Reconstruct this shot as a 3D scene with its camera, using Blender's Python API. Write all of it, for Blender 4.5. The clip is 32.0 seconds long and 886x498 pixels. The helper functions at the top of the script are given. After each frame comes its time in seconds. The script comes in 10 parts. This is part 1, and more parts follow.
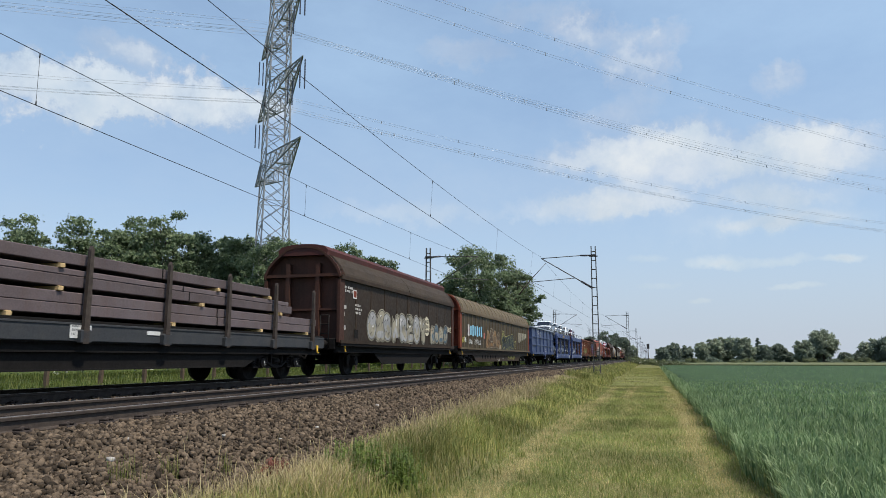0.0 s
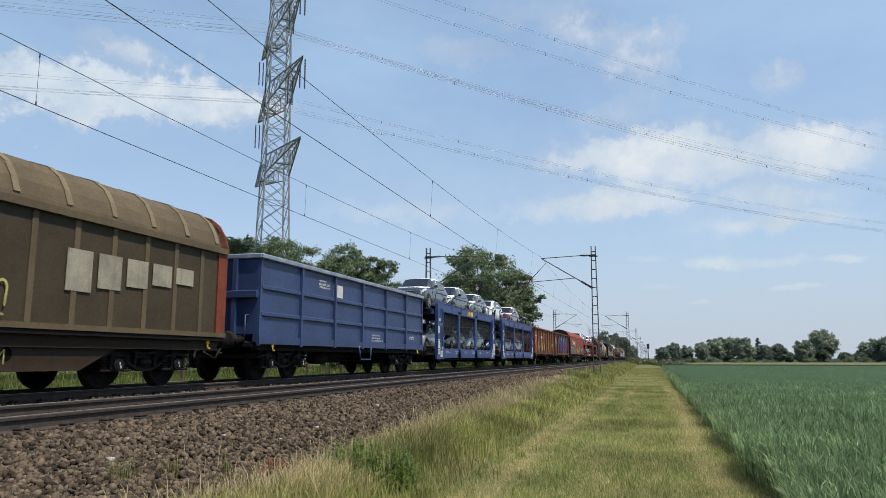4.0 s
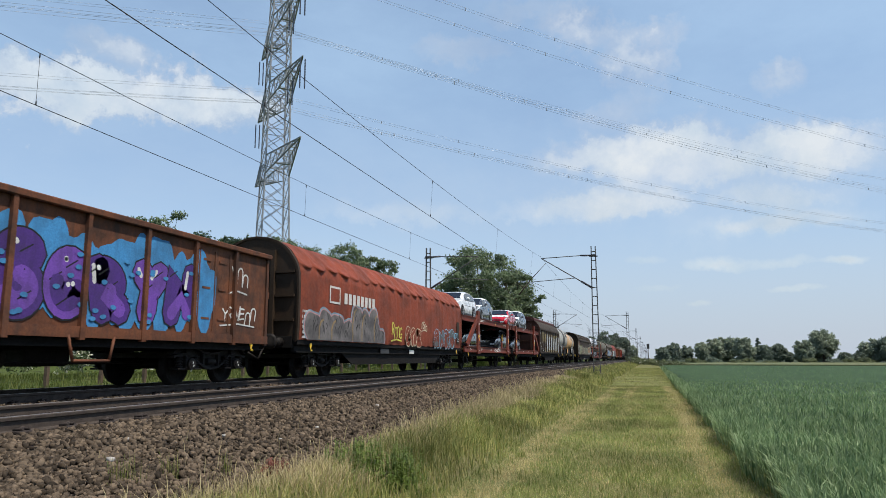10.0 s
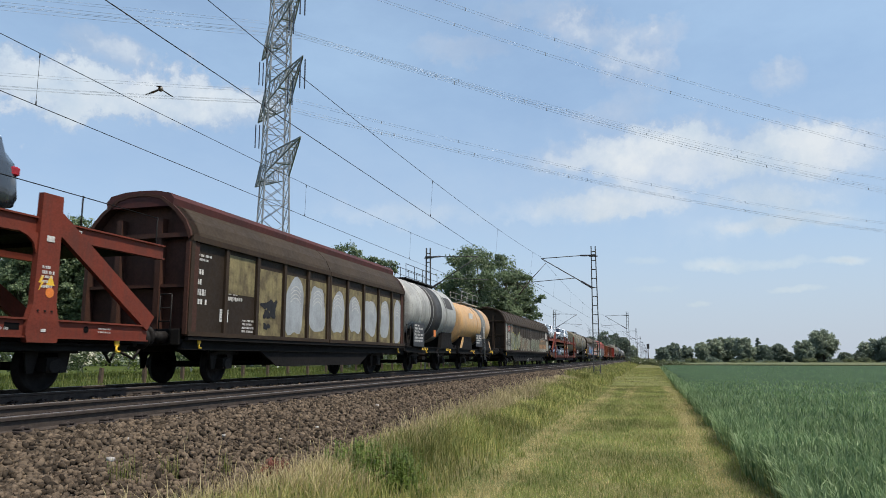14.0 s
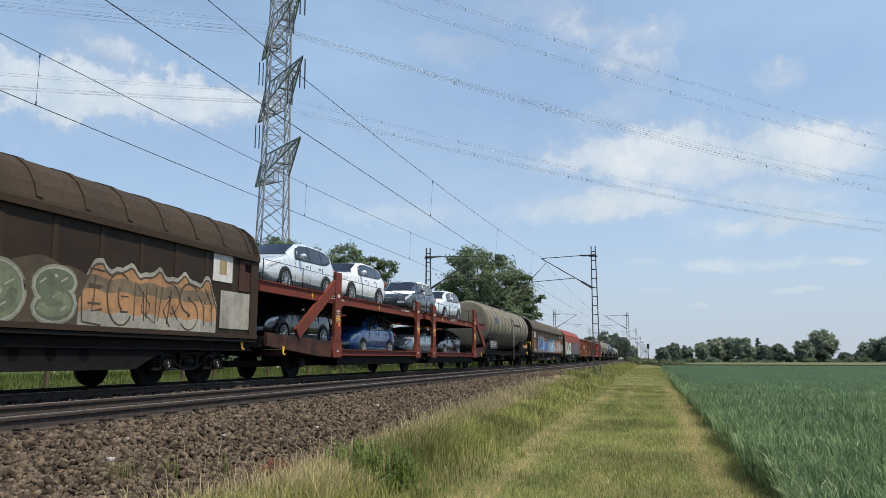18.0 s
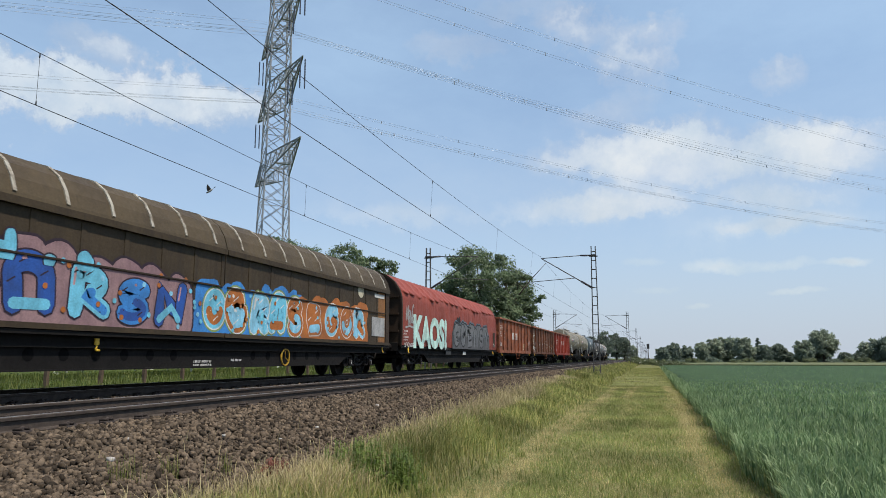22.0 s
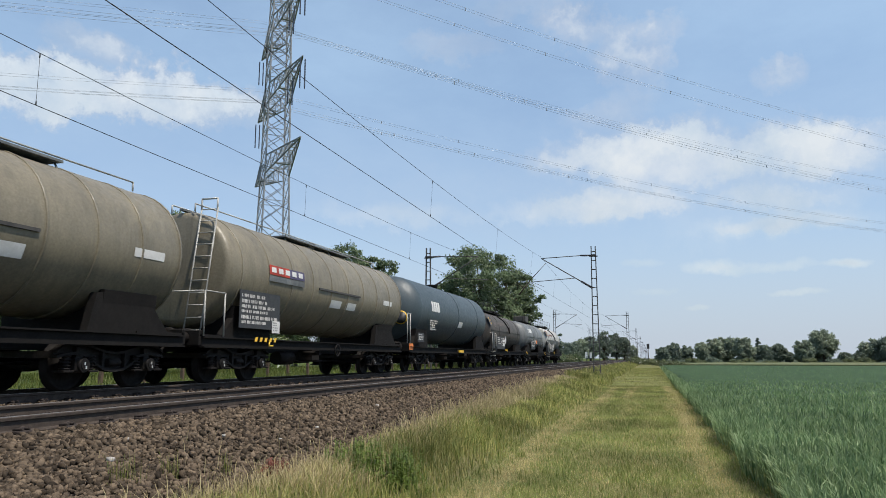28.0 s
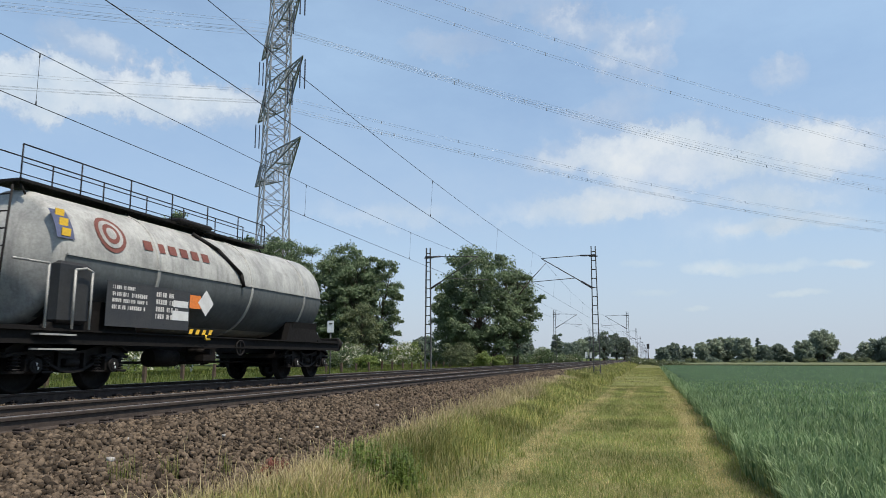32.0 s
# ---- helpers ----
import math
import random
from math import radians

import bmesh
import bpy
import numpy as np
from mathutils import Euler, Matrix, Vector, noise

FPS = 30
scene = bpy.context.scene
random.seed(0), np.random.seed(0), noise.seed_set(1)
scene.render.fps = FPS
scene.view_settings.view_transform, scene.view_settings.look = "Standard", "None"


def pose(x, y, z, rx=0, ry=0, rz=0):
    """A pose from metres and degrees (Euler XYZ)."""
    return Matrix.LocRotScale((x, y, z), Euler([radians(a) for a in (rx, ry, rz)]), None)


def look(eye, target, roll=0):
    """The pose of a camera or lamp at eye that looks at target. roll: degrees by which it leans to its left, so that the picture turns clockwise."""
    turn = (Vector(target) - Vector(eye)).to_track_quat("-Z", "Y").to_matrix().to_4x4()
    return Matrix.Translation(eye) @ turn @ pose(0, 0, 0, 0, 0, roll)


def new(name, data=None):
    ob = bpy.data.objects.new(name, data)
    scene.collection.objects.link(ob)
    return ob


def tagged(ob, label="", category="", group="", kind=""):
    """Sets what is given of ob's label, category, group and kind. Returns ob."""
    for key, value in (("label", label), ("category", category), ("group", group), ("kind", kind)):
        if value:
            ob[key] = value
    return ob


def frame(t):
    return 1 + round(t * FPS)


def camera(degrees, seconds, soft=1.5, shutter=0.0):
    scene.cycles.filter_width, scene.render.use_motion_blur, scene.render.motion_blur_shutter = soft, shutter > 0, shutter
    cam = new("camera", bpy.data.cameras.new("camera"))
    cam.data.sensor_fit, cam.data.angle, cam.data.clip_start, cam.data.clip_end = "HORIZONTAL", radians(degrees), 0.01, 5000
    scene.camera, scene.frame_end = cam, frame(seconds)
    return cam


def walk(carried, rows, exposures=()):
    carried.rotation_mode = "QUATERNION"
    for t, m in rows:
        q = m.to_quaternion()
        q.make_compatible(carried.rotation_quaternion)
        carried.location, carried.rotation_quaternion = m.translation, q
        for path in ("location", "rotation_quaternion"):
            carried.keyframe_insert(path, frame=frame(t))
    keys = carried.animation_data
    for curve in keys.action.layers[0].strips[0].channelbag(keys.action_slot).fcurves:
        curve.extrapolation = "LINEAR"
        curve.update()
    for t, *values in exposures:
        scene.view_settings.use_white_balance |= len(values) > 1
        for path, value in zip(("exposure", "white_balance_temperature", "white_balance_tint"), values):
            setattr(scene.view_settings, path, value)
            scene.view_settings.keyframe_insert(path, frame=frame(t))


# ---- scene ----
# The camera stands on the mown strip beside the crop; x is across the line, y along it, z up.
EYE = Vector((0.0, 0.0, 1.5))
YAW, TILT = radians(16.228), radians(8.756)
AIM = EYE + Vector((-math.sin(YAW) * math.cos(TILT), math.cos(YAW) * math.cos(TILT), math.sin(TILT)))
cam = camera(64.06, 32.0, soft=0.85, shutter=0.05)
walk(cam, [(0.0, look(EYE, AIM)), (32.0, look(EYE, AIM))])

# ---- light ----
SUN = Vector((0.42, -0.14, 0.89)).normalized()
world = bpy.data.worlds.new("sky")
scene.world = world
world.use_nodes = True
wn, wl = world.node_tree.nodes, world.node_tree.links
sky = wn.new("ShaderNodeTexSky")
sky.sky_type = "NISHITA"
sky.sun_disc = False
sky.sun_elevation = math.asin(SUN.z)
sky.sun_rotation = math.atan2(SUN.x, SUN.y)
sky.air_density, sky.dust_density, sky.ozone_density = 1.0, 0.35, 2.2
wn["Background"].inputs["Strength"].default_value = 0.122
wl.new(sky.outputs[0], wn["Background"].inputs["Color"])
sun = new("sun", bpy.data.lights.new("sun", "SUN"))
sun.data.energy, sun.data.angle, sun.data.color = 4.5, radians(0.8), (1.0, 0.93, 0.83)
sun.matrix_world = look(SUN * 100, (0, 0, 0))
scene.view_settings.exposure = 0.3

RAIL = 0.90          # rail top
NEAR, FAR = -7.15, -11.15   # track centres
BED = RAIL - 0.20    # ballast top


# ---- materials ----
def mat(name, col, col2=None, rough=0.6, metal=0.0, s1=1.5, s2=30.0, mix=0.6, bump=0.07, bscale=45.0, streak=0.0,
        streak_col=(0.03, 0.02, 0.015), rnd=0.0, island=False, edge=(0.42, 0.62), emit=0.0, coat=0.0, trans=0.0, grain=1.0):
    m = bpy.data.materials.new(name)
    m.use_nodes = True
    n, l = m.node_tree.nodes, m.node_tree.links
    b = n["Principled BSDF"]
    tc = n.new("ShaderNodeTexCoord")

    def noise_of(scale, detail=4.0, rough_=0.6, stretch=None):
        t = n.new("ShaderNodeTexNoise")
        t.inputs["Scale"].default_value = scale
        t.inputs["Detail"].default_value = detail
        t.inputs["Roughness"].default_value = rough_
        if stretch:
            mp = n.new("ShaderNodeMapping")
            mp.inputs["Scale"].default_value = stretch
            l.new(tc.outputs["Object"], mp.inputs[0])
            l.new(mp.outputs[0], t.inputs["Vector"])
        else:
            l.new(tc.outputs["Object"], t.inputs["Vector"])
        return t

    def mixc(fac, a, c, mode="MIX", amount=1.0):
        x = n.new("ShaderNodeMix")
        x.data_type, x.blend_type = "RGBA", mode
        x.inputs[0].default_value = amount
        if fac is not None:
            l.new(fac, x.inputs[0])
        for sock, v in ((6, a), (7, c)):
            if hasattr(v, "is_linked"):
                l.new(v, x.inputs[sock])
            else:
                x.inputs[sock].default_value = (*v, 1)
        return x.outputs[2]

    def ramp(sock, lo, hi, a=0.0, c=1.0):
        r = n.new("ShaderNodeMapRange")
        r.inputs[1].default_value, r.inputs[2].default_value = lo, hi
        r.inputs[3].default_value, r.inputs[4].default_value = a, c
        l.new(sock, r.inputs[0])
        return r.outputs[0]

    col2 = col2 or tuple(c * 0.72 for c in col)
    c = mixc(ramp(noise_of(s1).outputs[0], edge[0], edge[1], 0, mix), col, col2)
    fine = ramp(noise_of(s2, 5.0, 0.7).outputs[0], 0.3, 0.7, 1 - 0.22 * grain, 1 + 0.18 * grain)
    c = mixc(None, c, fine, "MULTIPLY")
    if streak:
        c = mixc(ramp(noise_of(1.0, 5.0, 0.65, (5.0, 5.0, 0.45)).outputs[0], 0.47, 0.72, 0, streak), c, streak_col)
    if rnd:
        if island:
            g = n.new("ShaderNodeNewGeometry")
            v = g.outputs["Random Per Island"]
        else:
            v = n.new("ShaderNodeObjectInfo").outputs["Random"]
        c = mixc(None, c, ramp(v, 0, 1, 1 - rnd, 1 + rnd), "MULTIPLY")
    l.new(c, b.inputs["Base Color"])
    l.new(ramp(noise_of(s2 * 0.4).outputs[0], 0.3, 0.7, max(rough - 0.1, 0.03), min(rough + 0.12, 1)), b.inputs["Roughness"])
    b.inputs["Metallic"].default_value = metal
    b.inputs["Specular IOR Level"].default_value = 0.14 if rough > 0.5 else 0.5
    b.inputs["Coat Weight"].default_value = coat
    if trans:
        b.inputs["Transmission Weight"].default_value = trans
    if emit:
        b.inputs["Emission Color"].default_value = (*col, 1)
        b.inputs["Emission Strength"].default_value = emit
    if bump:
        bp = n.new("ShaderNodeBump")
        bp.inputs["Strength"].default_value, bp.inputs["Distance"].default_value = bump, 0.02
        l.new(noise_of(bscale, 6.0, 0.7).outputs[0], bp.inputs["Height"])
        l.new(bp.outputs[0], b.inputs["Normal"])
    return m


def leaf_mat(name, col, col2, rnd=0.35, rough=0.55, gloss=0.3):
    """Foliage: diffuse with light passing through, varied clump by clump."""
    m = bpy.data.materials.new(name)
    m.use_nodes = True
    n, l = m.node_tree.nodes, m.node_tree.links
    b = n["Principled BSDF"]
    g = n.new("ShaderNodeNewGeometry")
    x = n.new("ShaderNodeMix")
    x.data_type = "RGBA"
    x.inputs[6].default_value, x.inputs[7].default_value = (*col, 1), (*col2, 1)
    l.new(g.outputs["Random Per Island"], x.inputs[0])
    tc = n.new("ShaderNodeTexCoord")
    t = n.new("ShaderNodeTexNoise")
    t.inputs["Scale"].default_value = 0.5
    l.new(tc.outputs["Object"], t.inputs["Vector"])
    r = n.new("ShaderNodeMapRange")
    r.inputs[1].default_value, r.inputs[2].default_value = 0.35, 0.65
    r.inputs[3].default_value, r.inputs[4].default_value = 1 - rnd, 1 + rnd
    l.new(t.outputs[0], r.inputs[0])
    y = n.new("ShaderNodeMix")
    y.data_type, y.blend_type = "RGBA", "MULTIPLY"
    y.inputs[0].default_value = 1
    l.new(x.outputs[2], y.inputs[6])
    l.new(r.outputs[0], y.inputs[7])
    l.new(y.outputs[2], b.inputs["Base Color"])
    b.inputs["Roughness"].default_value = rough
    b.inputs["Specular IOR Level"].default_value = gloss
    tr = n.new("ShaderNodeBsdfTranslucent")
    l.new(y.outputs[2], tr.inputs["Color"])
    ms = n.new("ShaderNodeMixShader")
    ms.inputs[0].default_value = 0.42
    l.new(b.outputs[0], ms.inputs[1])
    l.new(tr.outputs[0], ms.inputs[2])
    l.new(ms.outputs[0], n["Material Output"].inputs["Surface"])
    return m


# ---- mesh tools ----
class Shape:
    """Collects vertices and faces of one mesh."""

    def __init__(self):
        self.v, self.f, self.smooth = [], [], []

    def add(self, vs, fs, smooth=False):
        o = len(self.v)
        self.v += [tuple(p) for p in vs]
        self.f += [tuple(i + o for i in q) for q in fs]
        self.smooth += [smooth] * len(fs)
        return self

    def box(self, x, y, z, sx, sy, sz, m=None, c=None):
        """A box about its centre, with chamfered long edges when c is given."""
        a, b, d = sx / 2, sy / 2, sz / 2
        if c is None:
            p = [(x + i * a, y + j * b, z + k * d) for k in (-1, 1) for j in (-1, 1) for i in (-1, 1)]
            f = [(0, 2, 3, 1), (4, 5, 7, 6), (0, 1, 5, 4), (2, 6, 7, 3), (0, 4, 6, 2), (1, 3, 7, 5)]
        else:
            p, f = [], []
            for k, ins in ((-d, c), (-d + c, 0), (d - c, 0), (d, c)):
                for i, j in ((-1, -1), (1, -1), (1, 1), (-1, 1)):
                    p.append((x + i * (a - ins), y + j * (b - ins), z + k))
            f = [(3, 2, 1, 0), (12, 13, 14, 15)]
            for r in range(3):
                for s in range(4):
                    f.append((r * 4 + s, r * 4 + (s + 1) % 4, r * 4 + 4 + (s + 1) % 4, r * 4 + 4 + s))
        if m is not None:
            p = [m @ Vector(q) for q in p]
        return self.add(p, f)

    def ring_loft(self, rings, closed=True, caps=True, smooth=True):
        n = len(rings[0])
        f = []
        for r in range(len(rings) - 1):
            for s in range(n if closed else n - 1):
                t = (s + 1) % n
                f.append((r * n + s, r * n + t, (r + 1) * n + t, (r + 1) * n + s))
        k = len(f)
        if caps and closed:
            f += [tuple(reversed(range(n))), tuple((len(rings) - 1) * n + i for i in range(n))]
        self.add([p for r in rings for p in r], f, smooth)
        if caps and closed and smooth:
            self.smooth[-2:] = [False, False]
        return self

    def rod(self, a, b, r, n=6, r2=None, smooth=True):
        a, b = Vector(a), Vector(b)
        d = (b - a)
        if d.length < 1e-6:
            return self
        d.normalize()
        u = d.orthogonal().normalized()
        w = d.cross(u)
        r2 = r if r2 is None else r2
        rings = [[p + (u * math.cos(2 * math.pi * i / n) + w * math.sin(2 * math.pi * i / n)) * q for i in range(n)] for p, q in ((a, r), (b, r2))]
        return self.ring_loft(rings, smooth=smooth)

    def tube(self, pts, r, n=6):
        for a, b in zip(pts, pts[1:]):
            self.rod(a, b, r, n)
        return self

    def beam(self, a, b, w, h=None):
        """A square bar from a to b."""
        a, b = Vector(a), Vector(b)
        d = (b - a).normalized()
        up = Vector((0, 0, 1)) if abs(d.z) < 0.95 else Vector((0, 1, 0))
        u = d.cross(up).normalized() * w / 2
        v = u.cross(d).normalized() * (h or w) / 2
        p = [q + i * u + j * v for q in (a, b) for i, j in ((-1, -1), (1, -1), (1, 1), (-1, 1))]
        return self.add(p, [(3, 2, 1, 0), (4, 5, 6, 7), (0, 1, 5, 4), (1, 2, 6, 5), (2, 3, 7, 6), (3, 0, 4, 7)])

    def prism_y(self, prof, y0, y1, smooth=False):
        """A profile of (x, z) carried from y0 to y1."""
        return self.ring_loft([[(x, y0, z) for x, z in prof], [(x, y1, z) for x, z in prof]], smooth=smooth)

    def prism_x(self, prof, x0, x1):
        """A profile of (y, z) carried from x0 to x1."""
        return self.ring_loft([[(x0, y, z) for y, z in prof], [(x1, y, z) for y, z in prof]], smooth=False)

    def disc_x(self, x0, x1, y, z, r, n=20, r_in=None):
        """A wheel-like disc or ring with its axle along x."""
        cs = [(math.cos(2 * math.pi * i / n), math.sin(2 * math.pi * i / n)) for i in range(n)]
        if r_in is None:
            return self.ring_loft([[(x, y + r * a, z + r * b) for a, b in cs] for x in (x0, x1)], smooth=True)
        rings = [[(x, y + q * a, z + q * b) for a, b in cs] for x, q in ((x0, r_in), (x0, r), (x1, r), (x1, r_in), (x0, r_in))]
        return self.ring_loft(rings, caps=False)

    def lathe(self, prof, n=20, axis="y", centre=(0, 0, 0), caps=True):
        """Profile of (position along the axis, radius) turned about the axis."""
        cx, cy, cz = centre
        rings = []
        for p, r in prof:
            ring = []
            for i in range(n):
                c, s = math.cos(2 * math.pi * i / n) * r, math.sin(2 * math.pi * i / n) * r
                ring.append({"y": (cx + c, cy + p, cz + s), "x": (cx + p, cy + c, cz + s), "z": (cx + c, cy + s, cz + p)}[axis])
            rings.append(ring)
        return self.ring_loft(rings, caps=caps)

    def mesh(self, name, material):
        me = bpy.data.meshes.new(name)
        me.from_pydata(self.v, [], self.f)
        if any(self.smooth):
            me.polygons.foreach_set("use_smooth", self.smooth)
        me.materials.append(material)
        me.update()
        return me


def fix_normals(me):
    bm = bmesh.new()
    bm.from_mesh(me)
    bmesh.ops.recalc_face_normals(bm, faces=bm.faces)
    bm.to_mesh(me)
    bm.free()


def part(name, shape, material, parent=None, label=""):
    me = shape if isinstance(shape, bpy.types.Mesh) else shape.mesh(name, material)
    if not isinstance(shape, bpy.types.Mesh) and len(me.polygons) < 60000:
        fix_normals(me)
    ob = new(name, me)
    if parent is not None:
        ob.parent = parent
    if label:
        ob["label"] = label
    return ob


def raw_mesh(name, verts, faces, material, smooth=False):
    """A large mesh from number arrays: verts n x 3, faces m x k."""
    me = bpy.data.meshes.new(name)
    verts, faces = np.asarray(verts, np.float32), np.asarray(faces, np.int32)
    k = faces.shape[1]
    me.vertices.add(len(verts))
    me.vertices.foreach_set("co", verts.ravel())
    me.loops.add(faces.size)
    me.loops.foreach_set("vertex_index", faces.ravel())
    me.polygons.add(len(faces))
    me.polygons.foreach_set("loop_start", np.arange(0, faces.size, k, dtype=np.int32))
    me.polygons.foreach_set("loop_total", np.full(len(faces), k, np.int32))
    if smooth:
        me.polygons.foreach_set("use_smooth", np.ones(len(faces), bool))
    me.materials.append(material)
    me.update(calc_edges=True)
    return me


rng = np.random.default_rng(7)
rnd = random.Random(11)


def bearing(px_right, depth):
    """A ground place: px_right is the sideways tangent from the view's axis, depth along the level view axis."""
    f, r = Vector((-math.sin(YAW), math.cos(YAW), 0)), Vector((math.cos(YAW), math.sin(YAW), 0))
    return f * depth + r * (px_right * depth)

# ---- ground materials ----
# Bed under the loose stones, coloured near-black for the shadowed gaps between them.
M_BALLASTSHADE = mat("ballast", (0.03, 0.022, 0.016), (0.013, 0.01, 0.008), rough=0.9, s1=14, s2=55, bump=1.0, bscale=26)
M_STONE = mat("ballast_stone", (0.104, 0.078, 0.054), (0.046, 0.035, 0.025), rough=0.88, s1=6, s2=60, bump=0.08, bscale=90, rnd=0.7, island=True)
M_MOWN = mat("mown_grass", (0.19, 0.175, 0.07), (0.10, 0.125, 0.035), rough=0.9, s1=1.3, s2=24, mix=0.95, bump=0.9, bscale=40)
M_VERGE = mat("verge_grass", (0.052, 0.076, 0.013), (0.078, 0.088, 0.022), rough=0.9, s1=0.35, s2=9, bump=0.9, bscale=9)
M_SLOPE = mat("rough_grass_soil", (0.20, 0.175, 0.085), (0.11, 0.11, 0.045), rough=0.9, s1=1.2, s2=20, bump=0.8, bscale=25)
M_SOIL = mat("field_soil", (0.035, 0.05, 0.022), (0.05, 0.045, 0.028), rough=0.95, s1=2, s2=20, bump=0.6, bscale=20)
# Crop sheet: its dark green holds the shade between the leaves above it.
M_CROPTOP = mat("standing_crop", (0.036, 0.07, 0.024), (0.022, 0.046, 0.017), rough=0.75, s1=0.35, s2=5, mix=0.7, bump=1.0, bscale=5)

# one sheet across the line: (x, z) of its breaks
XS = [-4500, -900, -200, -60, -24, -15.2, -13.7, -13.0, -9.15, -5.45, -4.5, -3.85, -3.0, -2.3, -0.6, 1.3, 1.5, 6, 30, 120, 900, 4500]
ZS = [0.0, 0.0, 0.1, 0.25, 0.25, 0.2, 0.32, BED, BED, BED, 0.5, 0.30, 0.14, 0.02, 0.0, 0.0, 0.0, 0.0, 0.0, 0.0, 0.0, 0.0]
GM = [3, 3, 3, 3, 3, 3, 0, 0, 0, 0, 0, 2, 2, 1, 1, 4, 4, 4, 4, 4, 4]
YS = list(np.concatenate([[-900, -200, -60, -20], np.arange(0, 60, 0.8), np.arange(60, 200, 5), np.arange(200, 700, 50), [1000, 2000, 4500]]))


def ground_z(x, y=0.0):
    z = float(np.interp(x, XS, ZS))
    return z + (0.03 * noise.noise((x * 0.8, y * 0.35, 3.0)) if -4.6 < x < 1.0 else 0.0)


def toe_shift(y):
    """The ballast's foot creeps outward with distance."""
    return -float(np.interp(y, [5, 12, 20, 45, 200], [0.1, 0.0, -0.25, -0.45, -0.5])) + 0.12 * noise.noise((y * 0.7, 5.5, 0.0))


def build_ground():
    vs, fs, mi = [], [], []
    nx = len(XS)
    for y in YS:
        for i, x in enumerate(XS):
            if i in (11, 12):
                x -= abs(toe_shift(y)) * (1.0 if i == 11 else 0.6)
            elif i == 13:
                x += 0.15 * noise.noise((y * 0.4, 1.0, 0.0))
            vs.append((x, y, ground_z(XS[i], y)))
    for j in range(len(YS) - 1):
        for i in range(nx - 1):
            fs.append((j * nx + i, j * nx + i + 1, (j + 1) * nx + i + 1, (j + 1) * nx + i))
            mi.append(GM[i])
    me = bpy.data.meshes.new("ground")
    me.from_pydata(vs, [], fs)
    for m in (M_BALLASTSHADE, M_MOWN, M_SLOPE, M_VERGE, M_SOIL):
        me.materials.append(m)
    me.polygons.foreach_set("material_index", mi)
    me.polygons.foreach_set("use_smooth", [True] * len(mi))
    me.update()
    tagged(new("ground", me), "flat farmland with ballast bed, mown grass strip and verge", "ground", kind="structure")


build_ground()


# ---- track ----
M_RAIL = mat("rusty_rail", (0.068, 0.054, 0.045), (0.036, 0.029, 0.025), rough=0.7, s1=8, s2=70, bump=0.3)
M_HEAD = mat("polished_rail_head", (0.36, 0.34, 0.32), (0.24, 0.22, 0.2), rough=0.42, metal=0.7, s1=10, s2=80, bump=0.05)
M_CONCRETE = mat("sleeper_concrete", (0.21, 0.175, 0.14), (0.12, 0.095, 0.072), rough=0.9, s1=5, s2=60, bump=0.4, rnd=0.2)
M_CLIP = mat("rail_clip", (0.05, 0.04, 0.035), rough=0.7, s1=20, bump=0.2)


def rail(x):
    h = RAIL
    prof = [(-0.075, h - 0.172), (0.075, h - 0.172), (0.075, h - 0.160), (0.012, h - 0.140), (0.009, h - 0.050),
            (0.034, h - 0.040), (0.036, h - 0.012), (0.028, h - 0.003), (-0.028, h - 0.003), (-0.036, h - 0.012), (-0.034, h - 0.040), (-0.009, h - 0.050), (-0.012, h - 0.140), (-0.075, h - 0.160)]
    ob = part("rail", Shape().prism_y([(x + a, b) for a, b in prof], -520, 1600), M_RAIL)
    tagged(ob, "rusty steel railway rail with worn shiny head", "rail", "running rails", "structure")
    part("rail_head", Shape().box(x, 540, h - 0.0015, 0.05, 2120, 0.003), M_HEAD, ob, "worn bright running surface")
    return ob


for tx in (NEAR, FAR):
    for s in (-0.75, 0.75):
        rail(tx + s)

sleeper_prof = Shape()
sleeper_prof.ring_loft([[(x, -0.15, -0.1), (x, 0.15, -0.1), (x, 0.11, z), (x, -0.11, z)] for x, z in ((-1.3, -0.03), (-0.95, 0.0), (-0.5, -0.0), (-0.3, -0.035), (0.3, -0.035), (0.5, 0.0), (0.95, 0.0), (1.3, -0.03))], smooth=False)
clip_shape = Shape()
for s in (-0.75, 0.75):
    for t in (-0.115, 0.115):
        o = 1 if t > 0 else -1
        clip_shape.box(s + t + o * 0.02, 0, 0.02, 0.10, 0.17, 0.04, c=0.01)
        clip_shape.rod((s + t + o * 0.01, 0, 0.01), (s + t + o * 0.01, 0, 0.085), 0.02, 6)
        for e in (-0.05, 0.05):
            clip_shape.rod((s + t - o * 0.045, e, 0.045), (s + t + o * 0.065, e, 0.065), 0.017, 6)
me_sl, me_cl = sleeper_prof.mesh("sleeper", M_CONCRETE), clip_shape.mesh("rail_clips", M_CLIP)
fix_normals(me_sl), fix_normals(me_cl)


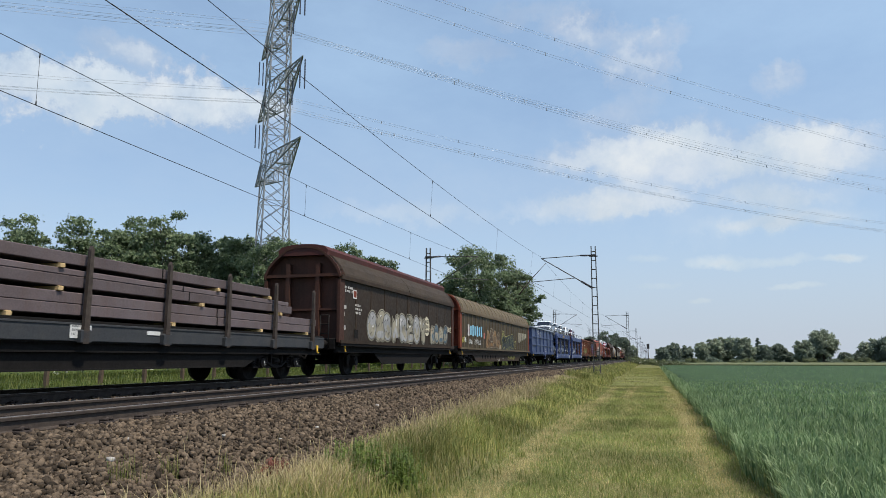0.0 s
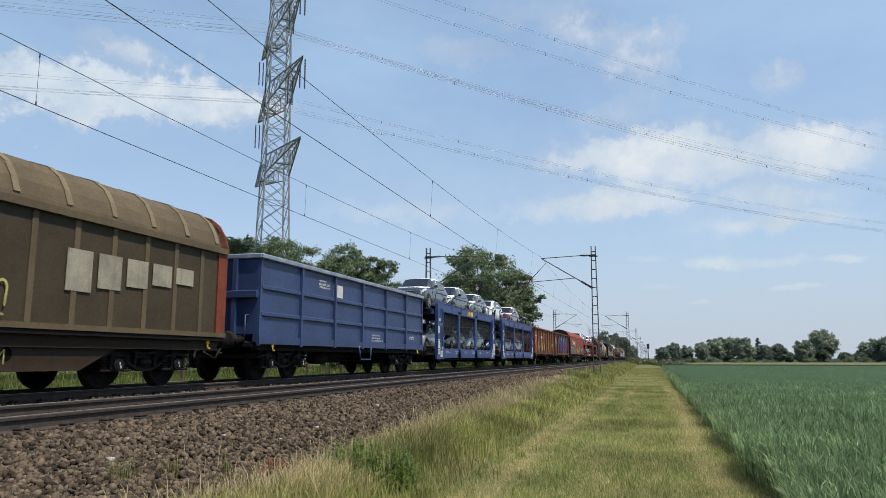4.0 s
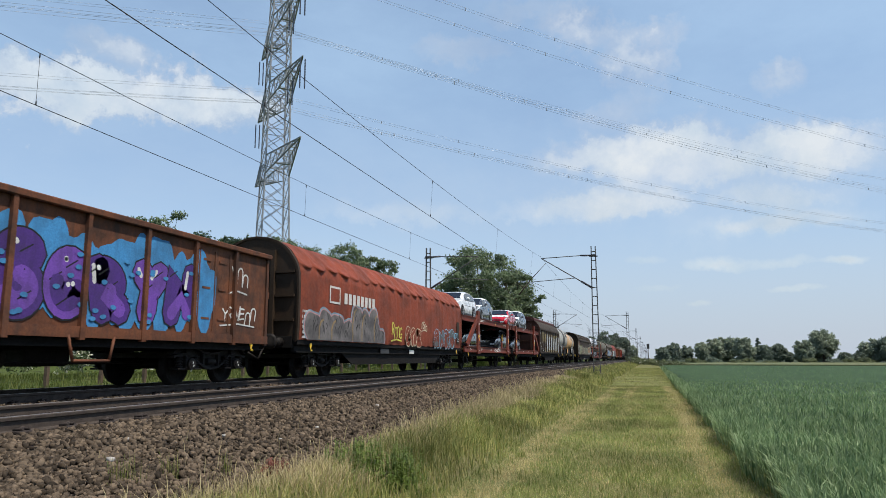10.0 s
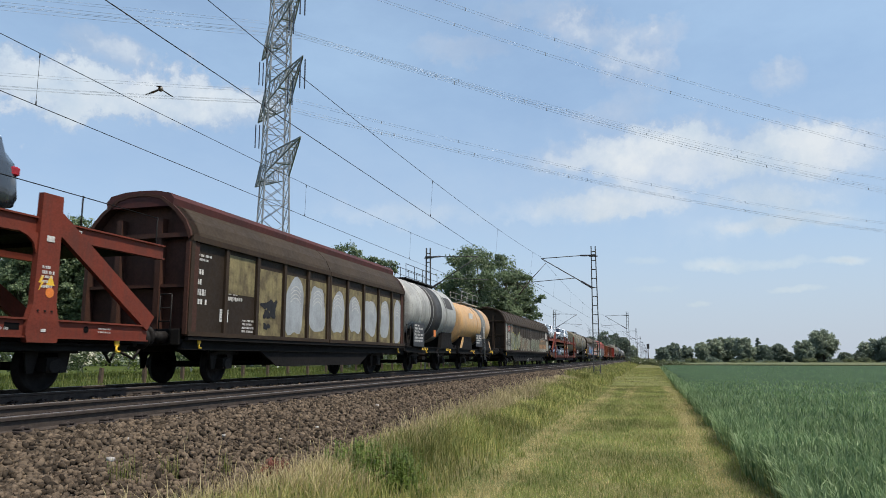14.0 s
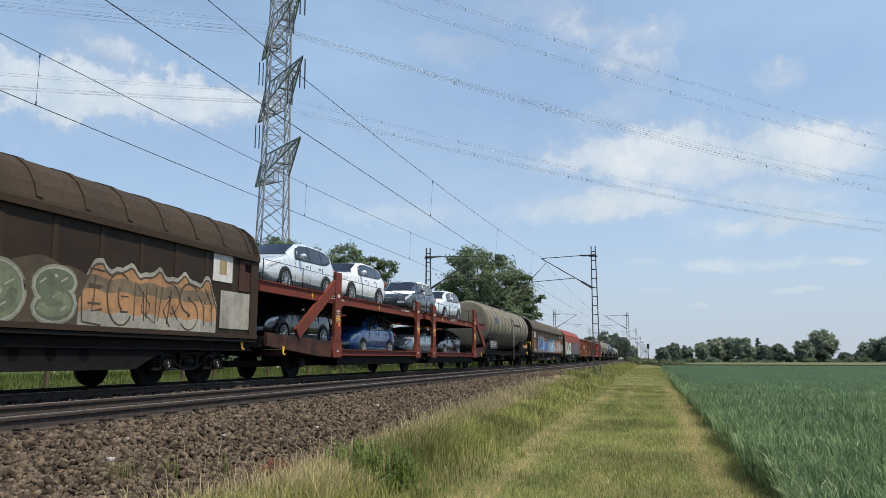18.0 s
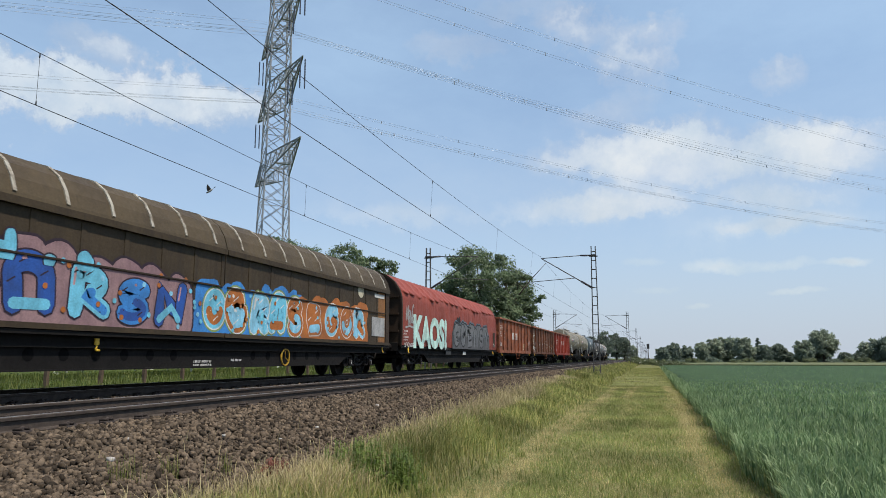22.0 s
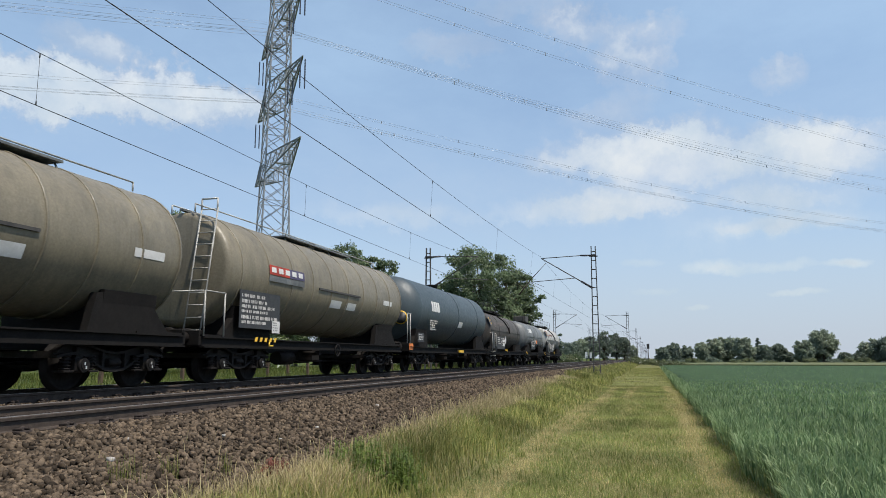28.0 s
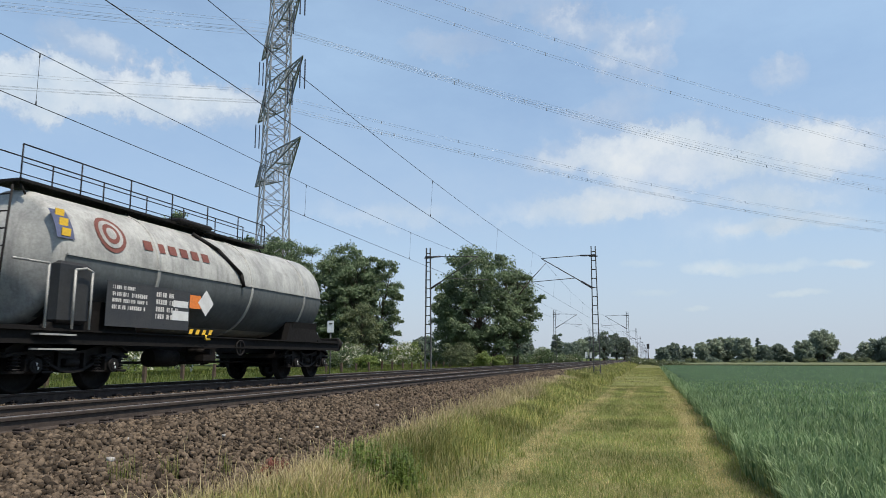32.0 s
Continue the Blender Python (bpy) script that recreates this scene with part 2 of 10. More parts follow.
def track(tx, label):
    bed = new("track_bed_" + label, None)
    tagged(bed, "concrete sleepers carrying the rails in ballast", "sleepers", kind="structure")
    n0 = -10
    for i in range(n0, n0 + 150):
        sl = part("sleeper", me_sl, None, bed)
        sl.location = (tx, i * 0.6, RAIL - 0.180)
        cl = part("rail_clips", me_cl, None, sl)
    far, clips = Shape(), Shape()
    for i in range(n0 + 150, 700):
        far.box(tx, i * 0.6, RAIL - 0.22, 2.6, 0.24, 0.08)
        if i < 320:
            for s in (-0.865, -0.635, 0.635, 0.865):
                clips.box(tx + s, i * 0.6, RAIL - 0.15, 0.05, 0.12, 0.06)
    tagged(part("far_sleepers", far, M_CONCRETE, bed), kind="stuff")
    tagged(part("far_rail_clips", clips, M_CLIP, bed), kind="stuff")


track(NEAR, "a"), track(FAR, "b")


def stones(n, xr, yr, size, name, bias=2.0):
    """Loose broken stone with sharp edges, denser close by."""
    cube = np.array([(x, y, z) for x in (-1, 1) for y in (-1, 1) for z in (-1, 1)], np.float32)
    fc = np.array([(0, 1, 3), (0, 3, 2), (4, 6, 7), (4, 7, 5), (0, 4, 5), (0, 5, 1), (2, 3, 7), (2, 7, 6), (0, 2, 6), (0, 6, 4), (1, 5, 7), (1, 7, 3)])
    xs = rng.uniform(*xr, n)
    ys = yr[0] + (yr[1] - yr[0]) * rng.uniform(0, 1, n) ** bias
    zs = np.interp(xs, XS, ZS)
    sz = rng.uniform(*size, n) * np.interp(ys, [5, 40], [1.0, 1.35])
    # broken blocks: a smaller top face slid off centre over a wide base
    v = cube[None] * rng.uniform(0.82, 1.05, (n, 8, 1)) + rng.normal(0, 0.07, (n, 8, 3))
    up = v[..., 2] > 0
    v[..., 0] = np.where(up, v[..., 0] * rng.uniform(0.3, 0.95, (n, 1)) + rng.normal(0, 0.3, (n, 1)), v[..., 0])
    v[..., 1] = np.where(up, v[..., 1] * rng.uniform(0.3, 0.95, (n, 1)) + rng.normal(0, 0.3, (n, 1)), v[..., 1])
    v = v * np.stack([rng.uniform(0.75, 1.25, n), rng.uniform(0.5, 0.95, n), rng.uniform(0.35, 0.75, n)], 1)[:, None]
    a = np.stack([rng.normal(0, 0.8, n), rng.normal(0, 0.8, n), rng.uniform(0, 6.28, n)], 1)
    for k, (i, j) in enumerate(((1, 2), (0, 2), (0, 1))):
        c, s = np.cos(a[:, k])[:, None], np.sin(a[:, k])[:, None]
        v[..., i], v[..., j] = v[..., i] * c - v[..., j] * s, v[..., i] * s + v[..., j] * c
    v = v * sz[:, None, None] + np.stack([xs, ys, zs + sz * rng.uniform(-0.4, 1.1, n)], 1)[:, None]
    f = (fc[None] + (np.arange(n) * 8)[:, None, None]).reshape(-1, 3)
    ob = new(name, raw_mesh(name, v.reshape(-1, 3), f, M_STONE))
    tagged(ob, "brown-grey broken ballast stones", "ballast", kind="stuff")


stones(62000, (-5.7, -3.5), (3.5, 48), (0.013, 0.038), "ballast_stones", 1.9)
stones(9000, (-6.35, -5.55), (3.5, 45), (0.02, 0.036), "ballast_stones", 1.9)
stones(6500, (-9.75, -8.0), (5, 45), (0.022, 0.04), "ballast_stones", 1.7)
stones(4000, (-10.3, -9.7), (6, 45), (0.02, 0.036), "ballast_stones", 1.7)
# a few pale chips among the dark stone
M_PALE = mat("pale_stone", (0.42, 0.40, 0.37), (0.3, 0.28, 0.25), rough=0.8, s1=20, s2=80)
for x, y, r in ((-4.72, 5.5, 0.032), (-5.15, 6.2, 0.022), (-4.5, 9.2, 0.024), (-4.9, 12.5, 0.03), (-4.4, 8.0, 0.018), (-4.8, 7.4, 0.02)):
    v = [(x + a * r * rnd.uniform(0.6, 1.1), y + b * r * rnd.uniform(0.6, 1.1), float(np.interp(x, XS, ZS)) + 0.05 + c * r * 0.8 * rnd.uniform(0.7, 1.1)) for a in (-1, 1) for b in (-1, 1) for c in (-1, 1)]
    st = new("pale_stone", raw_mesh("pale_stone", v, [(0, 1, 3, 2), (4, 6, 7, 5), (0, 4, 5, 1), (2, 3, 7, 6), (0, 2, 6, 4), (1, 5, 7, 3)], M_PALE))
    tagged(st, "small pale stone lying among dark ballast", "stone", "pale stones in the ballast")


# ---- grass and crop ----
def blades(name, label, cat, material, xs, ys, zs, h, w, lean, wind=(0.0, 0.0), curl=0.6, fold=True, simple=False):
    n = len(xs)
    ang = rng.uniform(0, 6.283, n)
    d = np.stack([np.cos(ang), np.sin(ang)], 1)
    turn = ang + 1.57 if fold else rng.uniform(0, 6.283, n)
    side = np.stack([np.cos(turn), np.sin(turn)], 1)
    amt = (rng.uniform(0.15, 1.0, n) * lean)[:, None]
    base = np.stack([xs, ys], 1)
    h = np.broadcast_to(h, (n,))
    w = np.broadcast_to(w, (n,))
    wv = np.array(wind)[None]
    mid = base + (d * amt * 0.35 + wv * 0.35) * h[:, None]
    tip = base + (d * amt + wv) * h[:, None]
    ws = side * w[:, None] / 2
    zt = h * (1 - curl * 0.35 * amt[:, 0])
    if simple:
        v = np.stack([np.column_stack([base - ws * 1.15, zs]), np.column_stack([base + ws * 1.15, zs]), np.column_stack([tip, zs + zt])], 1).reshape(-1, 3)
        ob = new(name, raw_mesh(name, v, np.arange(n * 3).reshape(-1, 3), material))
        tagged(ob, label, cat, kind="stuff")
        return ob
    v = np.stack([np.column_stack([base - ws, zs]), np.column_stack([base + ws, zs]),
                  np.column_stack([mid - ws * 0.8, zs + h * 0.62]), np.column_stack([mid + ws * 0.8, zs + h * 0.62]),
                  np.column_stack([tip, zs + zt])], 1).reshape(-1, 3)
    f = (np.array([(0, 1, 3), (0, 3, 2), (2, 3, 4)])[None] + (np.arange(n) * 5)[:, None, None]).reshape(-1, 3)
    ob = new(name, raw_mesh(name, v, f, material))
    tagged(ob, label, cat, kind="stuff")
    return ob


M_CROP = leaf_mat("green_cereal_leaf", (0.085, 0.155, 0.055), (0.32, 0.41, 0.20), rnd=0.22, gloss=0.35, rough=0.5)
M_BLADE = leaf_mat("green_grass_blade", (0.10, 0.15, 0.025), (0.40, 0.36, 0.13), rnd=0.35)
M_MEADOW = leaf_mat("meadow_blade", (0.065, 0.096, 0.014), (0.16, 0.175, 0.045), rnd=0.3)
M_SHORT = leaf_mat("mown_blade", (0.13, 0.18, 0.038), (0.31, 0.315, 0.105), rnd=0.3)
M_HAY = leaf_mat("bleached_mown_blade", (0.36, 0.30, 0.13), (0.58, 0.48, 0.24), rnd=0.2)
M_STRAW = leaf_mat("dry_straw", (0.33, 0.27, 0.13), (0.50, 0.42, 0.235), rnd=0.2)
M_WEED = leaf_mat("weed_leaf", (0.088, 0.132, 0.022), (0.165, 0.215, 0.05), rnd=0.25)
M_DOCK = leaf_mat("red_dock_leaf", (0.16, 0.04, 0.028), (0.24, 0.085, 0.05), rnd=0.2)


def zmap(xs, ys=None):
    return np.interp(xs, XS, ZS)


def spread(n, x0, x1, y0, y1, power):
    return rng.uniform(x0, x1, n), y0 + (y1 - y0) * rng.uniform(0, 1, n) ** power


# crop: thin sheet of leaf mass, then standing leaves near by
CROP = 0.52
crop = Shape()
crop_y = list(np.arange(-40, 2, 6.0)) + list(np.arange(2, 60, 1.5)) + list(np.arange(60, 112, 10)) + []
crop_x = [1.32, 1.52, 2.0, 3.5, 8, 25, 60, 150, 420]
rows_ = []
for y in crop_y:
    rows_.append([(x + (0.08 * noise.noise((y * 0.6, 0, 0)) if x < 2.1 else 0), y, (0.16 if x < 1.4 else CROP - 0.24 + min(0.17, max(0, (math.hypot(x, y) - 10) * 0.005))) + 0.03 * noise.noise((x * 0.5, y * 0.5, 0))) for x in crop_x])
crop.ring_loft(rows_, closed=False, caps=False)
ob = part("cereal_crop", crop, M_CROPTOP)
tagged(ob, "young green cereal crop standing in a field", "crop", kind="stuff")
n = 180000
y_ = 3.6 + 100 * rng.uniform(0, 1, n) ** 1.9
x_ = 1.12 + (0.5 + y_ * 0.8) * rng.uniform(0, 1, n) ** 1.25
x_ += 0.10 * np.sin(y_ * 1.7) * (x_ < 1.6)
dist = np.hypot(x_, y_)
blades("crop_leaves", "blue-green cereal leaves in a standing crop", "crop", M_CROP, x_, y_, np.full(n, 0.22), rng.uniform(0.10, 0.34, n), np.interp(dist, [5, 15, 60, 110], [0.017, 0.021, 0.05, 0.10]), 0.62, (-0.03, 0.0), 1.0, False)
n = 5000
y_ = 4 + 50 * rng.uniform(0, 1, n) ** 1.8
x_ = 1.16 + 0.22 * rng.uniform(0, 1, n) + 0.06 * np.sin(y_ * 1.7)
blades("crop_edge_stems", "pale lower stems along the crop's edge", "crop", M_BLADE, x_, y_, np.full(n, 0.0), rng.uniform(0.12, 0.30, n), 0.008, 0.8)
n = 7000
y_ = 4 + 60 * rng.uniform(0, 1, n) ** 1.8
x_ = 1.14 + 0.25 * rng.uniform(0, 1, n) + 0.06 * np.sin(y_ * 1.7)
blades("crop_edge_leaves", "drooping cereal leaves along the crop's edge", "crop", M_CROP, x_, y_, np.full(n, 0.03), rng.uniform(0.2, 0.5, n), np.interp(y_, [5, 60], [0.013, 0.03]), 0.6, (-0.16, 0.0), 1.2)

# mown strip: green and bleached patches drawn out along the strip
_k = [(rng.uniform(2.5, 9.0), rng.uniform(-0.35, 0.35), rng.uniform(0, 6.28)) for _ in range(9)]


def patch(xs, ys):
    return sum(np.sin(xs * a + ys * b + c + 1.1 * np.sin(ys * 0.45 + a)) for a, b, c in _k) * 0.24


x_, y_ = spread(175000, -2.6, 1.28, 4.5, 40, 1.7)
p_ = patch(x_, y_) - 0.25 + 1.15 * np.exp(-((x_ - 0.74) / 0.22) ** 2) + 1.0 * np.exp(-((x_ + 1.9) / 0.4) ** 2) + 0.12 * np.sin(x_ * 2.0 + y_ * 0.8) * np.sin(y_ * 0.5 + 1.0) + rng.normal(0, 0.75, len(x_))
for keep, m_, lab, hh in ((p_ > 0.15, M_HAY, "short bleached mown grass", (0.03, 0.08)), (p_ <= 0.15, M_SHORT, "short green mown grass", (0.03, 0.10))):
    q_ = int(keep.sum())
    blades("mown_grass_blades", lab, "grass", m_, x_[keep], y_[keep], zmap(x_[keep]) - 0.01, rng.uniform(*hh, q_), np.interp(y_[keep], [5, 40], [0.006, 0.018]), 1.1, simple=True)
tx_, ty_ = spread(420, -2.3, 0.5, 4.6, 26, 1.7)
x_, y_ = np.repeat(tx_, 16) + rng.normal(0, 0.045, 420 * 16), np.repeat(ty_, 16) + rng.normal(0, 0.06, 420 * 16)
blades("grass_tufts", "longer green tufts in the mown strip", "grass", M_SHORT, x_, y_, zmap(x_) - 0.01, rng.uniform(0.06, 0.16, len(x_)), 0.007, 0.9)
x_, y_ = spread(30000, -2.5, 1.15, 30, 115, 1.2)
blades("mown_grass_blades", "short yellow-green mown grass", "grass", M_BLADE, x_, y_, zmap(x_) - 0.01, rng.uniform(0.03, 0.07, len(x_)), np.interp(y_, [30, 110], [0.018, 0.05]), 1.0, simple=True)

# tall grass along the ballast foot, green inside and bleached at the edge
def edge_shift(ys):
    return np.interp(ys, [5, 10, 20, 45], [0.18, 0.0, -0.4, -0.75])


x_ = rng.triangular(-3.75, -3.1, -2.15, 34000)
y_ = 4.5 + 42 * rng.uniform(0, 1, 34000) ** 1.6
x_ += edge_shift(y_) * (x_ + 2.15) / -1.6
k_ = ((x_ + 2.95) / 0.5) ** 2 + ((y_ - 7.7) / 0.75) ** 2 > rng.uniform(0.4, 1.2, len(x_))
x_, y_ = x_[k_], y_[k_]
blades("tall_grass", "long unmown green grass beside the ballast", "grass", M_BLADE, x_, y_, zmap(x_) - 0.02, rng.uniform(0.08, 0.30, len(x_)) * (1 + 0.45 * patch(x_ * 0.6, y_ * 1.6)).clip(0.5, 1.6), np.interp(y_, [5, 45], [0.009, 0.022]), 0.8)
x_ = rng.triangular(-4.8, -3.4, -2.4, 24000)
y_ = 40 + 260 * rng.uniform(0, 1, 24000) ** 1.7
blades("tall_grass", "long unmown green grass beside the ballast", "grass", M_BLADE, x_, y_, zmap(x_) - 0.02, rng.uniform(0.2, 0.5, len(x_)), np.interp(y_, [40, 300], [0.03, 0.12]), 0.6)
x_ = rng.normal(-3.5, 0.24, 15000)
y_ = 4.6 + 42 * rng.uniform(0, 1, 15000) ** 1.5
x_ += edge_shift(y_)
blades("dry_grass", "bleached dry grass stalks along the ballast edge", "grass", M_STRAW, x_, y_, zmap(x_) - 0.02, rng.uniform(0.08, 0.30, len(x_)) * (1 + 0.5 * patch(x_ * 0.5 + 3, y_ * 1.3)).clip(0.4, 1.7), np.interp(y_, [5, 45], [0.008, 0.02]), 0.9)
# sparse stalks growing in the ballast
x_, y_ = rng.uniform(-4.9, -3.6, 40), rng.uniform(4.5, 9, 40)
blades("dry_stalks", "thin dry stalks standing in the ballast", "grass", M_STRAW, x_, y_, zmap(x_) - 0.02, rng.uniform(0.12, 0.36, 40), np.full(40, 0.007), 0.5)
# verge beyond the far track
x_, y_ = rng.uniform(-44, -13.8, 60000), 6 + 150 * rng.uniform(0, 1, 60000) ** 1.4
blades("verge_grass", "rough green meadow grass beyond the tracks", "grass", M_MEADOW, x_, y_, zmap(x_) - 0.02, rng.uniform(0.15, 0.45, 60000), np.interp(y_, [6, 150], [0.03, 0.09]), 0.6, simple=True)


def card_array(c, size, up=0.3):
    n = len(c)
    u = rng.normal(0, 1, (n, 3))
    u /= np.linalg.norm(u, axis=1)[:, None]
    w = np.cross(u, rng.normal(0, 1, (n, 3)))
    w /= np.linalg.norm(w, axis=1)[:, None]
    s = rng.uniform(*size, n)[:, None]
    u, w = u * s * 1.12, w * s * 0.72
    v = np.stack([c - u, c + u * 0.45 + w, c + u * 0.45 - w], 1).reshape(-1, 3)
    return v, np.arange(n * 3).reshape(-1, 3)


def tall_weed(x, y, rx, ry, n, h, material, label, name="nettle_clump", leaf=0.05, tip=None):
    """Upright leafy stems in a loose stand."""
    root = new(name, None)
    tagged(root, label, "weed")
    stems, cs, ds = Shape(), [], []
    for k in range(n):
        a, q = rnd.uniform(0, 6.28), rnd.uniform(0, 1) ** 0.5
        bx, by = x + math.cos(a) * q * rx, y + math.sin(a) * q * ry
        hh = h * rnd.uniform(0.45, 1.0) * (1 - 0.35 * q * q)
        lx, ly = rnd.uniform(-0.12, 0.12) * hh, rnd.uniform(-0.12, 0.12) * hh
        z = ground_z(bx)
        stems.rod((bx, by, z - 0.02), (bx + lx, by + ly, z + hh), 0.004, 4)
        m_ = int(hh / 0.035)
        for i in range(m_):
            u = (i + 1) / m_
            for s in (0, math.pi):
                b_ = i * 1.57 + s + k
                d = (math.cos(b_), math.sin(b_), rnd.uniform(-0.5, 0.25))
                cs.append((bx + lx * u, by + ly * u, z + hh * u)), ds.append([c * leaf * rnd.uniform(0.6, 1.2) * (1.15 - 0.6 * u) for c in d])
    c, d = np.array(cs), np.array(ds)
    sd = np.cross(d, (0, 0, 1.0)) * 0.30
    v = np.stack([c, c + d * 0.5 + sd, c + d, c + d * 0.5 - sd], 1).reshape(-1, 3)
    lv = new("leaves", raw_mesh("leaves", v, np.arange(len(v)).reshape(-1, 4), material))
    lv.parent = root
    tagged(part("stalk", stems, M_WEED if tip is None else material, root), kind="stuff")
    tagged(lv, kind="stuff")
    return root


NET = "dark green nettles standing in long grass"
tall_weed(-2.9, 7.6, 0.38, 0.42, 95, 0.60, M_WEED, NET, leaf=0.075)
tall_weed(-3.3, 7.6, 0.30, 0.35, 55, 0.5, M_WEED, NET, leaf=0.07)
tall_weed(-2.8, 8.1, 0.2, 0.3, 32, 0.5, M_WEED, NET, leaf=0.055)
tall_weed(-2.5, 7.5, 0.22, 0.3, 18, 0.28, M_WEED, "low green weeds at the edge of the mown strip", leaf=0.05)
tall_weed(-3.72, 6.75, 0.17, 0.2, 26, 0.24, M_DOCK, "reddish brown dock plant growing from ballast", "dock_plant", 0.10, 1)
tall_weed(-3.55, 12.2, 0.4, 0.8, 26, 0.3, M_WEED, "low green weeds at the ballast foot", leaf=0.05)
for wx, wy in ((-4.36, 5.15), (-4.25, 5.75), (-4.05, 6.3), (-4.3, 5.3)):
    x_, y_ = rng.normal(wx, 0.04, 34), rng.normal(wy, 0.05, 34)
    blades("ballast_grass", "thin olive grass growing through the ballast", "grass", M_BLADE, x_, y_, zmap(x_) - 0.02, rng.uniform(0.08, 0.30, 34), 0.005, 0.5)
# bleached tangle of old grass beside the dock
x_, y_ = rng.normal(-3.12, 0.17, 1500), rng.normal(6.45, 0.42, 1500)
blades("dry_grass", "bleached tangle of dry grass at the ballast foot", "grass", M_STRAW, x_, y_, zmap(x_) - 0.02, rng.uniform(0.10, 0.40, 1500), 0.009, 1.1)

# the same growth goes on behind the camera
stones(3500, (-5.7, -3.5), (-14, 3.6), (0.024, 0.056), "ballast_stones", 1.0)
x_, y_ = spread(14000, -2.6, 1.0, -12, 4.6, 1.0)
blades("mown_grass_blades", "short green mown grass", "grass", M_SHORT, x_, y_, zmap(x_) - 0.01, rng.uniform(0.03, 0.09, len(x_)), 0.011, 1.1, simple=True)
x_, y_ = rng.triangular(-3.8, -3.1, -2.2, 6000), rng.uniform(-12, 4.6, 6000)
blades("tall_grass", "long unmown green grass beside the ballast", "grass", M_BLADE, x_, y_, zmap(x_) - 0.02, rng.uniform(0.12, 0.34, 6000), 0.008, 0.7, simple=True)
x_, y_ = rng.uniform(1.05, 9, 26000), rng.uniform(-12, 4.0, 26000)
blades("crop_leaves", "blue-green cereal leaves in a standing crop", "crop", M_CROP, x_, y_, np.full(26000, 0.2), rng.uniform(0.14, 0.36, 26000), 0.02, 0.34, (0.0, 0.0), 0.8, False, simple=True)

# ---- overhead line ----
M_STEEL = mat("galvanised_steel", (0.26, 0.275, 0.285), (0.17, 0.18, 0.185), rough=0.6, metal=0.0, s1=2, s2=40, bump=0.1)
M_MAST = mat("mast_steel", (0.11, 0.11, 0.105), (0.07, 0.065, 0.06), rough=0.7, metal=0.2, s1=3, s2=40, bump=0.1)
M_WIRE = mat("overhead_wire", (0.035, 0.035, 0.035), rough=0.6, metal=0.3, bump=0)
M_COND = mat("conductor", (0.34, 0.37, 0.41), rough=0.6, metal=0.2, bump=0)
M_INSUL = mat("dark_insulator", (0.035, 0.03, 0.03), rough=0.35, bump=0)
M_INSBLUE = mat("glass_insulator", (0.05, 0.06, 0.085), rough=0.3, bump=0)
M_WHITE = mat("white_enamel", (0.78, 0.78, 0.76), (0.6, 0.6, 0.58), rough=0.5, mix=0.3, bump=0.05)
M_CONCB = mat("mast_foundation", (0.3, 0.28, 0.25), rough=0.9, bump=0.4)

CONTACT = RAIL + 5.5


def mast(x, y, toward, track_x, detail=True):
    """A flat lattice mast with its bracket; toward is +1 or -1, the side of the track."""
    root = new("catenary_mast", None)
    root.location = (x, y, 0)
    tagged(root, "grey lattice steel catenary mast beside the track", "mast", "catenary masts")
    zb, zt = 0.35, 9.15
    for s in (-1, 1):
        part("upright", Shape().beam((s * 0.22, 0, zb), (s * 0.14, 0, zt), 0.06, 0.16), M_MAST, root)
    for k in range(14 if detail else 9):
        z = zb + 0.35 + k * (0.62 if detail else 0.95)
        w = 0.22 - 0.08 * (z - zb) / (zt - zb)
        part("rung", Shape().box(0, 0, z, 2 * w, 0.13, 0.05), M_MAST, root)
    part("foundation", Shape().box(0, 0, 0.2, 0.7, 0.8, 0.6, c=0.04), M_CONCB, root)
    part("head_bracket", Shape().box(0, 0, 8.5, 0.3, 0.5, 0.1).box(0, 0, 8.44, 0.55, 0.2, 0.06), M_INSUL, root)
    dx = track_x - x
    e = dx / abs(dx)
    tip = (dx, 0, 8.42)
    foot = (e * 0.12, 0, 6.25)
    part("top_tube", Shape().rod((e * 0.9, 0, 8.52), tip, 0.028, 6), M_MAST, root)
    part("strut_tube", Shape().rod((foot[0] + (tip[0] - foot[0]) * 0.22, 0, foot[2] + (tip[2] - foot[2]) * 0.22), tip, 0.035, 6), M_MAST, root)
    part("insulator", Shape().rod((e * 0.15, 0, 8.5), (e * 0.9, 0, 8.52), 0.06, 8), M_INSUL, root)
    part("insulator", Shape().rod(foot, (foot[0] + (tip[0] - foot[0]) * 0.22, 0, foot[2] + (tip[2] - foot[2]) * 0.22), 0.07, 8), M_INSUL, root)
    k = 0.33
    q = (foot[0] + (tip[0] - foot[0]) * k, 0, foot[2] + (tip[2] - foot[2]) * k)
    part("registration_tube", Shape().rod(q, (dx + e * 0.7, 0, 6.78), 0.024, 6), M_MAST, root)
    part("steady_arm", Shape().rod((dx + e * 0.7, 0, 6.78), (dx - e * 0.15, 0, CONTACT + 0.03), 0.015, 6), M_MAST, root)
    return root


NEAR_Y = [-23 + 72 * k for k in range(12)]
FAR_Y = [-21 + 68 * k for k in range(12)]
for k, y in enumerate(NEAR_Y):
    mast(-3.55, y + (0.3 if k == 1 else 0), 1, NEAR, k < 4)
for k, y in enumerate(FAR_Y):
    mast(-14.75, y, -1, FAR, k < 4)


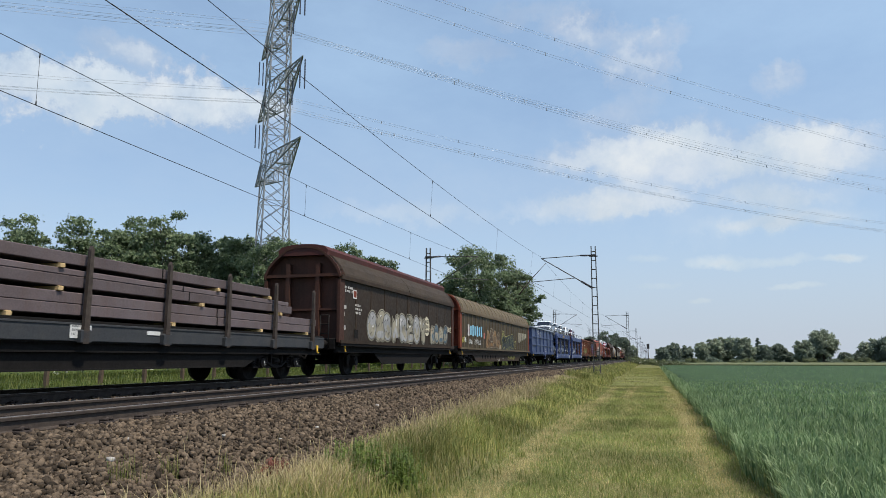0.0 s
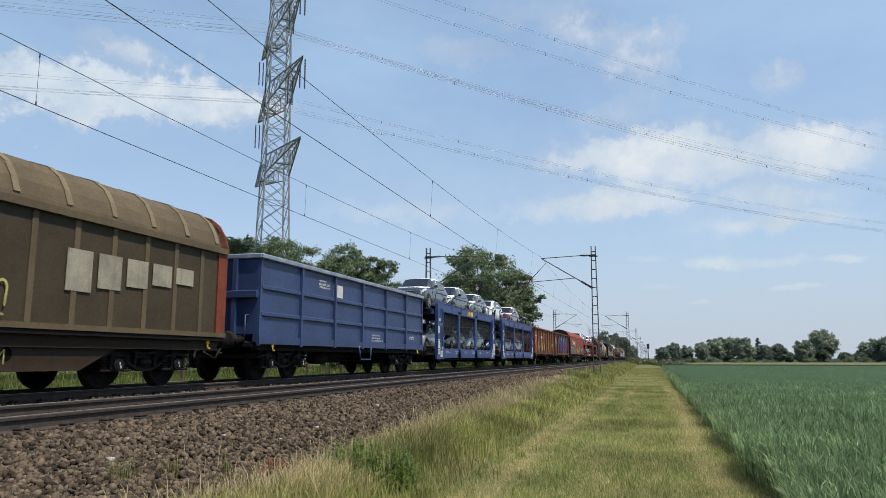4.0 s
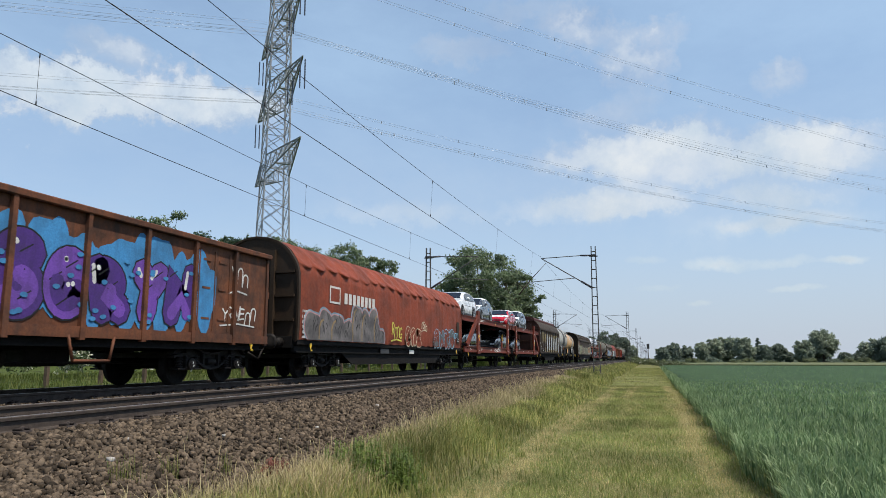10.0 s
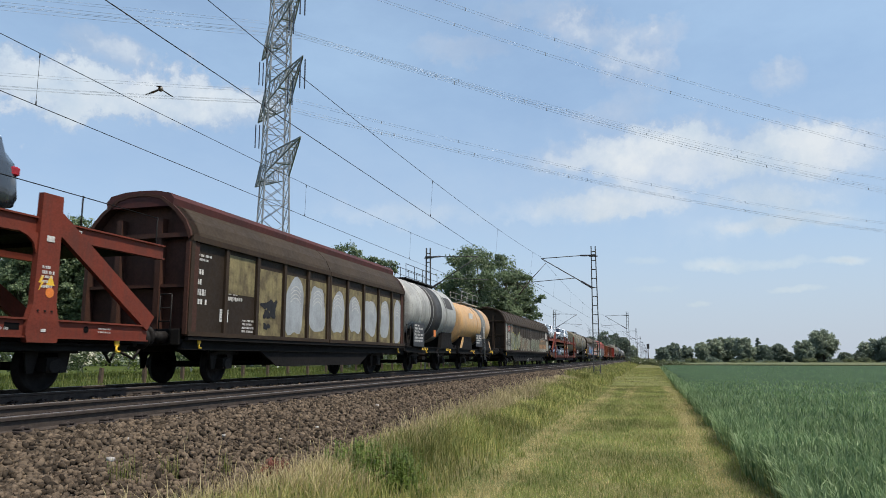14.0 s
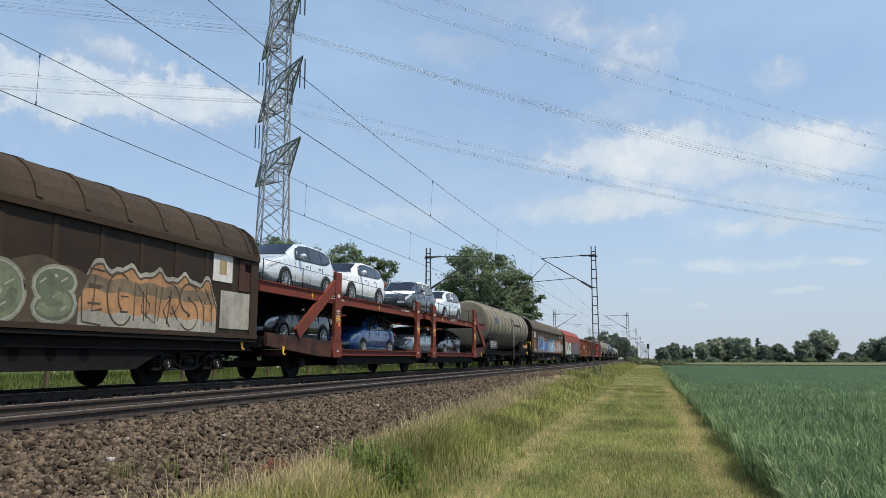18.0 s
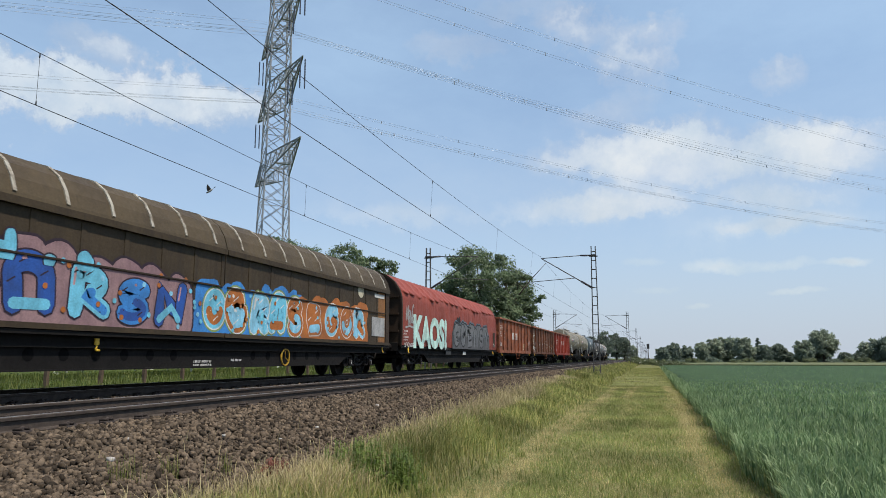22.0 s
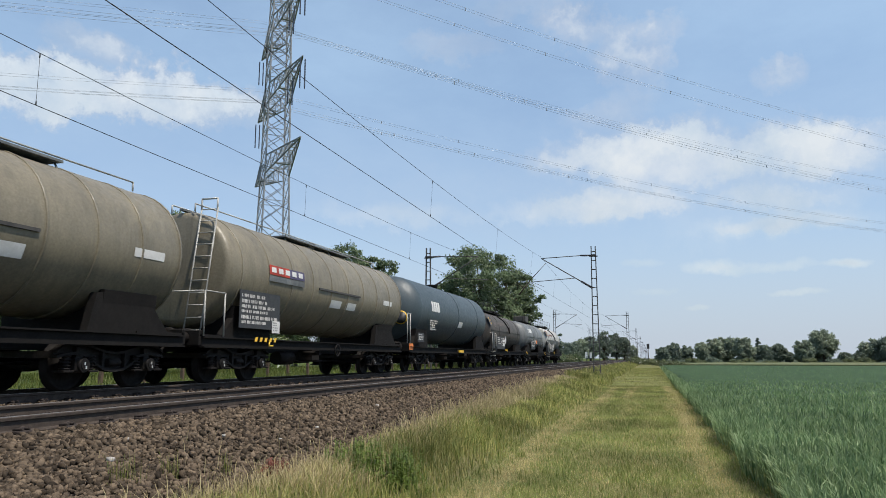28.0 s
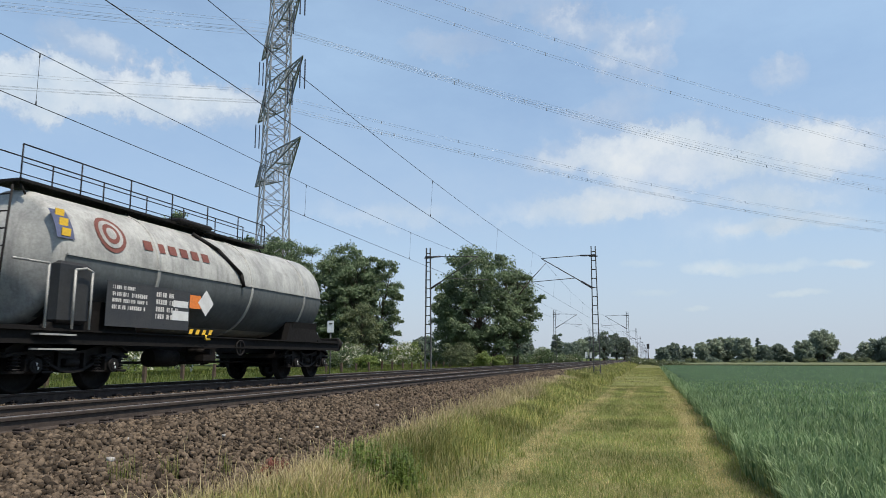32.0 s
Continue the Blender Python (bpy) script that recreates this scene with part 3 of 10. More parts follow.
def catenary(track_x, ys, drop0, hang, sag, swing):
    """Contact wire drawn from side to side by the steady arms, and its carrier cable above."""
    root = new("overhead_line", None)
    tagged(root, "dark copper contact wire hung from a sagging carrier cable", "overhead wire", "overhead wires", "structure")

    def at(y):
        k = min(max(int((y - ys[0]) / (ys[1] - ys[0])), 0), len(ys) - 2)
        u = (y - ys[k]) / (ys[k + 1] - ys[k])
        side = swing * (1 if k % 2 == 0 else -1) * (1 - 2 * u)
        return (track_x + side, y, CONTACT - 0.24 * u * (1 - u)), (track_x + side * 0.35, y, hang - 4 * sag * u * (1 - u))
    pts = [at(a + (b - a) * i / 12) for a, b in zip(ys, ys[1:]) for i in range(12)]
    part("contact_wire", Shape().tube([p for p, _ in pts], 0.0085, 5), M_WIRE, root)
    part("carrier_cable", Shape().tube([q for _, q in pts], 0.0075, 5), M_WIRE, root)
    for j in range(40):
        y = drop0 + j * 11.3
        if ys[0] < y < ys[-1]:
            p, q = at(y)
            part("dropper", Shape().rod(p, q, 0.004, 4).rod(q, (q[0], q[1], q[2] - 0.09), 0.013, 5).rod(p, (p[0], p[1], p[2] + 0.09), 0.013, 5), M_WIRE, root)


catenary(NEAR + 0.12, NEAR_Y, 0.4, 8.53, 1.0, 0.42)
catenary(FAR - 0.1, FAR_Y, -0.9, 8.25, 0.86, 0.15)


# ---- transmission tower ----
TOWER = Vector((-57.6, 99.9, 0.2))
ARM = Vector((22.2, -24.8, 0)).normalized()
LINE = Vector((0.745, 0.667, 0))


def tower():
    root = new("transmission_tower", None)
    root.location = TOWER
    tagged(root, "tall galvanised lattice electricity pylon with three crossarms", "pylon")
    half = lambda z: float(np.interp(z, [0, 19, 32, 45, 62], [4.0, 2.75, 2.35, 2.15, 1.75])) * 0.80
    corner = lambda z, i: ARM * (half(z) * (1, 1, -1, -1)[i]) + LINE * (half(z) * (1, -1, -1, 1)[i]) + Vector((0, 0, z))
    for i in range(4):
        rings = [[corner(z, i) + ARM * (u * 0.11) + LINE * (v * 0.11) for u, v in ((-1, -1), (1, -1), (1, 1), (-1, 1))] for z in (0, 10, 19, 26, 32, 38, 45, 53, 62)]
        part("leg", Shape().ring_loft(rings, smooth=False), M_STEEL, root)
    zs, z = [0.0], 0.0
    while z < 61:
        z += max(2.1, 4.2 - z * 0.04)
        zs.append(min(z, 62))
    for i in range(4):
        sh = Shape()
        j = (i + 1) % 4
        for k, (a, b) in enumerate(zip(zs, zs[1:])):
            sh.beam(corner(a, i), corner(b, j), 0.10)
            sh.beam(corner(a, j), corner(b, i), 0.10)
            if k % 2 == 0:
                sh.beam(corner(b, i), corner(b, j), 0.09)
        part("face_bracing", sh, M_STEEL, root)
    for z, L in ((32.0, 16.6), (44.2, 16.4), (56.0, 15.2)):
        for s in (1, -1):
            sh = Shape()
            tip = ARM * (s * L) + Vector((0, 0, z + 0.4))
            low = [corner(z - 1.6, i) for i in ((0, 1) if s > 0 else (2, 3))]
            top = [corner(z + 1.4, i) for i in ((0, 1) if s > 0 else (2, 3))]
            for p in (*low, *top):
                sh.beam(p, tip, 0.16)
            for k in range(1, 6):
                u = k / 6
                a, b, c, d = (p.lerp(tip, u) for p in (*low, *top))
                a0, b0, c0, d0 = (p.lerp(tip, u - 1 / 6) for p in (*low, *top))
                for p, q in ((a, b), (a, c), (b, d), (a0, b), (a0, c), (b0, d), (c0, d), (c, d)):
                    sh.beam(p, q, 0.09)
            part("crossarm", sh, M_STEEL, root)
            part("walkway_plate", Shape().beam(low[0].lerp(tip, 0.3), low[1].lerp(tip, 0.3), 0.5, 0.06), M_STEEL, root)
            if z > 40:
                for u in (1.0, 0.55):
                    p = ARM * (s * L * u) + Vector((0, 0, z + 0.1))
                    for e in (-0.35, 0.35):
                        ins = Shape()
                        ins.lathe([(-4.6 + 0.115 * k, 0.13 if k % 2 else 0.075) for k in range(40)], 8, "z", tuple(p + LINE * e))
                        part("insulator_string", ins, M_INSBLUE, root, "long dark insulator string")
    part("earth_peak", Shape().beam((0, 0, 61), (0, 0, 65), 0.3), M_STEEL, root)


tower()


def conductor(start, z0, sag=10.2, r=0.018):
    root = new("power_line", None)
    tagged(root, "thin grey high-voltage conductor hanging between pylons", "power line", "high-voltage lines", "structure")
    for name, d in (("span", 1), ("span", -1)):
        pts = []
        for i in range(25):
            u = i / 24
            p = start + LINE * (d * 350 * u)
            pts.append((p.x, p.y, z0 - 4 * sag * u * (1 - u)))
        for e in (-0.22, 0.22):
            part(name, Shape().tube([(x, y, z + e) for x, y, z in pts], r, 4), M_COND, root)
    marks = Shape()
    for u in (0.07, 0.12, 0.2, 0.27, 0.36, 0.5):
        p = start + LINE * (350 * u)
        marks.box(p.x, p.y, z0 - 4 * sag * u * (1 - u), 0.12, 0.2, 0.5)
    part("spacer", marks, M_COND, root)


near_tip, far_tip = TOWER + ARM * 16.5, TOWER - ARM * 16.5
for p, z in ((near_tip, 57.5), (near_tip + LINE * 2, 60.6), (near_tip, 47.6), (far_tip, 64.8), (near_tip - ARM * 7, 51.4), (far_tip, 51.2), (far_tip + ARM * 7, 46.6), (far_tip, 48.9)):
    conductor(p, z)


# ---- fence and trackside signs ----
M_POST = mat("fence_post_wood", (0.12, 0.085, 0.06), (0.07, 0.05, 0.04), rough=0.9, s1=6, s2=50, bump=0.5)
fence = new("pasture_fence", None)
tagged(fence, "row of weathered brown wooden fence posts with thin wire", "fence")
for i in range(46):
    y = 6.4 + i * 3.0 + rnd.uniform(-0.15, 0.15)
    h = 0.95 + rnd.uniform(-0.12, 0.08)
    lean = rnd.uniform(-0.04, 0.04)
    part("post", Shape().beam((-24.5, y, 0.1), (-24.5 + lean, y + lean, 0.22 + h), 0.16, 0.14), M_POST, fence)
for z in (0.55, 0.95):
    part("fence_wire", Shape().rod((-24.42, 5, z), (-24.42, 142, z), 0.004, 4), M_WIRE, fence)


def sign(x, y, w, h, z, label, pole=0.03):
    root = new("trackside_sign", None)
    root.location = (x, y, 0)
    tagged(root, label, "sign", "trackside signs")
    part("pole", Shape().rod((0, 0.03, ground_z(x) - 0.1), (0, 0.03, z + h), pole, 8), M_MAST, root)
    part("plate", Shape().box(0, 0, z + h / 2, w, 0.02, h), M_WHITE, root, "white enamel plate")
    return root


km = sign(-15.2, 32.3, 0.34, 0.58, 2.75, "white trackside kilometre board on a post")
bars = Shape()
for k in range(3):
    bars.box((k - 1) * 0.07, -0.015, 3.18, 0.045, 0.006, 0.07)
part("digits", bars, M_INSUL, km, "small dark bars of unreadable digits")
for x, y in ((-14.2, 165), (-11.9 - 2.3, 178), (-14.2, 262), (-14.2, 335)):
    sign(x, y, 0.55, 1.3, 1.55, "white marker board beyond the tracks", 0.05)


# ---- trees and hedges ----
M_BARK = mat("bark", (0.10, 0.08, 0.06), (0.06, 0.05, 0.04), rough=0.9, s1=3, s2=20, bump=0.6, bscale=15)
M_LEAF = leaf_mat("poplar_leaf", (0.098, 0.140, 0.066), (0.205, 0.26, 0.145), rnd=0.22)
M_LEAF2 = leaf_mat("willow_leaf", (0.10, 0.125, 0.055), (0.18, 0.20, 0.105), rnd=0.25)
M_LEAFD = leaf_mat("dark_leaf", (0.075, 0.11, 0.048), (0.15, 0.19, 0.09), rnd=0.25)
M_LEAFY = leaf_mat("bright_shrub_leaf", (0.12, 0.17, 0.04), (0.21, 0.26, 0.075), rnd=0.2)
# Distant leaves: haze is mixed into these paler, greyer base colours.
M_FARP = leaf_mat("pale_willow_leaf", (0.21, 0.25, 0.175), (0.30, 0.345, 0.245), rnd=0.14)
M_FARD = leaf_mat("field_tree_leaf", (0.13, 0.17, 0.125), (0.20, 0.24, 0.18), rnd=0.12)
M_BLOSSOM = leaf_mat("elder_blossom", (0.62, 0.62, 0.5), (0.75, 0.74, 0.62), rnd=0.1)


def facing_cards(r, c, d, leaf, loose=0.75):
    """Leaf triangles at c that face roughly along d."""
    n = len(c)
    nm = d + r.normal(0, loose, (n, 3)) + np.array([0, 0, 0.25])
    nm /= np.linalg.norm(nm, axis=1)[:, None]
    u = np.cross(nm, r.normal(0, 1, (n, 3)))
    u /= np.linalg.norm(u, axis=1)[:, None]
    w = np.cross(nm, u)
    s = r.uniform(*leaf, n)[:, None]
    v = np.stack([c - u * s, c + u * s * 0.55 + w * s * 0.85, c + u * s * 0.55 - w * s * 0.85], 1).reshape(-1, 3)
    return v, np.arange(n * 3).reshape(-1, 3)


def tree(x, y, h, w, seed, material, label, leaves=12000, leaf=(0.10, 0.20), trunk=0.32, low=0.12, name="tree", blossom=0, lobes=70, size=(0.07, 0.135), square=2.5, stems=1, wild=()):
    """Tapered stems, limbs and a crown of leafy boughs with gaps between them; wild: single boughs that reach out, (across, height)."""
    r = np.random.default_rng(seed)
    root = new(name, None)
    root.location = (x, y, ground_z(x))
    tagged(root, label, "shrub" if name != "tree" else "tree")
    zc, hz, hw = h * (1 + low) / 2, h * (1 - low) / 2, w / 2
    boughs = []
    for k in range(lobes):
        z = 1 - 2 * (k + r.uniform(0, 1)) / lobes
        a = k * 2.39996 + r.uniform(-0.35, 0.35)
        e = math.sqrt(max(0.0, 1 - z * z))
        d = np.array([math.cos(a) * e, math.sin(a) * e, z])
        # squared-off outline: broader shoulders than a ball
        q = (abs(d[0]) ** square + abs(d[1]) ** square + abs(d[2]) ** square) ** (-1 / square)
        q *= r.uniform(0.30, 1.0) ** 0.42 * (1 + 0.10 * math.sin(3 * a + seed) + 0.08 * r.normal())
        size_ = w * r.uniform(*size)
        c = np.array([d[0] * q * max(hw - size_ * 0.8, 0.1), d[1] * q * max(hw - size_ * 0.8, 0.1), zc + d[2] * q * max(hz - size_ * 0.6, 0.1)])
        boughs.append((c, size_))
    side = Vector((math.cos(YAW), math.sin(YAW), 0))
    for across, z in wild:
        for k in range(3):
            c = side * (across * (1 - 0.13 * k)) + Vector((r.normal(0, 0.3), r.normal(0, 0.3), z + r.normal(0, 0.25)))
            boughs.append((np.array(c), w * size[0] * 0.55))
    if name == "tree":
        feet = [(r.normal(0, 0.05) * w * (stems > 1), r.normal(0, 0.05) * w * (stems > 1)) for _ in range(stems)]
        stem_pts = []
        for fx, fy in feet:
            lx, ly = fx * 4.0 + r.normal(0, 0.02) * h, fy * 4.0 + r.normal(0, 0.02) * h
            pts = [(fx + lx * u * u, fy + ly * u * u, h * 0.88 * u) for u in np.linspace(0, 1, 7)]
            sh = Shape()
            for k in range(6):
                sh.rod(pts[k], pts[k + 1], trunk * (1.15 - k * 0.17) / stems ** 0.3, 7, trunk * (1.15 - (k + 1) * 0.17) / stems ** 0.3)
            part("trunk", sh, M_BARK, root)
            stem_pts.append(pts)
        limbs = Shape()
        for k, (c, q) in enumerate(boughs):
            pts = min(stem_pts, key=lambda p: (p[3][0] - c[0]) ** 2 + (p[3][1] - c[1]) ** 2)
            z0 = c[2] * r.uniform(0.5, 0.72)
            i = min(5, int(z0 / (h * 0.88) * 6))
            base = Vector(pts[i]).lerp(Vector(pts[i + 1]), min(1.0, z0 / (h * 0.88) * 6 - i))
            mid = base.lerp(Vector(c), 0.55) + Vector((0, 0, -0.04 * h * r.uniform(0, 1)))
            limbs.rod(base, mid, trunk * 0.22, 4, trunk * 0.13)
            limbs.rod(mid, c, trunk * 0.13, 4, trunk * 0.04)
        tagged(part("limb", limbs, M_BARK, root), kind="stuff")
    per = leaves // len(boughs)
    cs, ds = [], []
    for c, q in boughs:
        d = r.normal(0, 1, (per, 3))
        d /= np.linalg.norm(d, axis=1)[:, None]
        d[:, 2] = np.where(d[:, 2] < -0.35, -d[:, 2], d[:, 2])
        rad = q * np.clip(r.normal(0.82, 0.2, per), 0.1, 1.35) * (1 + 0.32 * np.sin(d[:, 0] * 5 + c[0] * 3) * np.sin(d[:, 2] * 4 + c[1] * 3 + d[:, 1] * 3))
        cs.append(c + d * rad[:, None] * np.array([1, 1, 0.78])), ds.append(d)
    c, d = np.concatenate(cs), np.concatenate(ds)
    keep = c[:, 2] > 0.1
    c, d = c[keep], d[keep]
    v, f = facing_cards(r, c, d, leaf)
    ob = new("crown", raw_mesh("crown", v, f, material))
    ob.parent = root
    if blossom:
        # flat flower heads in loose groups
        heads = r.integers(0, len(c), max(3, blossom // 7))
        pick = np.repeat(heads, 7)
        q = c[pick] + d[pick] * 0.05 + r.normal(0, 0.10, (len(pick), 3))
        v, f = facing_cards(r, q, d[pick] + np.array([0, 0, 0.6]), (0.06, 0.12), 0.35)
        bl = new("blossom", raw_mesh("blossom", v, f, M_BLOSSOM))
        bl.parent = root
        bl["label"] = "creamy white flower clusters"
    return root


POP = "tall dark green poplar with an uneven crown"
# the big many-stemmed tree behind the far mast
tree(-22.3, 95, 15.6, 13.6, 101, M_LEAF, "broad dark green many-stemmed poplar with open gaps", 58000, (0.10, 0.20), 0.34, 0.02, lobes=165, size=(0.06, 0.125), square=3.0, stems=4, wild=((8.6, 9.2), (8.0, 7.4), (6.6, 5.4)))
tree(-17.6, 97, 13.4, 6.4, 102, M_LEAF, POP, 11000, (0.09, 0.19), 0.2, 0.12, lobes=46, size=(0.09, 0.16), stems=2)
tree(-26.9, 97, 12.6, 6.2, 103, M_LEAF, POP, 11000, (0.09, 0.19), 0.2, 0.06, lobes=46, size=(0.09, 0.16), stems=2)
# the group beyond the sign
for i, (x, y, h, w) in enumerate(((-50.0, 93, 18.6, 10.0), (-45.2, 96, 17.8, 10.0), (-41.0, 94, 16.8, 9.6), (-37.6, 95, 15.8, 7.6), (-43.2, 99, 16.4, 9.4), (-55.5, 95, 18.6, 9.0))):
    tree(x, y, h, w, 200 + i, M_LEAF, POP, 24000, (0.10, 0.20), 0.26, 0.06, lobes=74, size=(0.08, 0.15), stems=2, wild=((3.9, h * 0.62), (3.4, h * 0.42)) if i == 3 else ())
tree(-33.2, 79, 7.6, 5.2, 230, M_LEAF2, "olive-green rounded willow by the fence", 12000, (0.07, 0.14), 0.2, 0.08, lobes=44, size=(0.09, 0.17))
# the long row at the far side
for i in range(13):
    px = 20 + i * 38 + rnd.uniform(-8, 8)
    p = bearing((px - 784) / 1245, 118 + rnd.uniform(-3, 8))
    tree(p.x, p.y, 24.0 + rnd.uniform(-2.2, 1.4) - (1.5 if i > 8 else 0) - (4 if i in (2,) else 0), 11.5, 300 + i, M_LEAF, POP, 20000, (0.17, 0.32), 0.4, 0.0, lobes=92, size=(0.09, 0.17), square=2.2)
# hedge with elder blossom behind the fence
for i in range(30):
    y = 28 + i * 3.9 + rnd.uniform(-1, 1)
    x = -29.5 - rnd.uniform(0, 5) - (4 if y < 60 else 0)
    h = rnd.uniform(2.0, 3.4) + (0.9 if y < 62 else 0)
    tree(x, y, h, h * 1.5, 400 + i, M_LEAFD if i % 3 else M_LEAFY, "bushy green hedge shrub with white blossom", 3200, (0.05, 0.11), low=0.0, name="hedge_shrub", blossom=(1900 if y < 62 else 900) if i % 3 != 1 else 120, lobes=26, size=(0.11, 0.2))
tree(-20.7, 78, 3.1, 4.4, 450, M_LEAF2, "rounded olive-green shrub on the verge", 6500, (0.05, 0.10), low=0.0, name="round_shrub", lobes=34, size=(0.10, 0.17))
for i, (x, y, h, w) in enumerate(((-19.3, 83, 2.1, 2.6), (-17.7, 85, 1.7, 2.2), (-25.5, 62, 1.6, 2.4))):
    tree(x, y, h, w, 451 + i, M_LEAFY, "bright yellow-green low shrub on the verge", 2600, (0.05, 0.11), low=0.0, name="round_shrub", lobes=16, size=(0.12, 0.22))
for i in range(8):
    p = bearing((892 + i * 17 - 784) / 1253, 118 + 8 * (i % 4))
    tree(p.x, p.y, rnd.uniform(1.6, 3.0), 5.0, 470 + i, M_LEAFD if i % 3 else M_LEAF2, "low green trackside shrub", 2400, (0.07, 0.14), low=0.0, name="hedge_shrub", blossom=160, lobes=22, size=(0.09, 0.17))


def far_tree(px, top, width_px, depth, seed, material=None, label="distant field tree with haze in its grey-green leaf colour", low=0.0, lobes=52):
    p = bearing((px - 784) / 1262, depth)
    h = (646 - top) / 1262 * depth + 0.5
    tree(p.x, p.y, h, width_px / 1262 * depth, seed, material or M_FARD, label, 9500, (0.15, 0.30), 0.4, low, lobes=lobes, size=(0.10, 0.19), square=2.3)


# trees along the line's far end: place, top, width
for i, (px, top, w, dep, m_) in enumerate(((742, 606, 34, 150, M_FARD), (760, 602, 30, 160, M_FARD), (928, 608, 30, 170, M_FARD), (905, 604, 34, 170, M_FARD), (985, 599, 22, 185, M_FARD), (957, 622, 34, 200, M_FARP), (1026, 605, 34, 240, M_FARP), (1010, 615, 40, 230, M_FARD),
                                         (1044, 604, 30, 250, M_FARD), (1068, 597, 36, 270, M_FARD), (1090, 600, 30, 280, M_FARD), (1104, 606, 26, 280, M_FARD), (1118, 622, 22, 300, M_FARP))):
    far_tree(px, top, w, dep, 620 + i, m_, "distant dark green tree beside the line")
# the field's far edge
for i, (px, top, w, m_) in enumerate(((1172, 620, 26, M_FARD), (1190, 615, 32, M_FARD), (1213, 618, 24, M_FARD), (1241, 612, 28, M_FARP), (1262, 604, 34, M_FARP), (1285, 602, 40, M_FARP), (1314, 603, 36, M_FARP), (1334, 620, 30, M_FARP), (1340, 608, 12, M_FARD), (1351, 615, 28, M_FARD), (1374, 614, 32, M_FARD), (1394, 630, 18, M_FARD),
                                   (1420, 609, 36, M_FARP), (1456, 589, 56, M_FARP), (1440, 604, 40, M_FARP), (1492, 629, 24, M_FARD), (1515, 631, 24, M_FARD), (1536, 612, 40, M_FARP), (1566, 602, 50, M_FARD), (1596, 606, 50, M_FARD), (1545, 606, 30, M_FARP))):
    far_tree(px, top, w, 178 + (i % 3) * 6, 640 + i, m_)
for i, px in enumerate((1205, 1224, 1240, 1258, 1300, 1322, 1345, 1360, 1430, 1472, 1500, 1528)):
    p = bearing((px - 784) / 1262, 150 + rnd.uniform(0, 6))
    tree(p.x, p.y, rnd.uniform(0.8, 1.7), 3.4, 700 + i, M_LEAF2 if i % 3 else M_FARD, "low distant hedge shrub", 1300, (0.07, 0.15), low=0.0, name="hedge_shrub", lobes=14, size=(0.12, 0.2))
for i in range(5):
    tree(3.0 - i * 1.7, 112 + i * 12, 1.0 + 0.15 * i, 4.0, 760 + i, M_LEAF2, "low bush at the end of the grass strip", 2600, (0.05, 0.11), low=0.0, name="hedge_shrub", blossom=40, lobes=18, size=(0.10, 0.18))
# a signal far along the line
p = bearing((1146 - 784) / 1262, 190)
sig = new("railway_signal", None)
sig.location = (p.x, p.y, 0)
tagged(sig, "dark railway signal post far along the line", "signal")
part("post", Shape().rod((0, 0, -0.1), (0, 0, 5.0), 0.09, 8), M_MAST, sig)
part("signal_head", Shape().box(0, 0, 4.6, 0.7, 0.25, 1.3, c=0.06), M_INSUL, sig, "dark signal head")
# pale stubble strip before the far hedge
M_STUB = mat("pale_meadow", (0.125, 0.135, 0.066), (0.10, 0.115, 0.052), rough=0.9, s1=0.05, s2=2)
tagged(part("far_meadow", Shape().box(150, 141, 0.28, 297, 58, 0.6), M_STUB), "pale strip of dry meadow before the hedge", "meadow", kind="structure")

# ---- clouds: a high shell that drifts slowly ----
DOME = 2600.0


def sky_dir(px, py):
    """The direction through a place of the view, as tangents from its axis."""
    f, r = AIM - EYE, Vector((math.cos(YAW), math.sin(YAW), 0))
    return (f + r * ((px - 784) / 1253) + r.cross(f) * ((441 - py) / 1253)).normalized()


# centre, size across and up, density
PUFFS = ((185, 78, 130, 40, 0.6), (228, 92, 60, 30, 0.4), (-20, 150, 220, 96, 0.95), (75, 148, 240, 88, 0.95), (165, 166, 190, 60, 0.85), (285, 158, 220, 80, 1.0), (360, 170, 210, 58, 1.0), (430, 182, 130, 34, 0.85), (230, 188, 420, 50, 0.9),
         (1195, 246, 120, 60, 0.85), (1120, 266, 190, 66, 0.85), (1240, 262, 130, 52, 0.7), (1050, 282, 190, 50, 0.7), (1190, 304, 240, 46, 0.65), (1390, 256, 190, 62, 0.9), (1450, 268, 190, 60, 0.9), (1345, 276, 150, 52, 0.75), (1400, 300, 260, 40, 0.6),
         (1100, 352, 190, 44, 0.8), (1010, 372, 210, 46, 0.7), (1140, 362, 120, 40, 0.7), (1355, 346, 160, 40, 0.7), (1420, 358, 170, 44, 0.6), (1360, 396, 190, 30, 0.75), (1440, 390, 150, 26, 0.6),
         (1258, 468, 84, 22, 0.65), (1320, 472, 110, 18, 0.65), (1402, 464, 72, 20, 0.6), (1497, 458, 60, 14, 0.85), (1410, 512, 90, 13, 0.75), (1235, 537, 50, 12, 0.6), (1140, 462, 60, 14, 0.6), (1160, 512, 90, 18, 0.55),
         (1018, 52, 90, 60, 0.7), (1100, 84, 130, 90, 0.55), (1130, 130, 120, 100, 0.5), (1190, 54, 90, 46, 0.4), (1388, 134, 72, 46, 0.65), (820, 88, 190, 44, 0.5), (930, 20, 200, 50, 0.4), (700, 380, 260, 40, 0.5), (1075, 205, 110, 40, 0.4),
         (600, 330, 500, 120, 0.18), (1000, 330, 760, 300, 0.22), (1350, 330, 620, 300, 0.26))


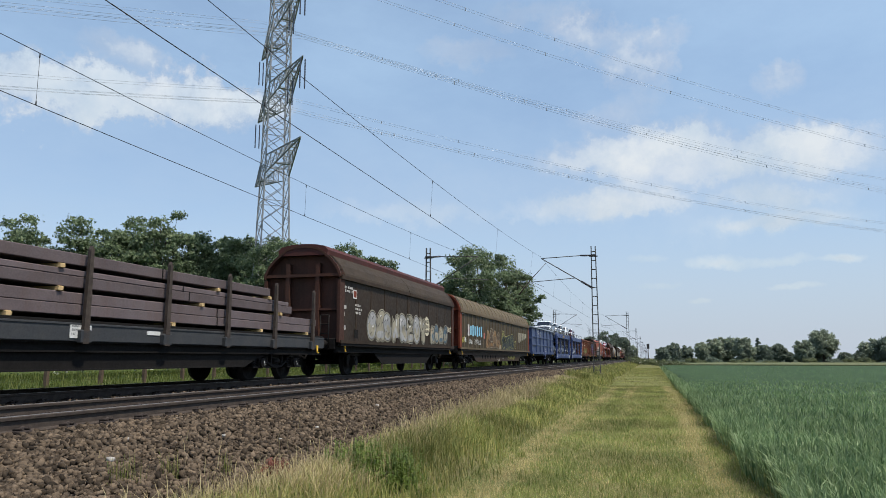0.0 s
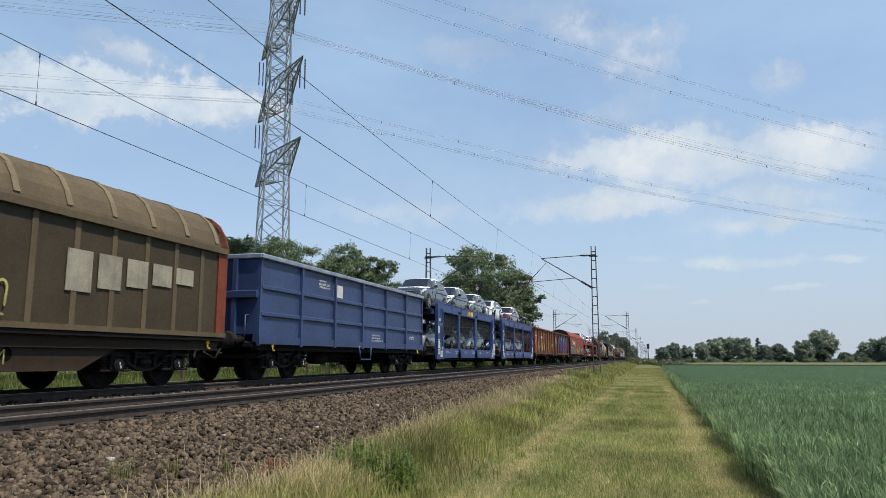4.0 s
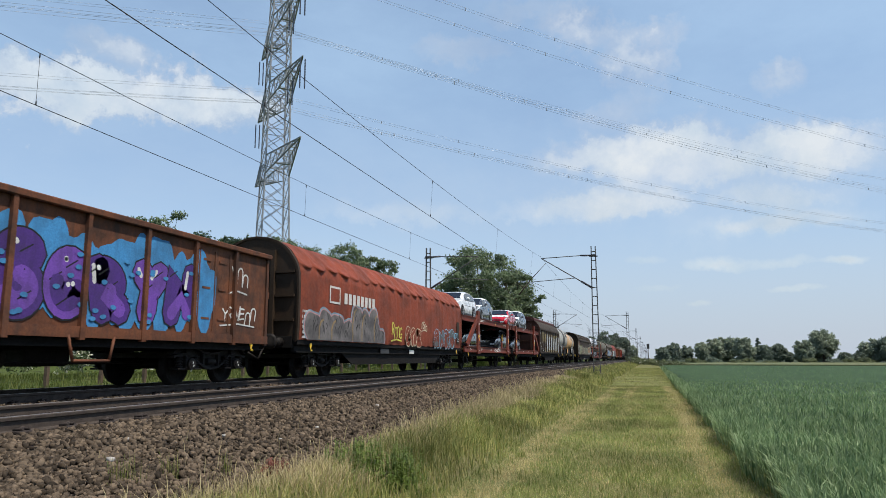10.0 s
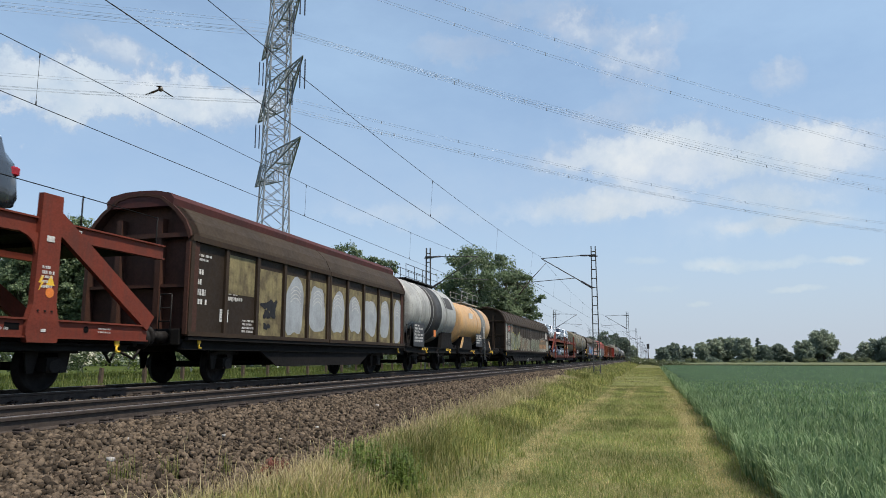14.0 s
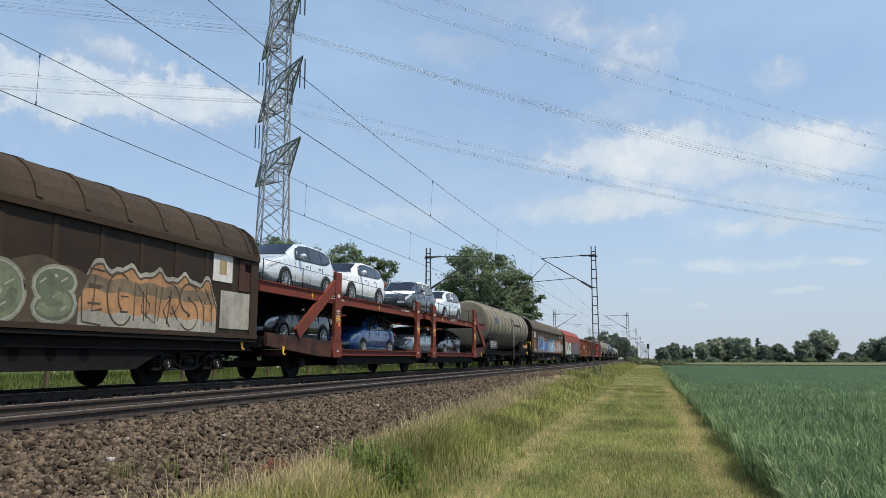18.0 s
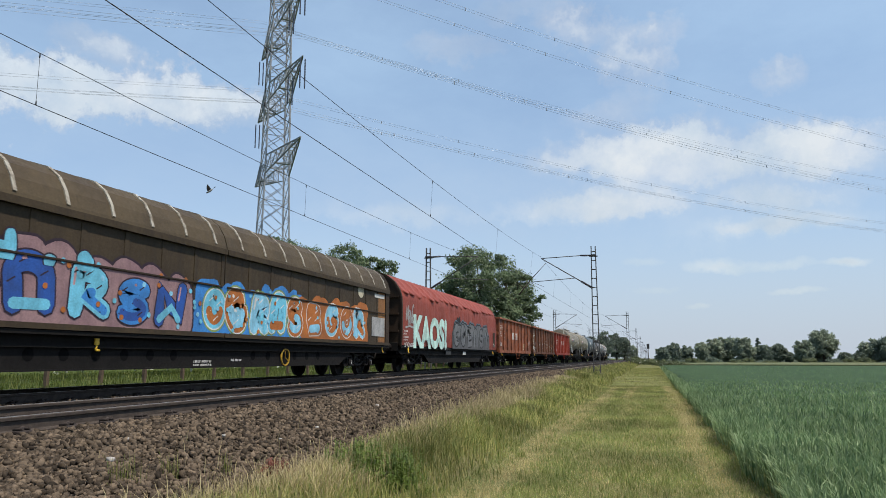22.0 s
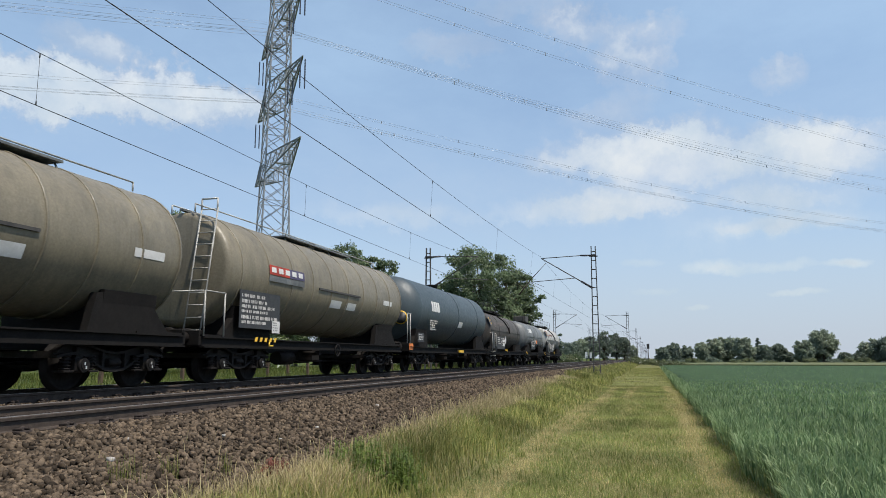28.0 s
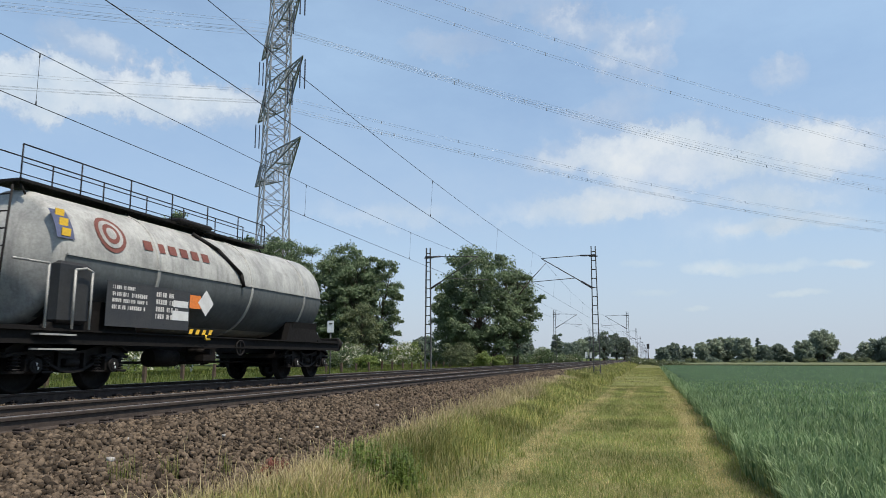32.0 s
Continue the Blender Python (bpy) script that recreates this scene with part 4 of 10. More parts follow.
def cloud_material():
    m = bpy.data.materials.new("cloud")
    m.use_nodes = True
    n, l = m.node_tree.nodes, m.node_tree.links
    n.remove(n["Principled BSDF"])
    tc = n.new("ShaderNodeTexCoord")
    unit = n.new("ShaderNodeVectorMath")
    unit.operation = "SCALE"
    unit.inputs["Scale"].default_value = 1 / DOME
    l.new(tc.outputs["Object"], unit.inputs[0])
    here = unit.outputs[0]

    def noise_of(scale, detail, rough, stretch=(1, 1, 1)):
        t = n.new("ShaderNodeTexNoise")
        t.inputs["Scale"].default_value, t.inputs["Detail"].default_value, t.inputs["Roughness"].default_value = scale, detail, rough
        mp = n.new("ShaderNodeMapping")
        mp.inputs["Rotation"].default_value = (0, 0, -YAW)
        mp.inputs["Scale"].default_value = stretch
        l.new(here, mp.inputs[0])
        l.new(mp.outputs[0], t.inputs["Vector"])
        return t

    def span(sock, lo, hi, a, b, smooth=False):
        r = n.new("ShaderNodeMapRange")
        if smooth:
            r.interpolation_type = "SMOOTHSTEP"
        for i, v in enumerate((lo, hi, a, b), 1):
            r.inputs[i].default_value = v
        l.new(sock, r.inputs[0])
        return r.outputs[0]

    def mathn(op, a, b):
        x = n.new("ShaderNodeMath")
        x.operation = op
        for i, v in enumerate((a, b)):
            if hasattr(v, "is_linked"):
                l.new(v, x.inputs[i])
            else:
                x.inputs[i].default_value = v
        return x.outputs[0]

    warp = noise_of(24.0, 7.0, 0.62)
    sub_ = n.new("ShaderNodeVectorMath")
    sub_.operation = "SUBTRACT"
    l.new(warp.outputs["Color"], sub_.inputs[0])
    sub_.inputs[1].default_value = (0.5, 0.5, 0.5)
    total = None
    for px, py, w, h, amount in PUFFS:
        amount *= 0.86
        sc = n.new("ShaderNodeVectorMath")
        sc.operation = "SCALE"
        l.new(sub_.outputs[0], sc.inputs[0])
        sc.inputs["Scale"].default_value = 1.9 * min(h, 90) / 1253
        ad = n.new("ShaderNodeVectorMath")
        ad.operation = "ADD"
        l.new(here, ad.inputs[0])
        l.new(sc.outputs[0], ad.inputs[1])
        mp = n.new("ShaderNodeMapping")
        mp.vector_type = "TEXTURE"
        c = sky_dir(px, py)
        mp.inputs["Location"].default_value = c
        mp.inputs["Rotation"].default_value = (0, 0, math.atan2(c.y, c.x) - math.pi / 2)
        mp.inputs["Scale"].default_value = (w / 2 / 1253 * 1.15, 3.0, h / 2 / 1253 * 1.12)
        l.new(ad.outputs[0], mp.inputs[0])
        ln = n.new("ShaderNodeVectorMath")
        ln.operation = "LENGTH"
        l.new(mp.outputs[0], ln.inputs[0])
        p = span(ln.outputs["Value"], 1.36, 0.22, 0.0, amount, True)
        total = p if total is None else mathn("ADD", mathn("MULTIPLY", total, mathn("SUBTRACT", 1.0, p)), p)
    fine = span(noise_of(16.0, 8.0, 0.62).outputs[0], 0.3, 0.6, 0.74, 1.06)
    wisp = span(noise_of(3.2, 8.0, 0.62, (1.0, 1.0, 2.2)).outputs[0], 0.36, 0.70, 0.40, 0.66)
    sep = n.new("ShaderNodeSeparateXYZ")
    l.new(here, sep.inputs[0])
    haze = span(sep.outputs["Z"], 0.0, 0.34, 0.90, 0.10, True)
    veil = mathn("MULTIPLY", mathn("MAXIMUM", wisp, haze), span(sep.outputs["Z"], 0.48, 0.72, 1.0, 0.12, True))
    a = mathn("MINIMUM", mathn("MAXIMUM", mathn("MULTIPLY", total, fine), veil), 0.94)
    shade = n.new("ShaderNodeMix")
    shade.data_type = "RGBA"
    shade.inputs[6].default_value, shade.inputs[7].default_value = (0.52, 0.61, 0.70, 1), (0.70, 0.74, 0.77, 1)
    l.new(span(noise_of(9.0, 6.0, 0.6).outputs[0], 0.35, 0.62, 0, 1), shade.inputs[0])
    em = n.new("ShaderNodeEmission")
    l.new(span(sep.outputs["Z"], 0.03, 0.42, 0.78, 1.0), em.inputs["Strength"])
    tint = n.new("ShaderNodeMix")
    tint.data_type = "RGBA"
    air = n.new("ShaderNodeMix")
    air.data_type = "RGBA"
    air.inputs[6].default_value, air.inputs[7].default_value = (0.505, 0.585, 0.715, 1), (0.40, 0.56, 0.745, 1)
    l.new(span(sep.outputs["Z"], 0.02, 0.36, 0, 1), air.inputs[0])
    l.new(air.outputs[2], tint.inputs[6])
    l.new(shade.outputs[2], tint.inputs[7])
    l.new(span(mathn("SUBTRACT", mathn("MULTIPLY", total, fine), mathn("MULTIPLY", veil, 0.35)), 0.0, 0.45, 0, 1), tint.inputs[0])
    l.new(tint.outputs[2], em.inputs["Color"])
    tr = n.new("ShaderNodeBsdfTransparent")
    ms = n.new("ShaderNodeMixShader")
    l.new(a, ms.inputs[0])
    l.new(tr.outputs[0], ms.inputs[1])
    l.new(em.outputs[0], ms.inputs[2])
    l.new(ms.outputs[0], n["Material Output"].inputs["Surface"])
    return m


def build_clouds():
    rings = []
    for k in range(13):
        e = radians(-0.6 + 90.2 * (k / 12) ** 1.3)
        rings.append([(DOME * math.cos(e) * math.cos(2 * math.pi * i / 48), DOME * math.cos(e) * math.sin(2 * math.pi * i / 48), DOME * math.sin(e)) for i in range(48)])
    me = Shape().ring_loft(rings, caps=False).mesh("clouds", cloud_material())
    ob = new("clouds", me)
    tagged(ob, "thin white fair-weather clouds in a hazy blue sky", "clouds", kind="structure")
    return ob


clouds = build_clouds()
DRIFT = sky_dir(1330, 300) * -150.0

WHEELS, MOVERS, WHEEL_R = [], [], 0.46
TR = (218.6003, 21.3784, -3.451, -1.3774)


def travel(t):
    """Metres that the train has rolled since the start."""
    s = t / 16 - 1
    return sum(c * (s ** k - (-1) ** k) for k, c in enumerate(TR, 1))

# ---- train materials ----
GRIME = (0.03, 0.024, 0.019)
M_UNDER = mat("brake_dust_black", (0.013, 0.0115, 0.0105), (0.008, 0.0075, 0.007), rough=0.8, s1=3, s2=40, bump=0.3)
M_GEAR = mat("greasy_running_gear", (0.020, 0.0175, 0.016), (0.011, 0.0098, 0.009), rough=0.6, metal=0.1, s1=5, s2=50, bump=0.3)
M_WHEEL = mat("wheel_steel", (0.013, 0.0115, 0.0105), (0.008, 0.007, 0.0065), rough=0.72, metal=0.1, s1=6, bump=0.15)
M_TYRE_TREAD = mat("bright_tread", (0.4, 0.38, 0.36), rough=0.35, metal=0.8, bump=0)
M_BROWN = mat("dirty_brown_paint", (0.046, 0.030, 0.019), (0.032, 0.022, 0.015), rough=0.62, s1=1.2, s2=25, streak=0.55, streak_col=GRIME)
M_BROWNDOOR = mat("dirty_umber_paint", (0.036, 0.025, 0.017), (0.025, 0.018, 0.013), rough=0.6, s1=1.0, s2=25, streak=0.5, streak_col=GRIME, rnd=0.12)
M_ENDRED = mat("oxide_red_end", (0.21, 0.052, 0.028), (0.11, 0.036, 0.022), rough=0.65, s1=1.1, s2=25, streak=0.5, streak_col=GRIME)
# The tan roof tone, also on the ribs, is about twice the wall panels' tone.
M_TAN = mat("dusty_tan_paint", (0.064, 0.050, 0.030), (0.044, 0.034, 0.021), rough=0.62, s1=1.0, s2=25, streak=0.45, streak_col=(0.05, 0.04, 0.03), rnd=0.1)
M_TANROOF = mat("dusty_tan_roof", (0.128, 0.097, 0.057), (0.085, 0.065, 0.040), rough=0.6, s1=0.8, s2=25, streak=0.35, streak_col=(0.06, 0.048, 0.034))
M_BROWNROOF = mat("sooty_brown_roof", (0.052, 0.037, 0.023), (0.034, 0.025, 0.017), rough=0.62, s1=0.8, s2=25, streak=0.35, streak_col=(0.04, 0.03, 0.022))
M_ALU = mat("weathered_pale_paint", (0.33, 0.325, 0.285), (0.24, 0.235, 0.20), rough=0.6, metal=0.0, s1=1.2, s2=30, streak=0.5, streak_col=(0.08, 0.06, 0.045), rnd=0.1)
M_YELP = mat("ochre_faded_patch", (0.36, 0.29, 0.15), (0.28, 0.23, 0.14), rough=0.6, s1=2.5, s2=30, streak=0.5, streak_col=(0.12, 0.09, 0.06))
M_BLUE = mat("faded_blue_paint", (0.032, 0.055, 0.14), (0.025, 0.042, 0.10), rough=0.5, s1=1.0, s2=25, streak=0.4, streak_col=(0.03, 0.035, 0.055), rnd=0.08)
M_CARBLUE = mat("carrier_blue_paint", (0.022, 0.049, 0.165), (0.018, 0.039, 0.128), rough=0.45, s1=1.0, s2=25, streak=0.3, streak_col=(0.04, 0.05, 0.09))
M_RED = mat("rusty_red_wagon_paint", (0.27, 0.086, 0.041), (0.115, 0.046, 0.028), rough=0.6, s1=1.9, s2=14, mix=0.95, streak=0.6, streak_col=(0.085, 0.04, 0.026), rnd=0.13)
M_RED2 = mat("dark_rust_wagon_paint", (0.145, 0.056, 0.029), (0.062, 0.033, 0.023), rough=0.65, s1=1.8, s2=22, mix=0.9, streak=0.7, streak_col=(0.055, 0.035, 0.027), rnd=0.15)
M_RED3 = mat("fresh_red_wagon_paint", (0.26, 0.04, 0.024), (0.19, 0.042, 0.025), rough=0.55, s1=0.9, s2=22, streak=0.4, streak_col=(0.12, 0.04, 0.03), rnd=0.08)
M_CRED = mat("carrier_oxide_red", (0.17, 0.037, 0.022), (0.115, 0.034, 0.022), rough=0.58, s1=1.2, s2=28, streak=0.5, streak_col=(0.07, 0.035, 0.028))
M_TARP = mat("red_tarpaulin", (0.235, 0.055, 0.028), (0.135, 0.040, 0.024), rough=0.62, s1=0.9, s2=14, mix=0.9, streak=0.6, streak_col=(0.15, 0.045, 0.03), bump=0.5, bscale=7)
M_TARP2 = mat("rose_red_tarpaulin", (0.25, 0.060, 0.043), (0.17, 0.046, 0.034), rough=0.6, s1=0.7, s2=18, streak=0.4, streak_col=(0.19, 0.052, 0.04), bump=0.25, bscale=12)
M_TANKBEIGE = mat("grimy_beige_tank", (0.210, 0.189, 0.139), (0.143, 0.126, 0.088), rough=0.58, bump=0.015, bscale=3, s1=0.8, s2=20, streak=0.55, streak_col=(0.10, 0.09, 0.07))
M_TANKOLIVE = mat("grimy_olive_tank", (0.20, 0.173, 0.119), (0.132, 0.115, 0.081), rough=0.44, bump=0.015, bscale=3, s1=0.7, s2=20, streak=0.5, streak_col=(0.08, 0.07, 0.05))
M_TANKSLATE = mat("slate_blue_tank", (0.052, 0.072, 0.082), (0.040, 0.056, 0.064), rough=0.5, bump=0.015, bscale=3, s1=0.8, s2=20, streak=0.35, streak_col=(0.04, 0.05, 0.055))
M_TANKDARK = mat("soot_black_tank", (0.088, 0.080, 0.071), (0.05, 0.047, 0.044), rough=0.55, bump=0.015, bscale=3, s1=0.9, s2=20, streak=0.5, streak_col=(0.03, 0.03, 0.03))
M_TANKGREY = mat("streaked_grey_tank", (0.17, 0.18, 0.18), (0.085, 0.092, 0.096), rough=0.52, bump=0.015, bscale=3, s1=0.9, s2=18, streak=0.7, streak_col=(0.06, 0.065, 0.07))
M_TANKLIGHT = mat("light_grey_tank", (0.40, 0.395, 0.36), (0.20, 0.197, 0.18), rough=0.5, bump=0.015, bscale=3, s1=1.5, s2=18, streak=0.6, streak_col=(0.14, 0.13, 0.12))
M_TANKORANGE = mat("faded_orange_tank", (0.53, 0.31, 0.12), (0.44, 0.28, 0.14), rough=0.42, bump=0.015, bscale=3, s1=0.8, s2=18, streak=0.5, streak_col=(0.2, 0.17, 0.14))
M_BAND = mat("black_tank_band", (0.05, 0.05, 0.05), (0.09, 0.085, 0.08), rough=0.6, s1=2, streak=0.3, streak_col=(0.14, 0.12, 0.1))
M_PANEL = mat("dark_data_panel", (0.045, 0.048, 0.052), (0.06, 0.06, 0.06), rough=0.55, s1=3, bump=0.05)
M_PLAQUE = mat("white_label_plate", (0.62, 0.62, 0.60), (0.5, 0.49, 0.46), rough=0.55, s1=4, mix=0.5, bump=0.0, grain=0.3)
M_MARK = mat("white_lettering", (0.60, 0.58, 0.54), (0.42, 0.40, 0.36), rough=0.6, s1=8, bump=0.0)
M_PRINT = mat("grey_print", (0.20, 0.20, 0.20), rough=0.6, bump=0)
M_ORANGE = mat("orange_plate", (0.72, 0.20, 0.03), (0.6, 0.17, 0.03), rough=0.5, bump=0)
M_YELLOW = mat("yellow_marking", (0.75, 0.46, 0.03), (0.6, 0.36, 0.03), rough=0.5, bump=0)
M_BLACKP = mat("black_paint", (0.02, 0.02, 0.02), (0.035, 0.033, 0.03), rough=0.5, bump=0)
M_BRASSY = mat("dull_yellow_paint", (0.42, 0.25, 0.03), (0.25, 0.15, 0.03), rough=0.6, bump=0)
# Holes and slots are flat shapes, their inner shade given as near-black colour.
M_HOLE = mat("shadowed_opening", (0.003, 0.003, 0.003), rough=0.98, bump=0)
M_BILLET = mat("mill_scale_steel", (0.145, 0.117, 0.119), (0.105, 0.082, 0.082), rough=0.6, metal=0.2, s1=1.2, s2=30, streak=0.3, streak_col=(0.12, 0.07, 0.05), rnd=0.15)
M_WOOD = mat("pale_dunnage_wood", (0.55, 0.40, 0.20), (0.45, 0.31, 0.15), rough=0.8, s1=8, s2=60, bump=0.3)
M_NET = None


def paint(name, rgb, rough=0.55, to=None):
    """Sprayed paint: fades between two tones, streaked and dulled by the weather."""
    to = to or tuple(c * 0.62 + 0.012 for c in rgb)
    return mat("spray_" + name, rgb, to, rough=rough, s1=1.8, s2=30, mix=0.95, bump=0.0, streak=0.45, streak_col=tuple(c * 0.35 + 0.012 for c in rgb))


P_WHITE, P_BLACK, P_SILVER = paint("white", (0.66, 0.66, 0.63)), paint("black", (0.02, 0.02, 0.022)), paint("silver", (0.36, 0.36, 0.35))
P_BLUE, P_SKY, P_PURPLE = paint("blue", (0.05, 0.22, 0.55)), paint("sky_blue", (0.25, 0.55, 0.72)), paint("purple", (0.16, 0.07, 0.36))
P_ORANGE, P_PEACH, P_GREEN = paint("orange", (0.60, 0.21, 0.05)), paint("peach", (0.60, 0.42, 0.25)), paint("green", (0.22, 0.31, 0.10))
P_MINT, P_CREAM, P_PINK, P_YELLOW, P_GREY, P_TEAL = (paint("mint", (0.52, 0.74, 0.66)), paint("cream", (0.62, 0.56, 0.40)), paint("pink", (0.5, 0.27, 0.27)),
                                                     paint("yellow", (0.62, 0.56, 0.10)), paint("grey", (0.13, 0.13, 0.135)), paint("teal", (0.05, 0.27, 0.27)))
P_GREYB, P_STEEL, P_RUSTY, P_OLIVEY = paint("blue_grey", (0.25, 0.29, 0.33)), paint("steel_blue", (0.10, 0.16, 0.20)), paint("rusty_orange", (0.30, 0.14, 0.055)), paint("dull_yellow", (0.42, 0.40, 0.12))


def net_material():
    """A fine steel screen: dark wires with open mesh between."""
    m = bpy.data.materials.new("steel_screen_mesh")
    m.use_nodes = True
    n, l = m.node_tree.nodes, m.node_tree.links
    b = n["Principled BSDF"]
    b.inputs["Base Color"].default_value, b.inputs["Roughness"].default_value = (0.035, 0.037, 0.042, 1), 0.6
    tr = n.new("ShaderNodeBsdfTransparent")
    ms = n.new("ShaderNodeMixShader")
    tc = n.new("ShaderNodeTexCoord")
    t = n.new("ShaderNodeTexNoise")
    t.inputs["Scale"].default_value = 1.5
    r = n.new("ShaderNodeMapRange")
    r.inputs[3].default_value, r.inputs[4].default_value = 0.16, 0.26
    l.new(tc.outputs["Object"], t.inputs["Vector"])
    l.new(t.outputs[0], r.inputs[0])
    l.new(r.outputs[0], ms.inputs[0])
    l.new(tr.outputs[0], ms.inputs[1])
    l.new(b.outputs[0], ms.inputs[2])
    l.new(ms.outputs[0], n["Material Output"].inputs["Surface"])
    return m


M_NET = net_material()


# ---- running gear ----
def ws_mesh():
    s = Shape()
    for e in (-1, 1):
        x = e * 0.75
        s.lathe([(x - e * 0.07, 0.30), (x - e * 0.065, 0.488), (x - e * 0.04, 0.49), (x - e * 0.035, WHEEL_R), (x + e * 0.065, WHEEL_R - 0.006), (x + e * 0.066, 0.40), (x + e * 0.02, 0.385), (x + e * 0.015, 0.16), (x + e * 0.07, 0.13), (x + e * 0.07, 0.0)], 22, "x", caps=False)
    s.rod((-0.95, 0, 0), (0.95, 0, 0), 0.08, 8)
    me = s.mesh("wheelset", M_WHEEL)
    fix_normals(me)
    return me


ME_WS = ws_mesh()


def wheelset(parent, y):
    ob = part("wheelset", ME_WS, None, parent)
    ob.matrix_parent_inverse = Matrix.Translation((0, y, WHEEL_R))
    WHEELS.append(ob)
    return ob


def spring(s, x, y, z0, z1, r=0.075):
    n = 5
    for k in range(n):
        z = z0 + (z1 - z0) * (k + 0.5) / n
        s.lathe([(z - 0.016, r * 0.8), (z - 0.008, r), (z + 0.008, r), (z + 0.016, r * 0.8)], 8, "z", (x, y, 0))
    s.rod((x, y, z0), (x, y, z1), r * 0.6, 6)


def bogie_meshes():
    """Cast two-axle bogie: deep side frames that dip between the axles, spring nests beside each axle box."""
    frame_, boxes_, springs_ = Shape(), Shape(), Shape()
    line = [(-1.42, 0.74, 0.60), (-1.25, 0.84, 0.64), (-1.0, 0.87, 0.66), (-0.68, 0.86, 0.62), (-0.48, 0.80, 0.46), (-0.26, 0.74, 0.36), (0.0, 0.72, 0.33), (0.26, 0.74, 0.36), (0.48, 0.80, 0.46), (0.68, 0.86, 0.62), (1.0, 0.87, 0.66), (1.25, 0.84, 0.64), (1.42, 0.74, 0.60)]
    for e in (-1, 1):
        for (y0, t0, b0), (y1, t1, b1) in zip(line, line[1:]):
            for x0, x1, lo0, lo1, hi0, hi1 in ((0.95, 1.02, b0, b1, t0, t1), (0.93, 1.12, t0 - 0.045, t1 - 0.045, t0, t1), (0.93, 1.12, b0, b1, b0 + 0.05, b1 + 0.05)):
                frame_.add([(e * x, y, z) for x in (x0, x1) for y, z in ((y0, lo0), (y1, lo1), (y1, hi1), (y0, hi0))], [(0, 1, 2, 3), (7, 6, 5, 4), (0, 4, 5, 1), (1, 5, 6, 2), (2, 6, 7, 3), (3, 7, 4, 0)])
        for y in (-0.3, 0.3):
            frame_.box(e * 1.06, y, 0.56, 0.10, 0.05, 0.36)
        frame_.rod((e * 1.06, -0.16, 0.52), (e * 1.06, 0.16, 0.52), 0.075, 8)
    frame_.box(0, 0, 0.62, 2.0, 0.5, 0.24, c=0.04)
    for y in (-1.38, 1.38):
        frame_.box(0, y, 0.66, 1.9, 0.08, 0.12)
    boxes_.box(0.05, 0, 0.47, 0.26, 0.34, 0.28, c=0.05).disc_x(0.17, 0.24, 0, 0.47, 0.125, 14).disc_x(0.24, 0.255, 0, 0.47, 0.085, 12)
    for d in (-0.30, 0.30):
        boxes_.box(0.06, d, 0.36, 0.24, 0.24, 0.045, c=0.012)
    boxes_.box(0.06, 0, 0.70, 0.10, 0.16, 0.22, c=0.02)
    spring(springs_, 0.08, 0, 0.38, 0.66, 0.095)
    out = [frame_.mesh("bogie_frame", M_GEAR), boxes_.mesh("axle_box", M_GEAR), springs_.mesh("coil_spring", M_GEAR)]
    for m in out:
        fix_normals(m)
    return out


ME_BOGIE = bogie_meshes()
ME_DOT = Shape().box(0.262, -0.012, 0.50, 0.006, 0.022, 0.05).box(0.262, 0.016, 0.43, 0.006, 0.022, 0.05).mesh("axle_box_mark", M_PLAQUE)


def bogie(root, y):
    b = part("bogie", ME_BOGIE[0], None, root, "dark two-axle bogie with coil springs")
    b.location = (0, y, 0)
    for e in (-1, 1):
        for d in (-0.9, 0.9):
            ab = part("axle_box", ME_BOGIE[1], None, b)
            ab.location, ab.rotation_euler = (e * 1.0, d, 0), (0, 0, 0 if e > 0 else math.pi)
            if e > 0:
                part("axle_box_mark", ME_DOT, None, b, "small white axle box marks").location = (e * 1.0, d, 0)
            for q in (-0.30, 0.30):
                part("coil_spring", ME_BOGIE[2], None, b).location = (e * 1.0 + (0.0 if e > 0 else -0.16), d + q, 0)
    for d in (-0.9, 0.9):
        wheelset(root, y + d)


def single_axle_meshes():
    leaf_, box_, guard_ = Shape(), Shape(), Shape()
    for k in range(6):
        L = 0.62 - k * 0.08
        leaf_.box(0, 0, 0.70 + k * 0.022, 0.12, 2 * L, 0.022)
    for d in (-0.62, 0.62):
        leaf_.rod((0, d, 0.70), (0, d * 1.12, 0.98), 0.025, 6)
    box_.box(0, 0, 0.48, 0.22, 0.30, 0.28, c=0.04).disc_x(-0.15, 0.15, 0, 0.46, 0.12, 12)
    guard_.prism_x([(-0.43, 0.34), (-0.29, 0.34), (-0.2, 0.72), (0.2, 0.72), (0.29, 0.34), (0.43, 0.34), (0.55, 1.0), (-0.55, 1.0)], -0.05, -0.02)
    out = [leaf_.mesh("leaf_spring", M_GEAR), box_.mesh("axle_box", M_GEAR), guard_.mesh("axle_guard", M_GEAR)]
    for m in out:
        fix_normals(m)
    return out


ME_AXLE = single_axle_meshes()


def single_axle(root, y):
    for e in (-1, 1):
        for me in ME_AXLE:
            ob = part(me.name.split(".")[0], me, None, root)
            ob.location = (e * 1.0, y, 0)
    wheelset(root, y)


def buffer_mesh():
    s = Shape()
    s.lathe([(0.0, 0.13), (0.30, 0.12), (0.30, 0.085), (0.52, 0.085), (0.53, 0.17), (0.56, 0.225), (0.60, 0.225), (0.62, 0.16), (0.625, 0.0)], 14, "y")
    me = s.mesh("buffer", M_GEAR)
    fix_normals(me)
    return me


ME_BUFFER = buffer_mesh()


